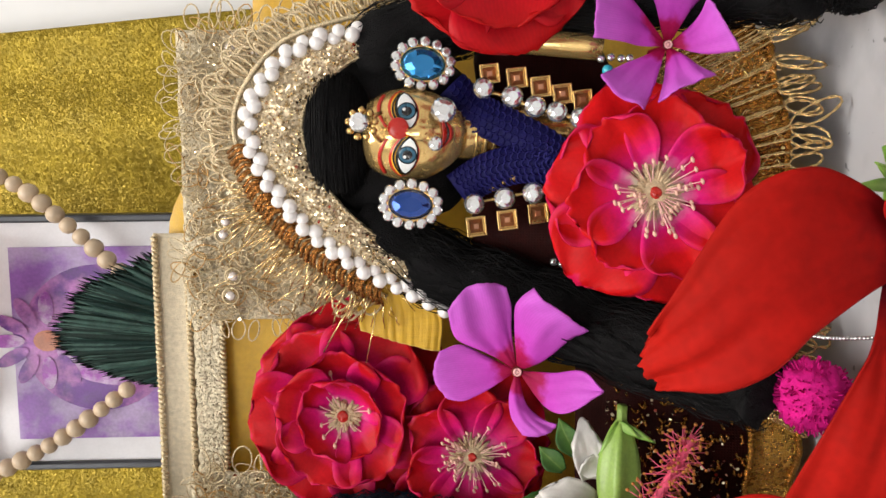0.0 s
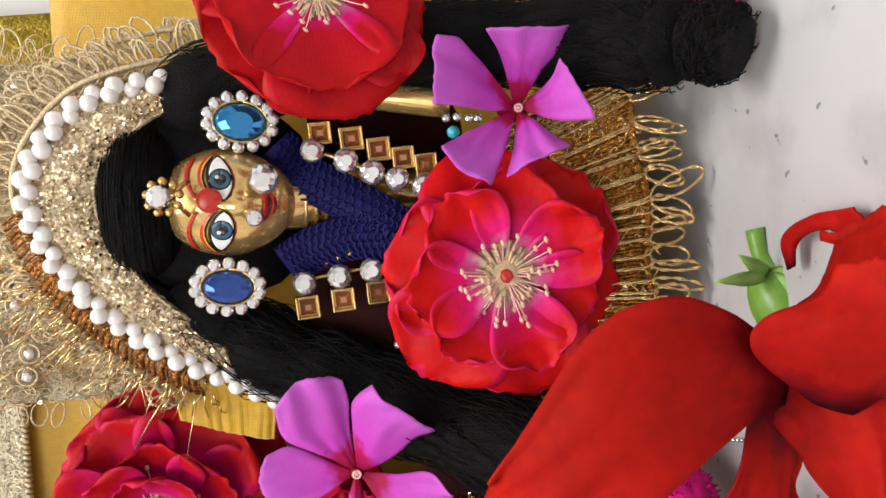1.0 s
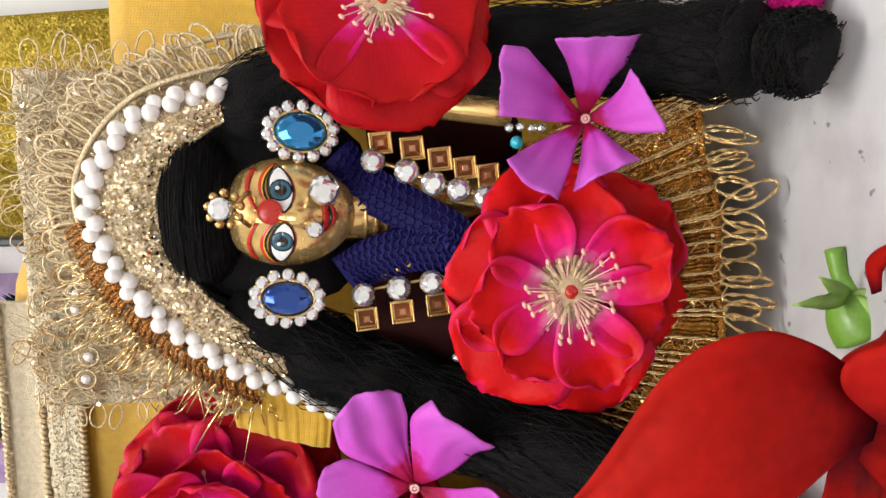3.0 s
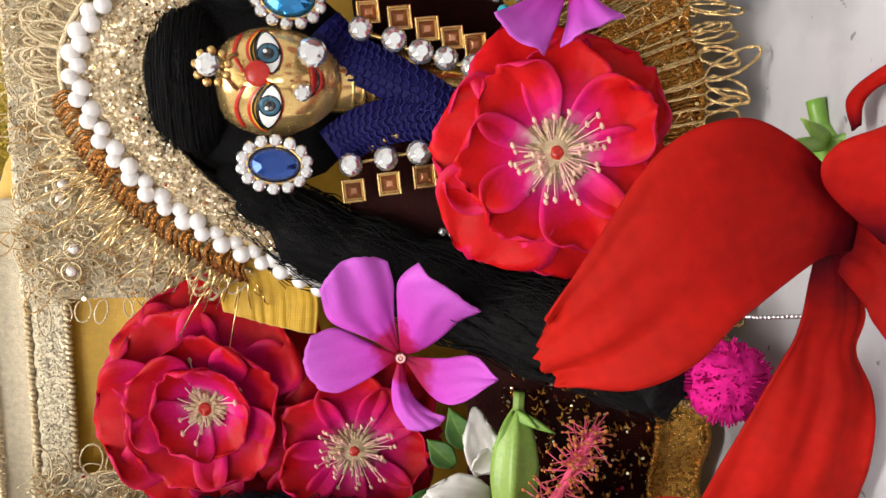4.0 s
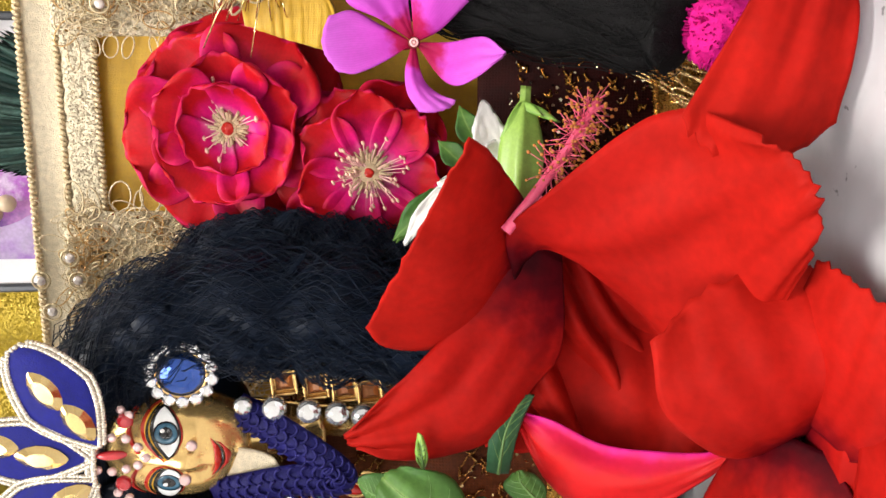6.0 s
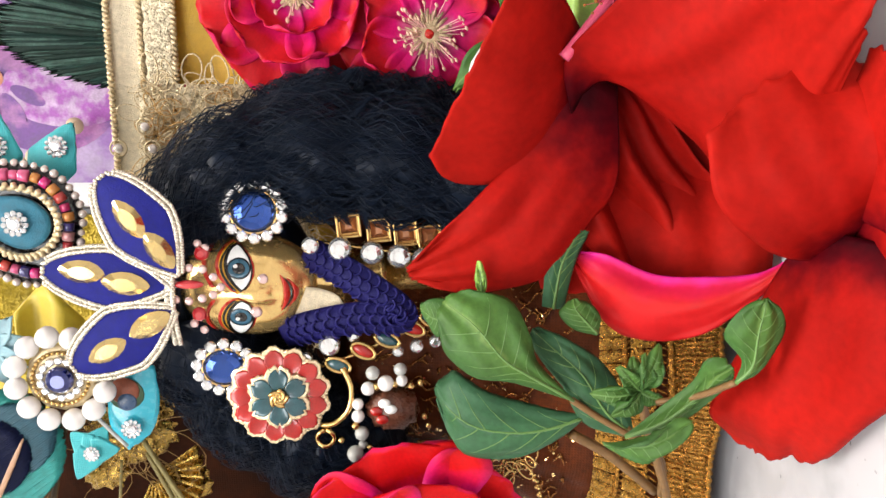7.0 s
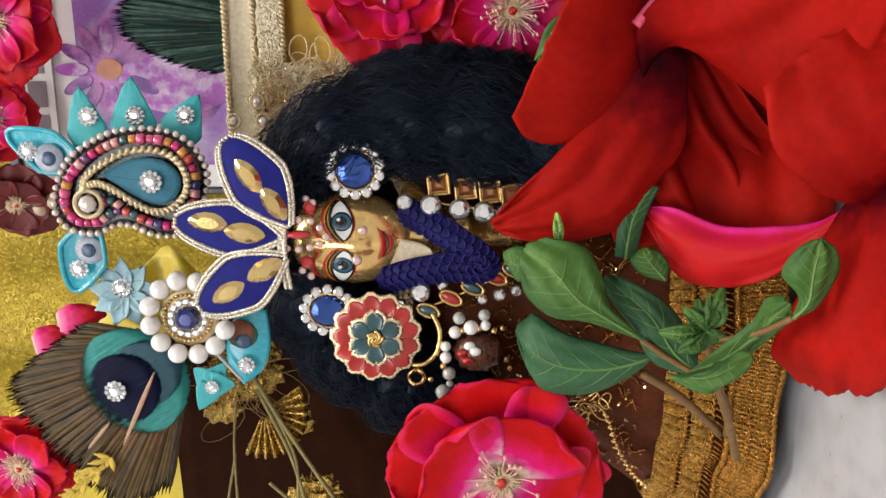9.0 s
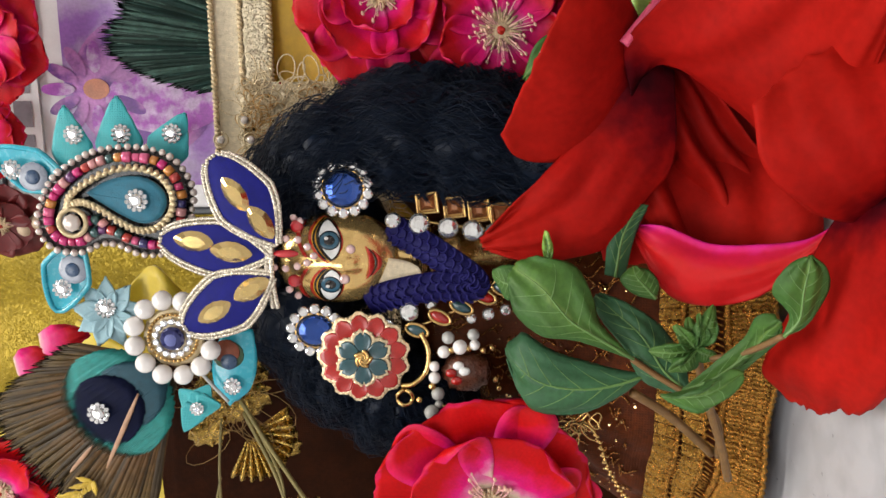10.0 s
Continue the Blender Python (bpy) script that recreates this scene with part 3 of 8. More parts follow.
# ---------- the room ----------
def slab(name, lo, hi, mat, label):
    bm = bmesh.new()
    box(bm, lo, hi)
    return solo(name, bm, mat, label, name.split("_")[0], base=((lo[0] + hi[0]) / 2, (lo[1] + hi[1]) / 2, lo[2]), kind="structure", flat=True)


slab("floor", (-1.8, -1.8, -0.04), (1.8, 0.46, 0.0), M_MARBLE, "white marble floor with grey specks")
slab("wall_north", (-1.8, 0.46, -0.04), (1.8, 0.58, 2.1), M_PLASTER, "plain white plastered wall")
slab("wall_west", (-1.92, -1.92, -0.04), (-1.8, 0.58, 2.1), M_PLASTER, "plain white plastered wall")
slab("wall_east", (1.8, -1.92, -0.04), (1.92, 0.58, 2.1), M_PLASTER, "plain white plastered wall")
slab("ceiling", (-1.92, -1.92, 2.1), (1.92, 0.58, 2.2), M_PLASTER, "plain white ceiling")
# unseen wall; its opening is added to go with the front lamp
bm = bmesh.new()
for lo, hi in (((-1.8, -1.92, -0.04), (-1.2, -1.8, 2.1)), ((0.1, -1.92, -0.04), (1.8, -1.8, 2.1)), ((-1.2, -1.92, -0.04), (0.1, -1.8, 0.75)), ((-1.2, -1.92, 1.95), (0.1, -1.8, 2.1))):
    box(bm, lo, hi)
solo("wall_south", bm, M_PLASTER, "plain white unseen wall with an added opening", "wall", base=(0, -1.86, -0.04), kind="structure", flat=True)


# ---------- backdrop: cloths, framed picture, cushion ----------
def cloth(name, x0, x1, z0, z1, y, mat, label, fold=0.004, n=40, slant=0.0, freq=30):
    bm = bmesh.new()

    def fn(u, v):
        x = x0 + (x1 - x0) * u + slant * v
        z = z0 + (z1 - z0) * v
        return (x, y + fold * math.sin(x * freq * 6.28 + 2 * v) + fold * 1.5 * noise.noise(V(x * 12, 0, z * 9)), z)

    sheet(bm, fn, n, 30, 0.0012)
    return solo(name, bm, mat, label, "cloth", base=((x0 + x1) / 2, y, z0))


cloth("gold_backdrop_cloth", -0.5, 0.125, 0.0, 0.55, 0.437, M_GOLDCLOTH, "olive gold glitter tissue cloth hanging on the wall", 0.004, 80, -0.05, 14)

# framed picture, leaning on the backdrop
frame_th = thing("framed_picture", "framed purple devotional print with white mount and dark edge", "picture", pose(-0.0735, 0.387, 0.0, 0) @ Matrix.Diagonal((1.03, 1, 1.12, 1)))


def fbox(name, lo, hi, mat, label="", bev=0.0, parent=None):
    bm = bmesh.new()
    box(bm, lo, hi, bev)
    return part(name, bm, mat, parent or frame_th, label, flat=True, local=True)


fbox("backing", (-0.064, 0.0, 0.0), (0.064, 0.006, 0.312), M_FRAME)
mount = fbox("mount", (-0.0625, -0.002, 0.004), (0.0625, 0.0, 0.306), M_PAPER, "white paper mount")
fbox("frame_edge", (0.0625, -0.005, 0.0), (0.0665, 0.006, 0.312), M_FRAME, "dark frame edge", 0.001)
fbox("frame_edge", (-0.0665, -0.005, 0.0), (-0.0625, 0.006, 0.312), M_FRAME, "dark frame edge", 0.001)
fbox("frame_edge", (-0.0625, -0.005, 0.306), (0.0625, 0.006, 0.312), M_FRAME, "dark frame edge", 0.001)
fbox("print", (-0.05, -0.0035, 0.02), (0.05, -0.0022, 0.272), M_LILAC, "lilac printed picture")
bm = bmesh.new()
bmesh.ops.create_circle(bm, cap_ends=True, segments=40, radius=1.0, matrix=Matrix.Translation((0.003, -0.0038, 0.232)) @ pose(0, 0, 0, 90) @ Matrix.Diagonal((0.038, 0.036, 1, 1)))
part("print_medallion", bm, M_PURPLE, frame_th, "dark purple round medallion", True, True)
bm = bmesh.new()
bmesh.ops.create_circle(bm, cap_ends=True, segments=24, radius=1.0, matrix=Matrix.Translation((-0.004, -0.0042, 0.222)) @ pose(0, 0, 0, 90) @ Matrix.Diagonal((0.018, 0.03, 1, 1)))
part("print_shape", bm, M_VIOLET, frame_th, "plain violet shape", True, True)
bm = bmesh.new()
bmesh.ops.create_circle(bm, cap_ends=True, segments=20, radius=1.0, matrix=Matrix.Translation((0.002, -0.0045, 0.256)) @ pose(0, 0, 0, 90) @ Matrix.Diagonal((0.0055, 0.0065, 1, 1)))
part("print_shape", bm, M_ORPRINT, frame_th, "plain orange shape", True, True)
for k in range(12):
    a = 0.5236 * k
    bm = bmesh.new()
    bmesh.ops.create_circle(bm, cap_ends=True, segments=16, radius=1.0, matrix=Matrix.Translation((0.002 + 0.017 * math.cos(a), -0.0043 - 0.00005 * (k % 2), 0.256 + 0.019 * math.sin(a))) @ pose(0, 0, 0, 90) @ pose(0, 0, 0, 0, 0, 30 * k) @ Matrix.Diagonal((0.0085, 0.0035, 1, 1)))
    part("print_ray", bm, M_PURPLE if k % 3 else M_VIOLET, frame_th, "printed violet ray", True, True)
fbox("title_strip", (-0.05, -0.0042, 0.285), (0.05, -0.003, 0.303), M_PAPER, "white strip with a line of grey lettering")
for k, (a, c) in enumerate(((-0.04, -0.022), (-0.018, -0.004), (0.0, 0.012), (0.016, 0.038))):
    fbox("lettering_bar", (a, -0.0046, 0.289), (c, -0.0043, 0.298), M_INKBAR)
fbox("print_band", (0.03, -0.0042, 0.03), (0.036, -0.0037, 0.2), M_PURPLE)
fbox("print_band", (-0.044, -0.0042, 0.03), (-0.038, -0.0037, 0.2), M_PURPLE)

# cushion back with yellow satin and a braid along its top
seat = thing("throne_backrest", "yellow satin throne backrest with gold lace trim", "backrest", (-0.06, 0.215, 0.0))
bm = bmesh.new()


def back_fn(u, v):
    x = -0.165 + 0.26 * u
    k = min(1.0, max(0.0, x / 0.05))
    z = 0.001 + (0.166 - 0.028 * k * k * (3 - 2 * k)) * v
    return (x, 0.2125 + 0.0015 * noise.noise(V(x * 40, 1, z * 40)) - 0.005 * math.sin(3.14 * v) , z)


sheet(bm, back_fn, 60, 30, 0.012)
part("cushion", bm, M_YELLOW, seat)
for z, h, dy, mat in ((0.1655, 0.0105, 0.0, M_TRIM), (0.1555, 0.0085, -0.0015, M_LACE)):
    bm = bmesh.new()
    sheet(bm, lambda u, v: (-0.125 + 0.125 * u, 0.2035 + dy + 0.0005 * noise.noise(V(u * 90, z * 900, v * 3)), z + h * (v - 0.5) + 0.0006 * noise.noise(V(u * 40, 0, 0))), 160, 6, 0.0022)
    part("trim_braid", bm, mat, seat, "beige gold woven braid")
for zz in (0.161, 0.1512, 0.1705):
    bm = bmesh.new()
    tube(bm, [V(-0.125 + 0.125 * k / 400, 0.2015 + 0.0006 * math.sin(k * 1.3), zz + 0.0006 * math.cos(k * 1.3)) for k in range(401)], 0.0006, 5)
    part("twisted_cord", bm, M_THREAD, seat, "twisted gold cord")


# ---------- lace ----------
def loops(bm, n, where, size, r, rng, mi=0):
    """n small thread loops at where(k) -> (place, direction)."""
    for k in range(n):
        p, d = where(k)
        p, d = V(p), V(d).normalized()
        side = d.cross(V(0, -1, 0)).normalized()
        s = size * rng.uniform(0.6, 1.25)
        fat = rng.uniform(0.14, 0.34)
        lift = rng.uniform(-0.0006, 0.002)
        pts = []
        for i in range(13):
            a = 6.28319 * i / 12
            pts.append(p + d * (s * (0.5 - 0.5 * math.cos(a))) + side * (s * fat * math.sin(a)) + V(0, -lift - 0.001 * math.sin(a / 2), 0))
        tube(bm, pts, r, 4, mi, False)


def sequins(bm, n, where, r, rng):
    """n tiny flat flakes at where(rng), each turned its own way."""
    for _ in range(n):
        p = V(where(rng))
        m = pose(0, 0, 0, rng.uniform(40, 140), rng.uniform(-45, 45), rng.uniform(0, 360)).to_3x3()
        s = r * rng.uniform(0.6, 1.3)
        vs = [bm.verts.new(p + m @ V(s * math.cos(1.0472 * k), s * math.sin(1.0472 * k), h)) for h in (0.00006, -0.00006) for k in range(6)]
        bm.faces.new(vs[:6])
        bm.faces.new(vs[:5:-1])
        for k in range(6):
            j = (k + 1) % 6
            bm.faces.new((vs[k], vs[6 + k], vs[6 + j], vs[j]))


def lace_panel(name, x0, x1, z0, z1, y, label, seed, motifs, lean=0.0):
    """A hanging lace piece: net ground, thread loops, scalloped lower edge, round motifs."""
    rng = random.Random(seed)
    th = thing(name, label, "lace", ((x0 + x1) / 2, y, z0))
    bm = bmesh.new()
    sheet(bm, lambda u, v: (x0 + (x1 - x0) * u, y + lean * v + 0.0016 * noise.noise(V(u * 9, seed, v * 7)), z0 + (z1 - z0) * v + 0.003 * abs(math.sin(u * 16)) * (1 - v)), 60, 40, 0.0012)
    part("net_ground", bm, M_LACE, th)
    for mat, n, size, r in ((M_THREAD, 420, 0.0065, 0.00017), (M_ROPE, 260, 0.005, 0.00022), (M_THREAD2, 150, 0.007, 0.0002)):
        bm = bmesh.new()

        def where(k):
            u, v = rng.random(), rng.random()
            a = rng.uniform(0, 6.28)
            return (x0 + (x1 - x0) * u, y - 0.0012 + lean * v, z0 + (z1 - z0) * v), (math.cos(a), 0, math.sin(a))

        loops(bm, n, where, size, r, rng)
        part("thread_loops", bm, mat, th, kind="stuff")
    bm = bmesh.new()
    nrow = int((x1 - x0) / 0.0042)
    loops(bm, nrow, lambda k: ((x0 + (x1 - x0) * k / nrow, y - 0.0012, z0 + 0.001), (0.6 * math.sin(k * 2.1) + 0.3 * math.sin(k * 5.3), 0, -1)), 0.0062, 0.0002, rng)
    for s in (-1, 1):
        edge = x0 if s < 0 else x1
        m = int((z1 - z0) / 0.005)
        loops(bm, m, lambda k: ((edge, y - 0.001, z0 + (z1 - z0) * k / m), (s, 0, 0.3 * math.sin(k * 1.7))), 0.008, 0.00024, rng)
    part("edge_loops", bm, M_THREAD, th, kind="stuff")
    bm = bmesh.new()
    sequins(bm, 650, lambda r: (r.uniform(x0, x1), y - 0.0016, r.uniform(z0, z1)), 0.0005, rng)
    part("lace_sequins", bm, M_SEQUIN, th, "pale gold sequins", flat=True, kind="stuff")
    for p in motifs:
        p = V(p)
        ro = new("rosette")
        ro.parent = th
        ro.matrix_basis = WM[th.name].inverted() @ Matrix.Translation(p)
        WM[ro.name] = Matrix.Translation(p)
        bm = bmesh.new()
        for rad in (0.0023,):
            tube(bm, [p + V(rad * math.cos(a * 0.3307), -0.0004, rad * math.sin(a * 0.3307)) for a in range(20)], 0.0003, 5)
        part("ring", bm, M_ROPE, ro)
        share("stone", CLEARBEAD, ro, put(p + V(0, -0.0006, 0), (0.0014, 0.0014, 0.0007)))
    return th


lace_panel("lace_veil", -0.024, 0.058, 0.098, 0.158, 0.19, "pale gold lace veil with thread loops and rosettes", 3, [(0.0526, 0.1860, 0.1423), (0.0520, 0.1860, 0.1353), (0.0048, 0.1860, 0.1453), (-0.0108, 0.1860, 0.1437), (0.0011, 0.1860, 0.1460), (-0.0164, 0.1860, 0.1446)])
lace_panel("lace_veil", -0.150, -0.071, 0.110, 0.160, 0.192, "pale gold lace veil with thread loops and rosettes", 8, [(-0.0979, 0.1880, 0.1633), (-0.0891, 0.1880, 0.1655), (-0.0892, 0.1880, 0.1559), (-0.0829, 0.1880, 0.1576)])


# ---------- the first statuette, its hair, hood and jewels ----------
def statuette(name, c, rx, ry, rz, base_z, label, limbs=()):
    """A small brass figure as one plain mesh: head, neck, body, painted eyes and mouth."""
    c = V(c)
    bm = bmesh.new()

    def skin(x, z):
        """Depth of the face's front at x, z (relative to the head's half sizes)."""
        q = max(0.0, 1 - x * x - z * z)
        y = math.sqrt(q)
        y += 0.34 * math.exp(-((x / 0.13) ** 2)) * math.exp(-(((z + 0.2) / 0.2) ** 2))
        y += 0.12 * math.exp(-((x / 0.1) ** 2)) * math.exp(-(((z - 0.1) / 0.25) ** 2))
        y += 0.1 * math.exp(-((x / 0.3) ** 2)) * math.exp(-(((z + 0.52) / 0.05) ** 2))
        y += 0.12 * math.exp(-((x / 0.24) ** 2)) * math.exp(-(((z + 0.63) / 0.05) ** 2))
        y += 0.1 * math.exp(-((x / 0.25) ** 2)) * math.exp(-(((z + 0.86) / 0.12) ** 2))
        y -= 0.1 * math.exp(-(((abs(x) - 0.42) / 0.2) ** 2)) * math.exp(-(((z - 0.08) / 0.14) ** 2))
        y += 0.08 * math.exp(-(((abs(x) - 0.5) / 0.2) ** 2)) * math.exp(-(((z + 0.35) / 0.2) ** 2))
        return y

    def at_face(x, z, lift=0.0):
        return c + V(rx * x, -ry * (skin(x, z) + lift), rz * z)

    n, m = 40, 36
    grid = []
    for i in range(m + 1):
        th = 3.14159 * i / m
        row = []
        for k in range(n):
            ph = 6.28319 * k / n
            x, y, z = math.sin(th) * math.cos(ph), math.sin(th) * math.sin(ph), math.cos(th)
            jaw = 1 - 0.22 * max(0.0, -z) ** 1.5
            x *= jaw
            row.append(bm.verts.new(c + V(rx * x, -ry * (skin(x, z) if y > 0 else y), rz * z)))
        grid.append(row)
    for i in range(m):
        for k in range(n):
            j = (k + 1) % n
            bm.faces.new((grid[i][k], grid[i][j], grid[i + 1][j], grid[i + 1][k]))
    bmesh.ops.remove_doubles(bm, verts=bm.verts, dist=1e-6)
    chin = c.z - rz
    tube(bm, spline([c + V(0, 0.001, -rz * 0.6), c + V(0, 0.003, -rz * 1.25), (c.x, c.y + 0.006, chin - 0.012)], 10), [rx * 0.55] * 5 + [rx * 0.52, rx * 0.52, rx * 0.54, rx * 0.58, rx * 0.64, rx * 0.7], 20)
    for dz in (0.15, 0.3, 0.45):
        tube(bm, [c + V(rx * 0.57 * math.cos(a * 0.3307), 0.0028 - rx * 0.57 * math.sin(a * 0.3307), -rz * (0.95 + dz)) for a in range(20)], 0.0005, 5)
    tube(bm, [V(c.x, c.y + 0.012, z) for z in (chin - 0.01, chin - 0.03, chin - 0.05, base_z + 0.004, base_z)], [rx * 0.55, rx * 0.5, rx * 0.45, rx * 0.5, rx * 0.6], 20)
    for pts, r in limbs:
        tube(bm, spline(pts, 10), r, 12)

    def almond(cx, cz, w, h, lift, mi, tilt=0.0):
        def fn(u, v):
            s = 2 * u - 1
            half = h * (1 - s * s) ** 0.75
            return at_face(cx + w * s, cz + half * (2 * v - 1) + tilt * s, lift)
        sheet(bm, fn, 14, 8, 0.0002, mi)

    for s in (-1, 1):
        for mi, w, h, up, lift in ((4, 0.43, 0.25, 0.06, 0.02), (5, 0.41, 0.215, 0.05, 0.03), (3, 0.4, 0.185, 0.012, 0.04), (1, 0.36, 0.15, 0.0, 0.052)):
            almond(s * 0.47, 0.06 + up, w, h, lift, mi, s * 0.045)
        for mi, rad, lift in ((3, 0.185, 0.062), (2, 0.162, 0.072), (3, 0.095, 0.084)):
            sheet(bm, lambda u, v: at_face(s * 0.45 + rad * v * math.cos(6.2832 * u), 0.065 + rad * v * 0.86 * math.sin(6.2832 * u), lift), 18, 3, 0.00015, mi)
        sheet(bm, lambda u, v: at_face(s * 0.49 + 0.035 * v * math.cos(6.2832 * u), 0.11 + 0.03 * v * math.sin(6.2832 * u), 0.094), 8, 2, 0.0001, 1)
        # upper lid and brow strokes
        sheet(bm, lambda u, v: at_face(s * (0.09 + 0.78 * u), 0.1 + 0.17 * abs(math.sin(3.1415 * u)) ** 0.8 + 0.05 * u + 0.045 * (v - 0.5) * (1 - 0.6 * u), 0.056), 16, 3, 0.0002, 3)
        sheet(bm, lambda u, v: at_face(s * (0.12 + 0.7 * u), 0.4 + 0.13 * math.sin(2.8 * u) + 0.05 * (v - 0.5), 0.03), 14, 3, 0.0002, 4)
    for z0, amp, half, wid, mi in ((-0.55, 0.09, 0.33, 0.06, 4), (-0.66, 0.13, 0.27, 0.045, 4), (-0.605, 0.11, 0.3, 0.018, 3)):
        sheet(bm, lambda u, v: at_face(half * (2 * u - 1), z0 + amp * (2 * u - 1) ** 2 + wid * (v - 0.5) * (1.15 - (2 * u - 1) ** 2), 0.05 + (0.02 if mi == 3 else 0)), 16, 3, 0.0003, mi)
    return solo(name, bm, [M_BRASS, M_PAINTW, M_IRIS, M_BLACK, M_PRED, M_PYEL], label, "statuette", base=(c.x, c.y + 0.012, base_z))


statuette("brass_statuette", (0.0275, 0.1475, 0.0925), 0.0108, 0.0102, 0.0137, 0.0, "small polished brass statuette with enamelled eyes", [([(0.05, 0.156, 0.07), (0.049, 0.149, 0.064), (0.047, 0.145, 0.048)], 0.0032)])
statuette("brass_statuette", (-0.1195, 0.1495, 0.1235), 0.0135, 0.0118, 0.0186, 0.0, "larger polished brass statuette with enamelled eyes")


def strands(bm, path, radius, n, r, rng, wave=0.0012, turns=2.0, seg=26, spread=1.0):
    """Hair strands that run along a path, wound round it."""
    line = spline(path, seg)
    for _ in range(n):
        a0, rr = rng.uniform(0, 6.28), math.sqrt(rng.random())
        tw, ph = rng.uniform(-turns, turns), rng.uniform(0, 6.28)
        lo, hi = rng.uniform(0, 0.15), rng.uniform(0.75, 1.0)
        pts = []
        for i in range(seg + 1):
            t = lo + (hi - lo) * i / seg
            k = min(int(t * seg), seg - 1)
            p = line[k].lerp(line[k + 1], t * seg - k)
            way = (line[min(k + 1, seg)] - line[max(k - 1, 0)]).normalized()
            s = way.cross(V(0.1, -1, 0.05)).normalized()
            up = s.cross(way)
            R = (radius(t) if callable(radius) else radius) * (0.55 + 0.5 * rr) * spread
            a = a0 + tw * t * 2
            w = wave * math.sin(t * 38 + ph)
            pts.append(p + s * (R * math.cos(a) + w) + up * (R * math.sin(a) + 0.5 * w))
        tube(bm, pts, r, 3, 0, False)


def tuft(bm, p, d, out, ln, r, rng):
    """A small curl of hair: strands side by side on an arc that lifts off and comes back."""
    side = d.cross(out).normalized()
    turn, arch = rng.uniform(-1.0, 1.0), rng.uniform(0.03, 0.09)
    for j in range(16):
        o = side * rng.gauss(0, 0.0014) + out * rng.uniform(-0.0004, 0.0006)
        l = ln * rng.uniform(0.75, 1.1)
        pts = []
        for i in range(9):
            t = i / 8
            pts.append(p + o * (1 - 0.5 * t) + d * (l * t) + side * (l * turn * t * t * 0.5) + out * (l * arch * math.sin(3.1 * t)))
        tube(bm, pts, r * 0.8, 3, 0, False)


def wig(name, label, mat, cap, fringe, locks, seed, n, r, wave, turns=1.0, curls=0):
    rng = random.Random(seed)
    th = thing(name, label, "wig", cap[0])
    bm = bmesh.new()
    c, s = V(cap[0]), V(cap[1])
    ball(bm, c, tuple(s), 32, 20)
    for v in bm.verts:
        v.co += (v.co - c) * (0.05 * noise.noise(v.co * 260))
    part("crown_hair", bm, mat, th)
    bm = bmesh.new()
    ball(bm, fringe[0], fringe[1], 36, 24)
    for v in bm.verts:
        v.co += (v.co - V(fringe[0])) * (0.07 * noise.noise(v.co * 420))
    for k in range(170):
        a, e = rng.uniform(0, 6.28), rng.uniform(-0.9, 0.9)
        pts = []
        for i in range(7):
            q = a + 0.22 * (i - 3) * math.copysign(1, math.cos(a))
            pts.append(V(fringe[0]) + V(fringe[1][0] * math.cos(q) * math.cos(e), -fringe[1][1] * math.cos(e) * abs(math.sin(q)), fringe[1][2] * math.sin(e)) * (1.03 + 0.03 * rng.random()))
        tube(bm, pts, r, 3, 0, False)
    part("fringe_hair", bm, mat, th)
    bm = bmesh.new()
    for k in range(260):
        g = rng.uniform(0.05, 1.0)
        side = rng.choice((-1, 1))
        pts = []
        for i in range(14):
            a = 1.5708 - side * (0.05 + 1.75 * i / 13)
            e = -0.2 - 0.55 * g + 0.3 * math.sin(i * 0.2)
            d = V(math.cos(a) * math.cos(e), math.sin(e), math.sin(a) * math.cos(e))
            pts.append(c + V(d.x * s.x, d.y * s.y, d.z * s.z) * (1.015 + 0.025 * rng.random()))
        tube(bm, pts, r, 3, 0, False)
    part("combed_strands", bm, mat, th, kind="stuff")
    for path, rad, bumps in locks:
        lo = new("lock")
        lo.parent = th
        WM[lo.name] = WM[th.name].copy()
        bm = bmesh.new()
        line = spline(path, 40)
        tube(bm, line, lambda t: rad * (0.82 + 0.14 * abs(math.sin(t * bumps * 3.1416))) * (1 if t < 0.95 else 1 - 8 * (t - 0.95)), 18)
        for v in bm.verts:
            v.co += V(noise.noise(v.co * 300), noise.noise(v.co * 300 + V(9, 0, 0)), noise.noise(v.co * 300 + V(0, 9, 0))) * rad * (0.2 if curls else 0.12)
        part("lock_body", bm, mat, lo)
        bm = bmesh.new()
        strands(bm, path, lambda t: rad * (0.95 + 0.16 * abs(math.sin(t * bumps * 3.1416))), n, r, rng, wave, turns)
        part("lock_strands", bm, mat, lo, kind="stuff")
        if curls:
            bm = bmesh.new()
            for k in range(curls):
                i = rng.randrange(7, 38)
                way = (line[i + 1] - line[i - 1]).normalized()
                s = way.cross(V(0, -1, 0)).normalized()
                a = rng.uniform(-1.15, 1.15)
                out = s * math.sin(a) + V(0, -1, 0) * math.cos(a)
                p = line[i] + out * rad * rng.uniform(0.84, 0.94)
                d = (way + s * rng.gauss(0, 0.5)).normalized()
                tuft(bm, p, d, out, rng.uniform(0.005, 0.010), r, rng)
            part("curl_tufts", bm, mat, lo, "loose glossy curls", kind="stuff")
    return th


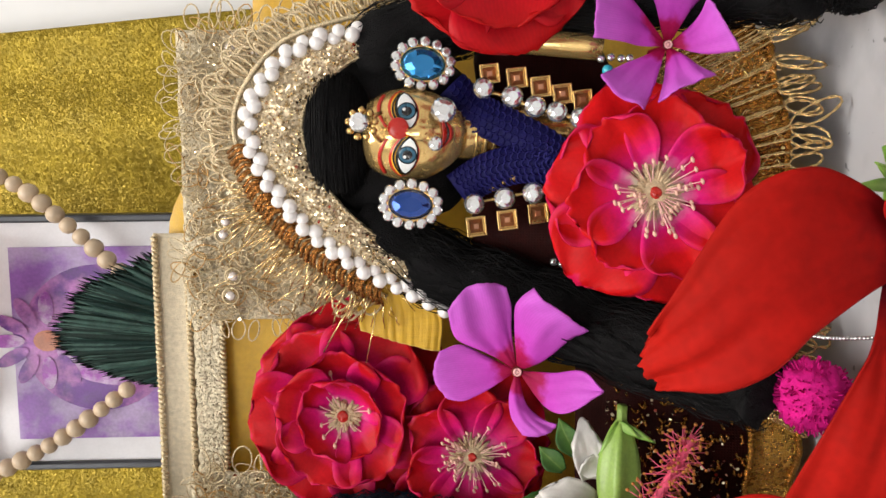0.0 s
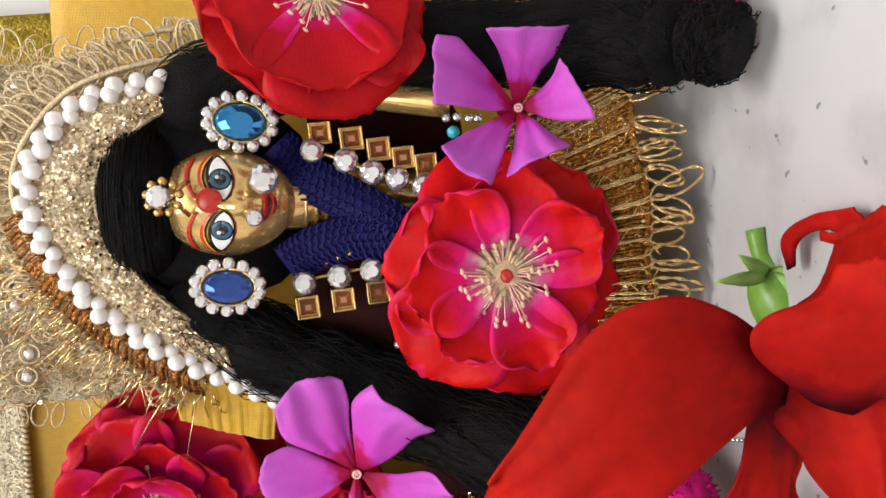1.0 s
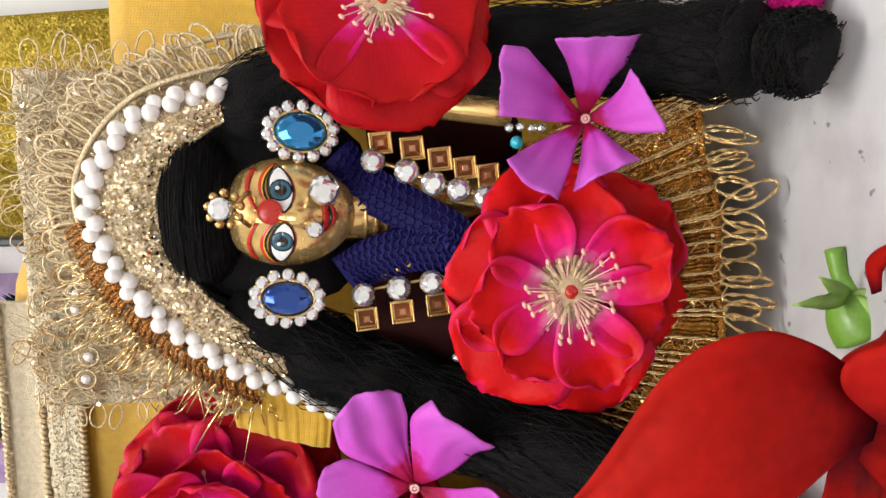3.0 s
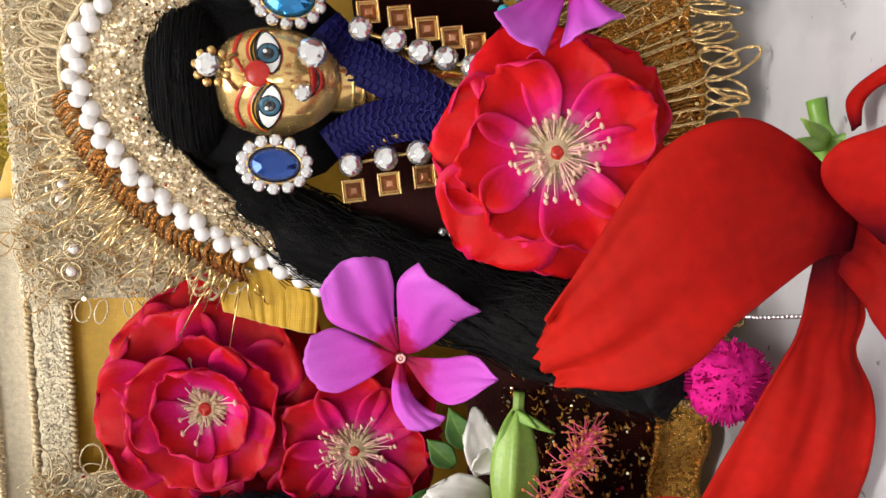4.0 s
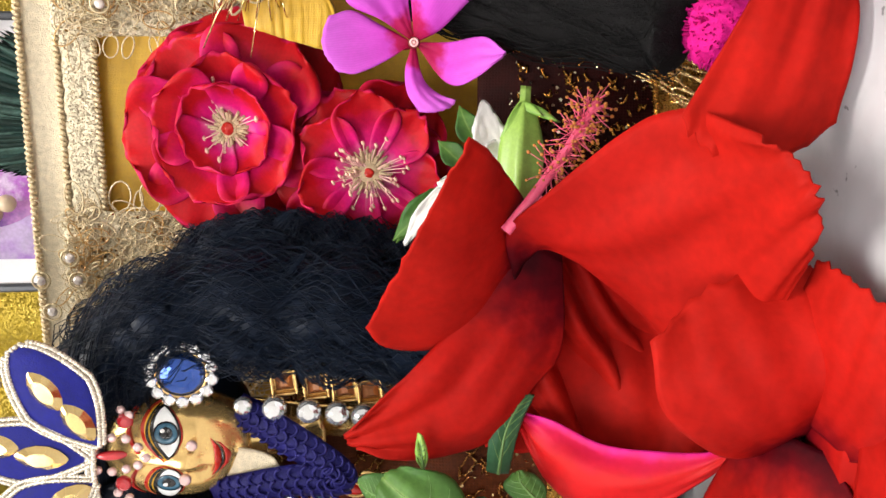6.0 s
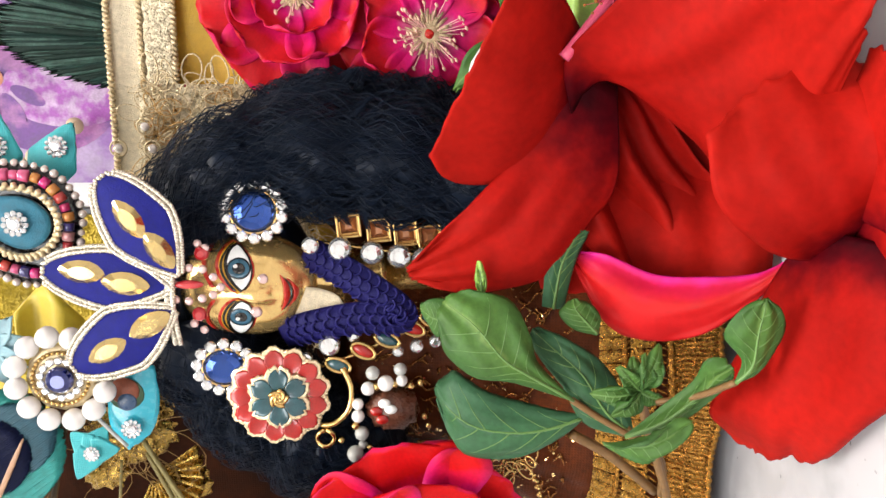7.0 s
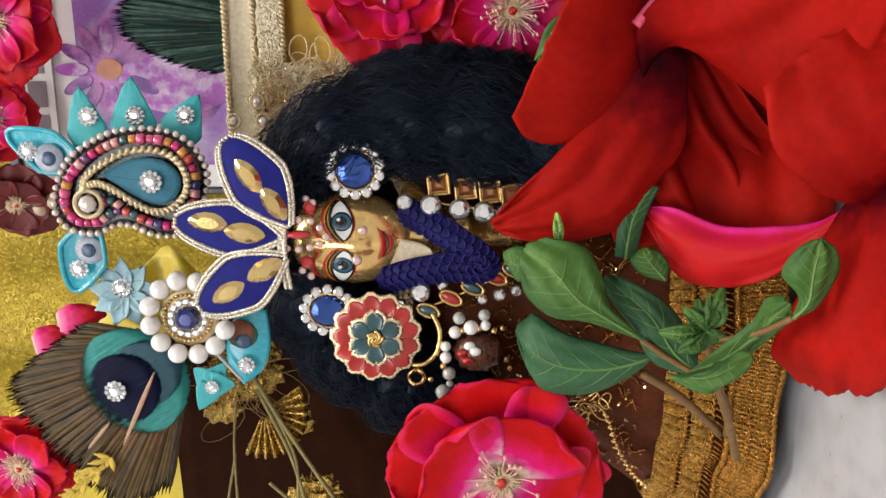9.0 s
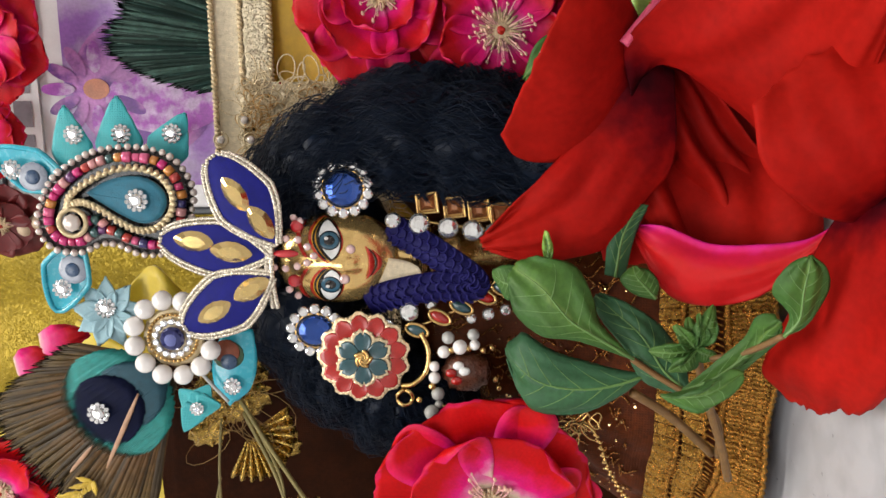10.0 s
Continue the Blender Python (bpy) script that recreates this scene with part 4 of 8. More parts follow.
wig("black_wig", "black felted wool wig with two braids on the brass statuette", M_HAIR, ((0.0275, 0.1585, 0.0965), (0.0225, 0.0125, 0.0225)), ((0.0275, 0.1515, 0.1095), (0.0145, 0.0125, 0.0088)),
    [([(0.046, 0.155, 0.105), (0.0535, 0.152, 0.086), (0.0585, 0.148, 0.062), (0.058, 0.134, 0.032), (0.0572, 0.121, 0.0165), (0.0565, 0.1155, 0.0125)], 0.0088, 7),
     ([(0.008, 0.157, 0.105), (-0.004, 0.154, 0.088), (-0.0115, 0.148, 0.068), (-0.019, 0.134, 0.046), (-0.0235, 0.117, 0.026), (-0.0245, 0.1115, 0.0205)], 0.0092, 7),
     ([(0.056, 0.114, 0.012), (0.0555, 0.11, 0.009), (0.054, 0.106, 0.006)], 0.0062, 1)], 5, 200, 0.00012, 0.0006, 2.5)
wig("black_curly_wig", "glossy black curly hair wig on the larger statuette", M_HAIR2, ((-0.1195, 0.159, 0.127), (0.02, 0.0125, 0.02)), ((-0.1195, 0.154, 0.1455), (0.017, 0.0125, 0.0085)),
    [([(-0.109, 0.158, 0.141), (-0.096, 0.153, 0.133), (-0.0885, 0.15, 0.116), (-0.0875, 0.148, 0.096), (-0.09, 0.145, 0.076), (-0.094, 0.143, 0.058)], 0.0135, 5),
     ([(-0.082, 0.166, 0.125), (-0.076, 0.162, 0.105), (-0.077, 0.16, 0.085), (-0.08, 0.158, 0.066)], 0.0075, 7),
     ([(-0.13, 0.158, 0.139), (-0.148, 0.157, 0.13), (-0.159, 0.156, 0.116), (-0.166, 0.155, 0.101), (-0.171, 0.155, 0.086)], 0.0155, 4)], 6, 420, 0.00013, 0.0022, 1.2, 80)


# hood of glitter band and pearls
hood = thing("hood_band", "gold glitter hood band edged with a string of pearls", "hood", (0.028, 0.156, 0.1))
outer = spline([(0.0511, 0.1530, 0.0875), (0.0523, 0.1520, 0.0943), (0.0510, 0.1500, 0.1063), (0.0469, 0.1490, 0.1192), (0.0371, 0.1480, 0.1280), (0.0272, 0.1480, 0.1299), (0.0148, 0.1480, 0.1245), (0.0045, 0.1490, 0.1159), (-0.0038, 0.1500, 0.1046), (-0.0094, 0.1510, 0.0938), (-0.0144, 0.1520, 0.0845)], 80)
inner = spline([(0.0488, 0.1530, 0.0881), (0.0499, 0.1520, 0.0943), (0.0469, 0.1500, 0.1010), (0.0425, 0.1480, 0.1085), (0.0354, 0.1470, 0.1157), (0.0282, 0.1470, 0.1174), (0.0198, 0.1470, 0.1148), (0.0103, 0.1480, 0.1083), (0.0022, 0.1490, 0.0991), (-0.0038, 0.1500, 0.0901), (-0.0093, 0.1510, 0.0814)], 80)
bm = bmesh.new()


def band_fn(u, v):
    k = min(int(u * 80), 79)
    a, b = outer[k].lerp(outer[k + 1], u * 80 - k), inner[k].lerp(inner[k + 1], u * 80 - k)
    return a.lerp(b, v) + V(0, -0.002 * math.sin(3.14 * v) + 0.0004 * noise.noise(V(u * 60, v * 6, 0)), 0)


sheet(bm, band_fn, 120, 10, 0.0012)
part("glitter_band", bm, M_GLIT, hood)
bm = bmesh.new()
tube(bm, [band_fn(i / 300, 0.97) + V(0, -0.0008 + 0.0003 * math.sin(i * 2.2), 0.0003 * math.cos(i * 2.2)) for i in range(301)], 0.00032, 4)
part("gold_cord", bm, M_THREAD, hood)
bm = bmesh.new()
sequins(bm, 1500, lambda r: band_fn(r.random(), r.uniform(0.08, 0.96)) + V(0, -0.0008, 0), 0.00034, random.Random(77))
part("glitter_flakes", bm, M_SEQUIN, hood, "gold glitter flakes", flat=True, kind="stuff")
dist, last = 0.0, None
step = 0.0021
for i in range(1601):
    k = min(int(i / 20), 79)
    p = outer[k].lerp(outer[k + 1], i / 20 - k)
    if last is None or (p - last).length >= step:
        last = p
        rr = 0.00172 + 0.00016 * math.sin(i * 5.7)
        share("pearl", PEARL, hood, put(p + V(0, -0.0022 + 0.0005 * math.sin(i * 3.1), 0) + (p - V(0.026, p.y, 0.088)).normalized() * (0.0008 * (1 if len(hood.children) % 2 else -1)), rr))
# braid of gold loops behind the pearls
rng = random.Random(4)
bm = bmesh.new()
for k in range(40):
    w = 42 + 27 * (k + rng.uniform(-0.3, 0.3)) / 40
    q = outer[int(w)].lerp(outer[int(w) + 1], w % 1)
    d = (q - V(0.026, q.y, 0.088)).normalized()
    s = d.cross(V(0, -1, 0))
    tube(bm, spline([q + d * 0.001 + V(0, 0.003, 0), q + d * 0.004 + s * 0.0012 + V(0, 0.0015, 0), q + d * 0.0072 - s * 0.0006 + V(0, 0.004, 0)], 6), 0.00042 + 0.00015 * (k % 3), 5)
part("rust_gold_braid", bm, M_RUSTCORD, hood, "rust gold twisted braid", kind="stuff")
bm = bmesh.new()
for off, size, num in ((0.0055, 0.0065, 90), (0.0095, 0.006, 80)):
    def where(k):
        q = outer[min(int(69 * k / num), 79)]
        d = (q - V(0.026, q.y, 0.088)).normalized()
        return q + d * off + V(0, 0.006 + off, 0), d + V(0.3 * math.sin(k), 0, 0.3 * math.cos(k))
    loops(bm, num, where, size, 0.00032, rng)
tube(bm, [q + (q - V(0.026, q.y, 0.088)).normalized() * 0.0055 + V(0, 0.008, 0) for q in outer[:70]], 0.0006, 6)
tube(bm, [q + (q - V(0.026, q.y, 0.088)).normalized() * 0.0125 + V(0, 0.014, 0) for q in outer[:70]], 0.0006, 6)
part("looped_braid", bm, M_THREAD, hood, "pale gold looped braid", kind="stuff")
bm = bmesh.new()
for k in range(230):
    w = rng.uniform(46, 68)
    q = outer[int(w)].lerp(outer[int(w) + 1], w % 1)
    d = (q - V(0.026, q.y, 0.088)).normalized() + V(rng.gauss(0, 0.4), 0, rng.gauss(0, 0.4))
    a = q + d * rng.uniform(0.005, 0.009) + V(0, 0.006, 0)
    e = q + d * rng.uniform(0.009, 0.0145) + V(0, rng.uniform(0.008, 0.013), 0)
    tube(bm, [a, a.lerp(e, 0.5) + V(0, -0.0012, 0.0003 * math.sin(k)), e], rng.uniform(0.00013, 0.00024), 4)
part("metallic_fringe", bm, M_FRINGE, hood, "pale gold metallic fringe", kind="stuff")


def earring(name, p, gem, a, c, stones, r, label, rz=0):
    th = thing(name, label, "earring", V(p))
    m = put(p, 1.0, 0, 0, rz)
    share("gem", gem, th, m @ Matrix.Diagonal((a, c, 0.0035, 1)))
    bm = bmesh.new()
    tube(bm, [m @ V((a + 0.0002) * math.cos(i * 0.26180), (c + 0.0002) * math.sin(i * 0.2618), 0.0002) for i in range(25)], 0.0004, 5)
    part("rim", bm, M_GOLD, th)
    for k in range(stones):
        g = 6.28319 * k / stones
        share("stone", STONE, th, m @ Matrix.Translation(((a + r * 0.95) * math.cos(g), (c + r * 0.95) * math.sin(g), 0.0002)) @ Matrix.Diagonal((r, r, r, 1)))
    return th


earring("earring", (0.0432, 0.1430, 0.0896), AQUAGEM, 0.0037, 0.0051, 14, 0.00125, "oval aqua blue gem earring ringed with clear stones", -6)
earring("earring", (0.0116, 0.1390, 0.0928), BLUEGEM, 0.0034, 0.0050, 14, 0.00125, "oval royal blue gem earring ringed with clear stones", -4)
earring("earring", (-0.0995, 0.1395, 0.1207), BLUEGEM, 0.0052, 0.0054, 14, 0.0015, "round royal blue gem earring ringed with clear stones")
earring("earring", (-0.1385, 0.1395, 0.1294), BLUEGEM, 0.0046, 0.0052, 13, 0.0015, "round royal blue gem earring ringed with clear stones")


def strand(name, label, pts, parent_label=""):
    """A necklace strand: pairs of a round stone and a square gold cup."""
    th = thing(name, label, "necklace", V(pts[0][0]))
    for a, c, ra, rc in pts:
        share("stone", STONE, th, put(V(a) + V(0, -0.0045, 0), ra))
        if c is not None:
            share("square_cup", CUP, th, put(V(c) + V(0, -0.003, 0), rc, 0, 0, 6))
    line = [V(p[0]) for p in pts]
    bm = bmesh.new()
    tube(bm, spline(line, 30), 0.0006, 6)
    part("chain", bm, M_GOLD, th)
    return th


strand("necklace", "gold necklace strand of round stones and square cups", [((0.0376, 0.1460, 0.0760), (0.0410, 0.1470, 0.0744), 0.0024, 0.0019), ((0.0356, 0.1450, 0.0696), (0.0399, 0.1460, 0.0683), 0.0025, 0.0020), ((0.0333, 0.1440, 0.0645), (0.0378, 0.1450, 0.0630), 0.0025, 0.0020), ((0.0320, 0.1430, 0.0597), (0.0361, 0.1440, 0.0582), 0.0024, 0.0019), ((0.0305, 0.1420, 0.0546), (0.0347, 0.1430, 0.0538), 0.0024, 0.0019), ((0.0296, 0.1410, 0.0517), None, 0.0012, 0)])
strand("necklace", "gold necklace strand of round stones and square cups", [((0.0114, 0.1460, 0.0782), (0.0061, 0.1470, 0.0776), 0.0024, 0.0020), ((0.0127, 0.1450, 0.0713), (0.0076, 0.1460, 0.0705), 0.0025, 0.0020), ((0.0139, 0.1440, 0.0649), (0.0091, 0.1450, 0.0635), 0.0025, 0.0020), ((0.0151, 0.1430, 0.0594), (0.0100, 0.1440, 0.0580), 0.0024, 0.0020)])
th = thing("gold_bead_string", "string of granular gold beads beside the necklace", "necklace", V((0.0170, 0.1430, 0.0703)))
for q in ((0.0150, 0.1440, 0.0738), (0.0163, 0.1430, 0.0716), (0.0174, 0.1420, 0.0692), (0.0185, 0.1420, 0.0667), (0.0195, 0.1410, 0.0645)):
    share("gold_bead", GOLDBALL, th, put(q, 0.00135))
strand("necklace", "gold necklace strand of round stones and square cups", [((-0.1084, 0.1455, 0.1077), None, 0.0022, 0), ((-0.1093, 0.1455, 0.1006), (-0.1040, 0.1470, 0.0985), 0.0029, 0.0026), ((-0.1105, 0.1455, 0.0928), (-0.1052, 0.1470, 0.0911), 0.0029, 0.0026), ((-0.1113, 0.1455, 0.0862), (-0.1062, 0.1470, 0.0844), 0.0029, 0.0026), ((-0.1122, 0.1455, 0.0802), (-0.1070, 0.1470, 0.0784), 0.0029, 0.0026), ((-0.1130, 0.1455, 0.0747), (-0.1079, 0.1470, 0.0728), 0.0028, 0.0026)])


def collar(name, label, pts, w, seed):
    """A crocheted ribbon collar in a V."""
    th = thing(name, label, "collar", V(pts[len(pts) // 2]))
    line = spline(pts, 60)
    bm = bmesh.new()

    def fn(u, v):
        k = min(int(u * 60), 59)
        p = line[k].lerp(line[k + 1], u * 60 - k)
        way = (line[k + 1] - line[max(k - 1, 0)]).normalized()
        s = way.cross(V(0, -1, 0)).normalized()
        return p + s * (w * (v - 0.5)) + V(0, -0.0014 * math.sin(3.14 * v), 0)

    sheet(bm, fn, 80, 8, 0.0012)
    part("ribbon", bm, M_NAVY, th)
    bm = bmesh.new()
    rows, per = (3, 26) if seed == 2 else (5, 40)
    for row in range(rows):
        for i in range(per):
            u = (i + 0.5 * (row % 2) + 0.3) / (per + 1)
            c, nx = fn(u, (row + 0.5) / rows), fn(min(1, u + 0.02), (row + 0.5) / rows)
            d = (nx - c).normalized()
            s = d.cross(V(0, -1, 0)).normalized()
            tube(bm, [c + V(0, -0.0011, 0) + s * (w * 0.57 / rows * math.cos(a * 0.5236)) + d * (w * 0.6 / rows * math.sin(a * 0.5236)) for a in range(7)], w * 0.15 / rows, 5)
    part("crochet_scallops", bm, M_NAVY, th, kind="stuff")
    return th


collar("navy_collar", "dark navy crocheted ribbon collar in a V", [(0.0385, 0.1500, 0.0833), (0.0328, 0.1460, 0.0778), (0.0284, 0.1430, 0.0701), (0.0233, 0.1410, 0.0613), (0.0206, 0.1405, 0.0603), (0.0205, 0.1420, 0.0680), (0.0182, 0.1440, 0.0758), (0.0143, 0.1480, 0.0815)], 0.0085, 1)
collar("navy_collar", "royal navy crocheted ribbon collar in a V", [(-0.1106, 0.1460, 0.1094), (-0.1142, 0.1420, 0.1013), (-0.1192, 0.1390, 0.0928), (-0.1239, 0.1370, 0.0864), (-0.1259, 0.1370, 0.0870), (-0.1258, 0.1380, 0.0959), (-0.1282, 0.1400, 0.1070), (-0.1319, 0.1450, 0.1154)], 0.0075, 2)

bm = bmesh.new()
petal(bm, (-0.1246, 0.1435, 0.1154), (-0.1233, 0.1395, 0.0998), NEAR, 0.0105, 0.3, 0.8, 0.05, 0.0, bend=0.04, cup=-0.1, nu=16, nv=10, thick=0.0006)
solo("cream_neck_cloth", bm, M_TRIM, "small pale cream cloth inside the navy collar", "cloth", base=(-0.1239, 0.1420, 0.1086))

# forehead jewels and face stones
th = thing("forehead_pendant", "round clear stone pendant with a gold flower rim", "pendant", V((0.0294, 0.1335, 0.1039)))
share("stone", STONE, th, put((0.0296, 0.1310, 0.1036), 0.0021))
for k in range(9):
    share("gold_bead", GOLDBALL, th, put(V((0.0294, 0.1335, 0.1031)) + V(0.0029 * math.cos(k * 0.698), 0, 0.0029 * math.sin(k * 0.698)), 0.0009))
bm = bmesh.new()
tube(bm, spline([(0.0293, 0.1350, 0.1016), (0.0313, 0.1365, 0.1001), (0.0320, 0.1380, 0.0990)], 8), 0.0005, 5)
tube(bm, spline([(0.0288, 0.1350, 0.1016), (0.0269, 0.1365, 0.1003), (0.0257, 0.1380, 0.0992)], 8), 0.0005, 5)
part("hook", bm, M_GOLD, th)
bm = bmesh.new()
ball(bm, (0, 0, 0), (1, 1, 0.3), 20, 10)
bm.transform(put((0.0285, 0.1362, 0.0953), 0.0024))
solo("red_forehead_dot", bm, M_PRED, "round red felt dot on the statuette's brow", "dot", base=(0.0285, 0.1362, 0.0953))
for q, r in (((0.0324, 0.1360, 0.0853), 0.0028), ((0.0251, 0.1365, 0.0872), 0.0017)):
    bm = brilliant()
    bm.transform(put(q, r))
    solo("face_stone", bm, M_STONE, "clear stone stud glued beside the nose", "stud", base=q, flat=True, group="studs on the faces")
th = thing("brow_jewel", "forehead jewel of pale pink stones round a red bar", "jewel", V((-0.1174, 0.1355, 0.1363)))
for q in ((-0.1127, 0.1355, 0.1387), (-0.1122, 0.1350, 0.1355), (-0.1124, 0.1345, 0.1323), (-0.1142, 0.1340, 0.1298), (-0.1166, 0.1335, 0.1281), (-0.1200, 0.1355, 0.1391), (-0.1202, 0.1350, 0.1359), (-0.1195, 0.1345, 0.1327), (-0.1185, 0.1340, 0.1300), (-0.1163, 0.1355, 0.1392), (-0.1079, 0.1370, 0.1320), (-0.1070, 0.1380, 0.1339), (-0.1264, 0.1370, 0.1355), (-0.1283, 0.1380, 0.1334)):
    share("pink_stone", PINKSTONE, th, put(q, 0.00105))
share("red_bar", REDSTONE, th, put((-0.1161, 0.1345, 0.1356), (0.0011, 0.0034, 0.0014)))
for q in ((-0.1092, 0.1370, 0.1329), (-0.1239, 0.1365, 0.1340)):
    share("red_drop", REDSTONE, th, put(q, 0.0018))
for q, r in (((-0.1152, 0.1355, 0.1186), 0.0013), ((-0.1233, 0.1355, 0.1204), 0.0014)):
    bm = brilliant()
    bm.transform(put(q, r))
    solo("face_stone", bm, M_PINKST, "pale stone stud glued beside the nose", "stud", base=q, flat=True, group="studs on the faces")


# ---------- dresses ----------
def dress(name, label, cx, cy, z1, rx0, rx1, ry0, ry1, mat, seed, span=1.9, hem=0.017, low=0.011, bx=0.0, top=0.08, hem_mat=M_HEM):
    th = thing(name, label, "dress", (cx, cy, 0))

    def cone(a, z, out=0.0):
        t = 1 - z / z1
        f = 1 + 0.035 * math.sin(a * 15 + seed) * t + 0.02 * noise.noise(V(a * 3, t * 2, seed))
        return V(cx + (rx0 + (rx1 - rx0) * t ** 1.35 + out) * math.sin(a) * f, cy - (ry0 + (ry1 - ry0) * t ** 1.35 + out) * math.cos(a) * f, z)

    bm = bmesh.new()
    sheet(bm, lambda u, v: cone(span * (2 * u - 1), low + (z1 - low) * v), 120, 24, 0.001)
    part("skirt", bm, mat, th)
    bm = bmesh.new()
    sheet(bm, lambda u, v: cone(span * (2 * u - 1), low + hem * v, 0.0014), 160, 8, 0.0012)
    part("hem_band", bm, hem_mat, th, "woven gold hem band")
    bm = bmesh.new()
    for i in range(230):
        a = span * (2 * i / 230 - 1)
        tube(bm, [cone(a + 0.006 * (k % 2), low + 0.001 + (hem - 0.002) * k / 7, 0.0021) for k in range(8)], 0.0004 + 0.00012 * (i % 3), 4)
    part("hem_threads", bm, M_HEMTHREAD, th, "raised gold hem threads", kind="stuff")
    bm = bmesh.new()
    for z, r in ((low + 0.0005, 0.0008), (low + hem, 0.0009), (low + hem + 0.004, 0.0006), (low + hem + 0.011, 0.0008), (low + hem * 0.55, 0.0005)):
        tube(bm, [cone(span * (2 * i / 500 - 1), z + 0.0004 * math.sin(i * 1.9), 0.0022) for i in range(501)], r, 5)
    for i in range(150):
        a = span * (2 * i / 150 - 1)
        tube(bm, [cone(a + 0.014 * math.sin(k * 2.1), low + hem + 0.001 + 0.011 * k / 5, 0.002) for k in range(6)], 0.00035, 4)
    part("hem_embroidery", bm, M_HEMTHREAD, th, "antique gold cord embroidery", kind="stuff")
    bm = bmesh.new()
    tube(bm, spline([V(cx, cy, z1 * 0.5), V(cx + bx * 0.5, cy, z1 * 0.8), V(cx + bx, cy - 0.0035, top)], 12), lambda t: rx0 * (1.0 - 0.35 * t), 20)
    part("bodice", bm, mat, th)
    for s in (-1, 1):
        bm = bmesh.new()
        c = V(cx + bx + s * rx0 * 0.85, cy - 0.004, top - 0.014)
        ball(bm, c, (rx0 * 0.75, 0.007, rx0 * 0.95), 24, 16)
        for v in bm.verts:
            v.co += (v.co - c) * 0.12 * noise.noise(v.co * 160)
        part("sleeve", bm, mat, th)
    return th, cone


dress_a, cone_a = dress("maroon_dress", "dark maroon silk dress with a wide gold looped hem", 0.003, 0.166, 0.078, 0.018, 0.0605, 0.014, 0.0425, M_MAROON, 1.0, bx=0.0245, top=0.074, hem_mat=M_BROWN)
rng = random.Random(9)
for i in range(64):
    a = -1.45 + 2.9 * i / 63 + rng.uniform(-0.03, 0.03)
    fall = [cone_a(a + 0.008 * math.sin(i), 0.034 - 0.0225 * k / 16, 0.0034) for k in range(16)]
    p0 = cone_a(a, 0.0115, 0.0034)
    d = V(0.35 * math.sin(a) + rng.uniform(-0.4, 0.4), -0.4 + rng.uniform(-0.2, 0.15), -0.92).normalized()
    side = V(math.cos(a), math.sin(a), 0)
    ln, wd = rng.uniform(0.0065, 0.0112), rng.uniform(0.0009, 0.0022)
    bm = bmesh.new()
    pts = [p0 + d * (ln * (0.5 - 0.5 * math.cos(0.3307 * k))) + side * (wd * math.sin(0.3307 * k)) + V(0, -0.0005 * math.sin(k * 2.5), 0.0002 * math.sin(k * 2.5)) for k in range(20)]
    for ph in (0.0, 3.14159):
        cord = fall + pts
        tube(bm, [q + side * (0.00022 * math.cos(k * 1.5 + ph)) + V(0, 0.00022 * math.sin(k * 1.5 + ph), 0) for k, q in enumerate(cord)], 0.00024, 4, 0, False)
    part("fringe_loop", bm, M_FRINGE, dress_a)
bm = bmesh.new()
sequins(bm, 900, lambda r: cone_a(r.uniform(-1.5, 1.5), r.uniform(0.012, 0.042), 0.0026), 0.00042, rng)
part("hem_sequins", bm, M_FRINGE, dress_a, "gold sequins", flat=True, kind="stuff")
bm = bmesh.new()
for i in range(330):
    a, z = rng.uniform(-1.4, 1.4), rng.uniform(0.012, 0.04)
    tube(bm, [cone_a(a + 0.02 * math.sin(k * 1.3 + i), z + 0.0011 * k * (1 if i % 2 else -1) * 0.6, 0.0027 + 0.0004 * math.sin(k * 2)) for k in range(6)], 0.00022, 4)
part("hem_knots", bm, M_FRINGE, dress_a, "tangled gold knots", kind="stuff")
# flared side of the maroon skirt, embroidered with gold, with its gold hem
def flare(u, v):
    a = V((-0.0125, 0.1500, 0.0528)).lerp(V((-0.0801, 0.1530, 0.0520)), u)
    b = V((-0.0118, 0.1360, 0.0060)).lerp(V((-0.0768, 0.1390, 0.0023)), u)
    return a.lerp(b, v) + V(0, 0.0016 * math.sin(u * 19 + v) * v - 0.003 * math.sin(3.14 * v), 0.0006 * math.sin(u * 11) * v)


bm = bmesh.new()
sheet(bm, flare, 60, 30, 0.001)
part("skirt_flare", bm, M_MAROON, dress_a, "dark maroon embroidered flare")
bm = bmesh.new()
sheet(bm, lambda u, v: flare(u, 0.8 + 0.2 * v) + V(0, -0.0012, 0), 80, 8, 0.001)
part("flare_hem", bm, M_HEM, dress_a, "woven gold hem band")
bm = bmesh.new()
for i in range(260):
    u, v = rng.uniform(0.05, 0.98), rng.uniform(0.12, 0.76)
    du, dv = rng.uniform(-0.03, 0.03), rng.uniform(-0.04, 0.04)
    tube(bm, spline([flare(u, v) + V(0, -0.0012, 0), flare(u + du * 0.5 + 0.012, v + dv * 0.5) + V(0, -0.0017, 0), flare(u + du, v + dv) + V(0, -0.0012, 0)], 5), 0.00032, 4)
for c in (0.78, 0.995):
    tube(bm, [flare(i / 200, c) + V(0, -0.0022, 0.0004 * math.sin(i * 1.9)) for i in range(201)], 0.0007, 5)
part("flare_embroidery", bm, M_HEMTHREAD, dress_a, "gold thread embroidery", kind="stuff")
bm = bmesh.new()
sequins(bm, 420, lambda r: flare(r.random(), r.uniform(0.1, 0.8)) + V(0, -0.0015, 0), 0.0004, rng)
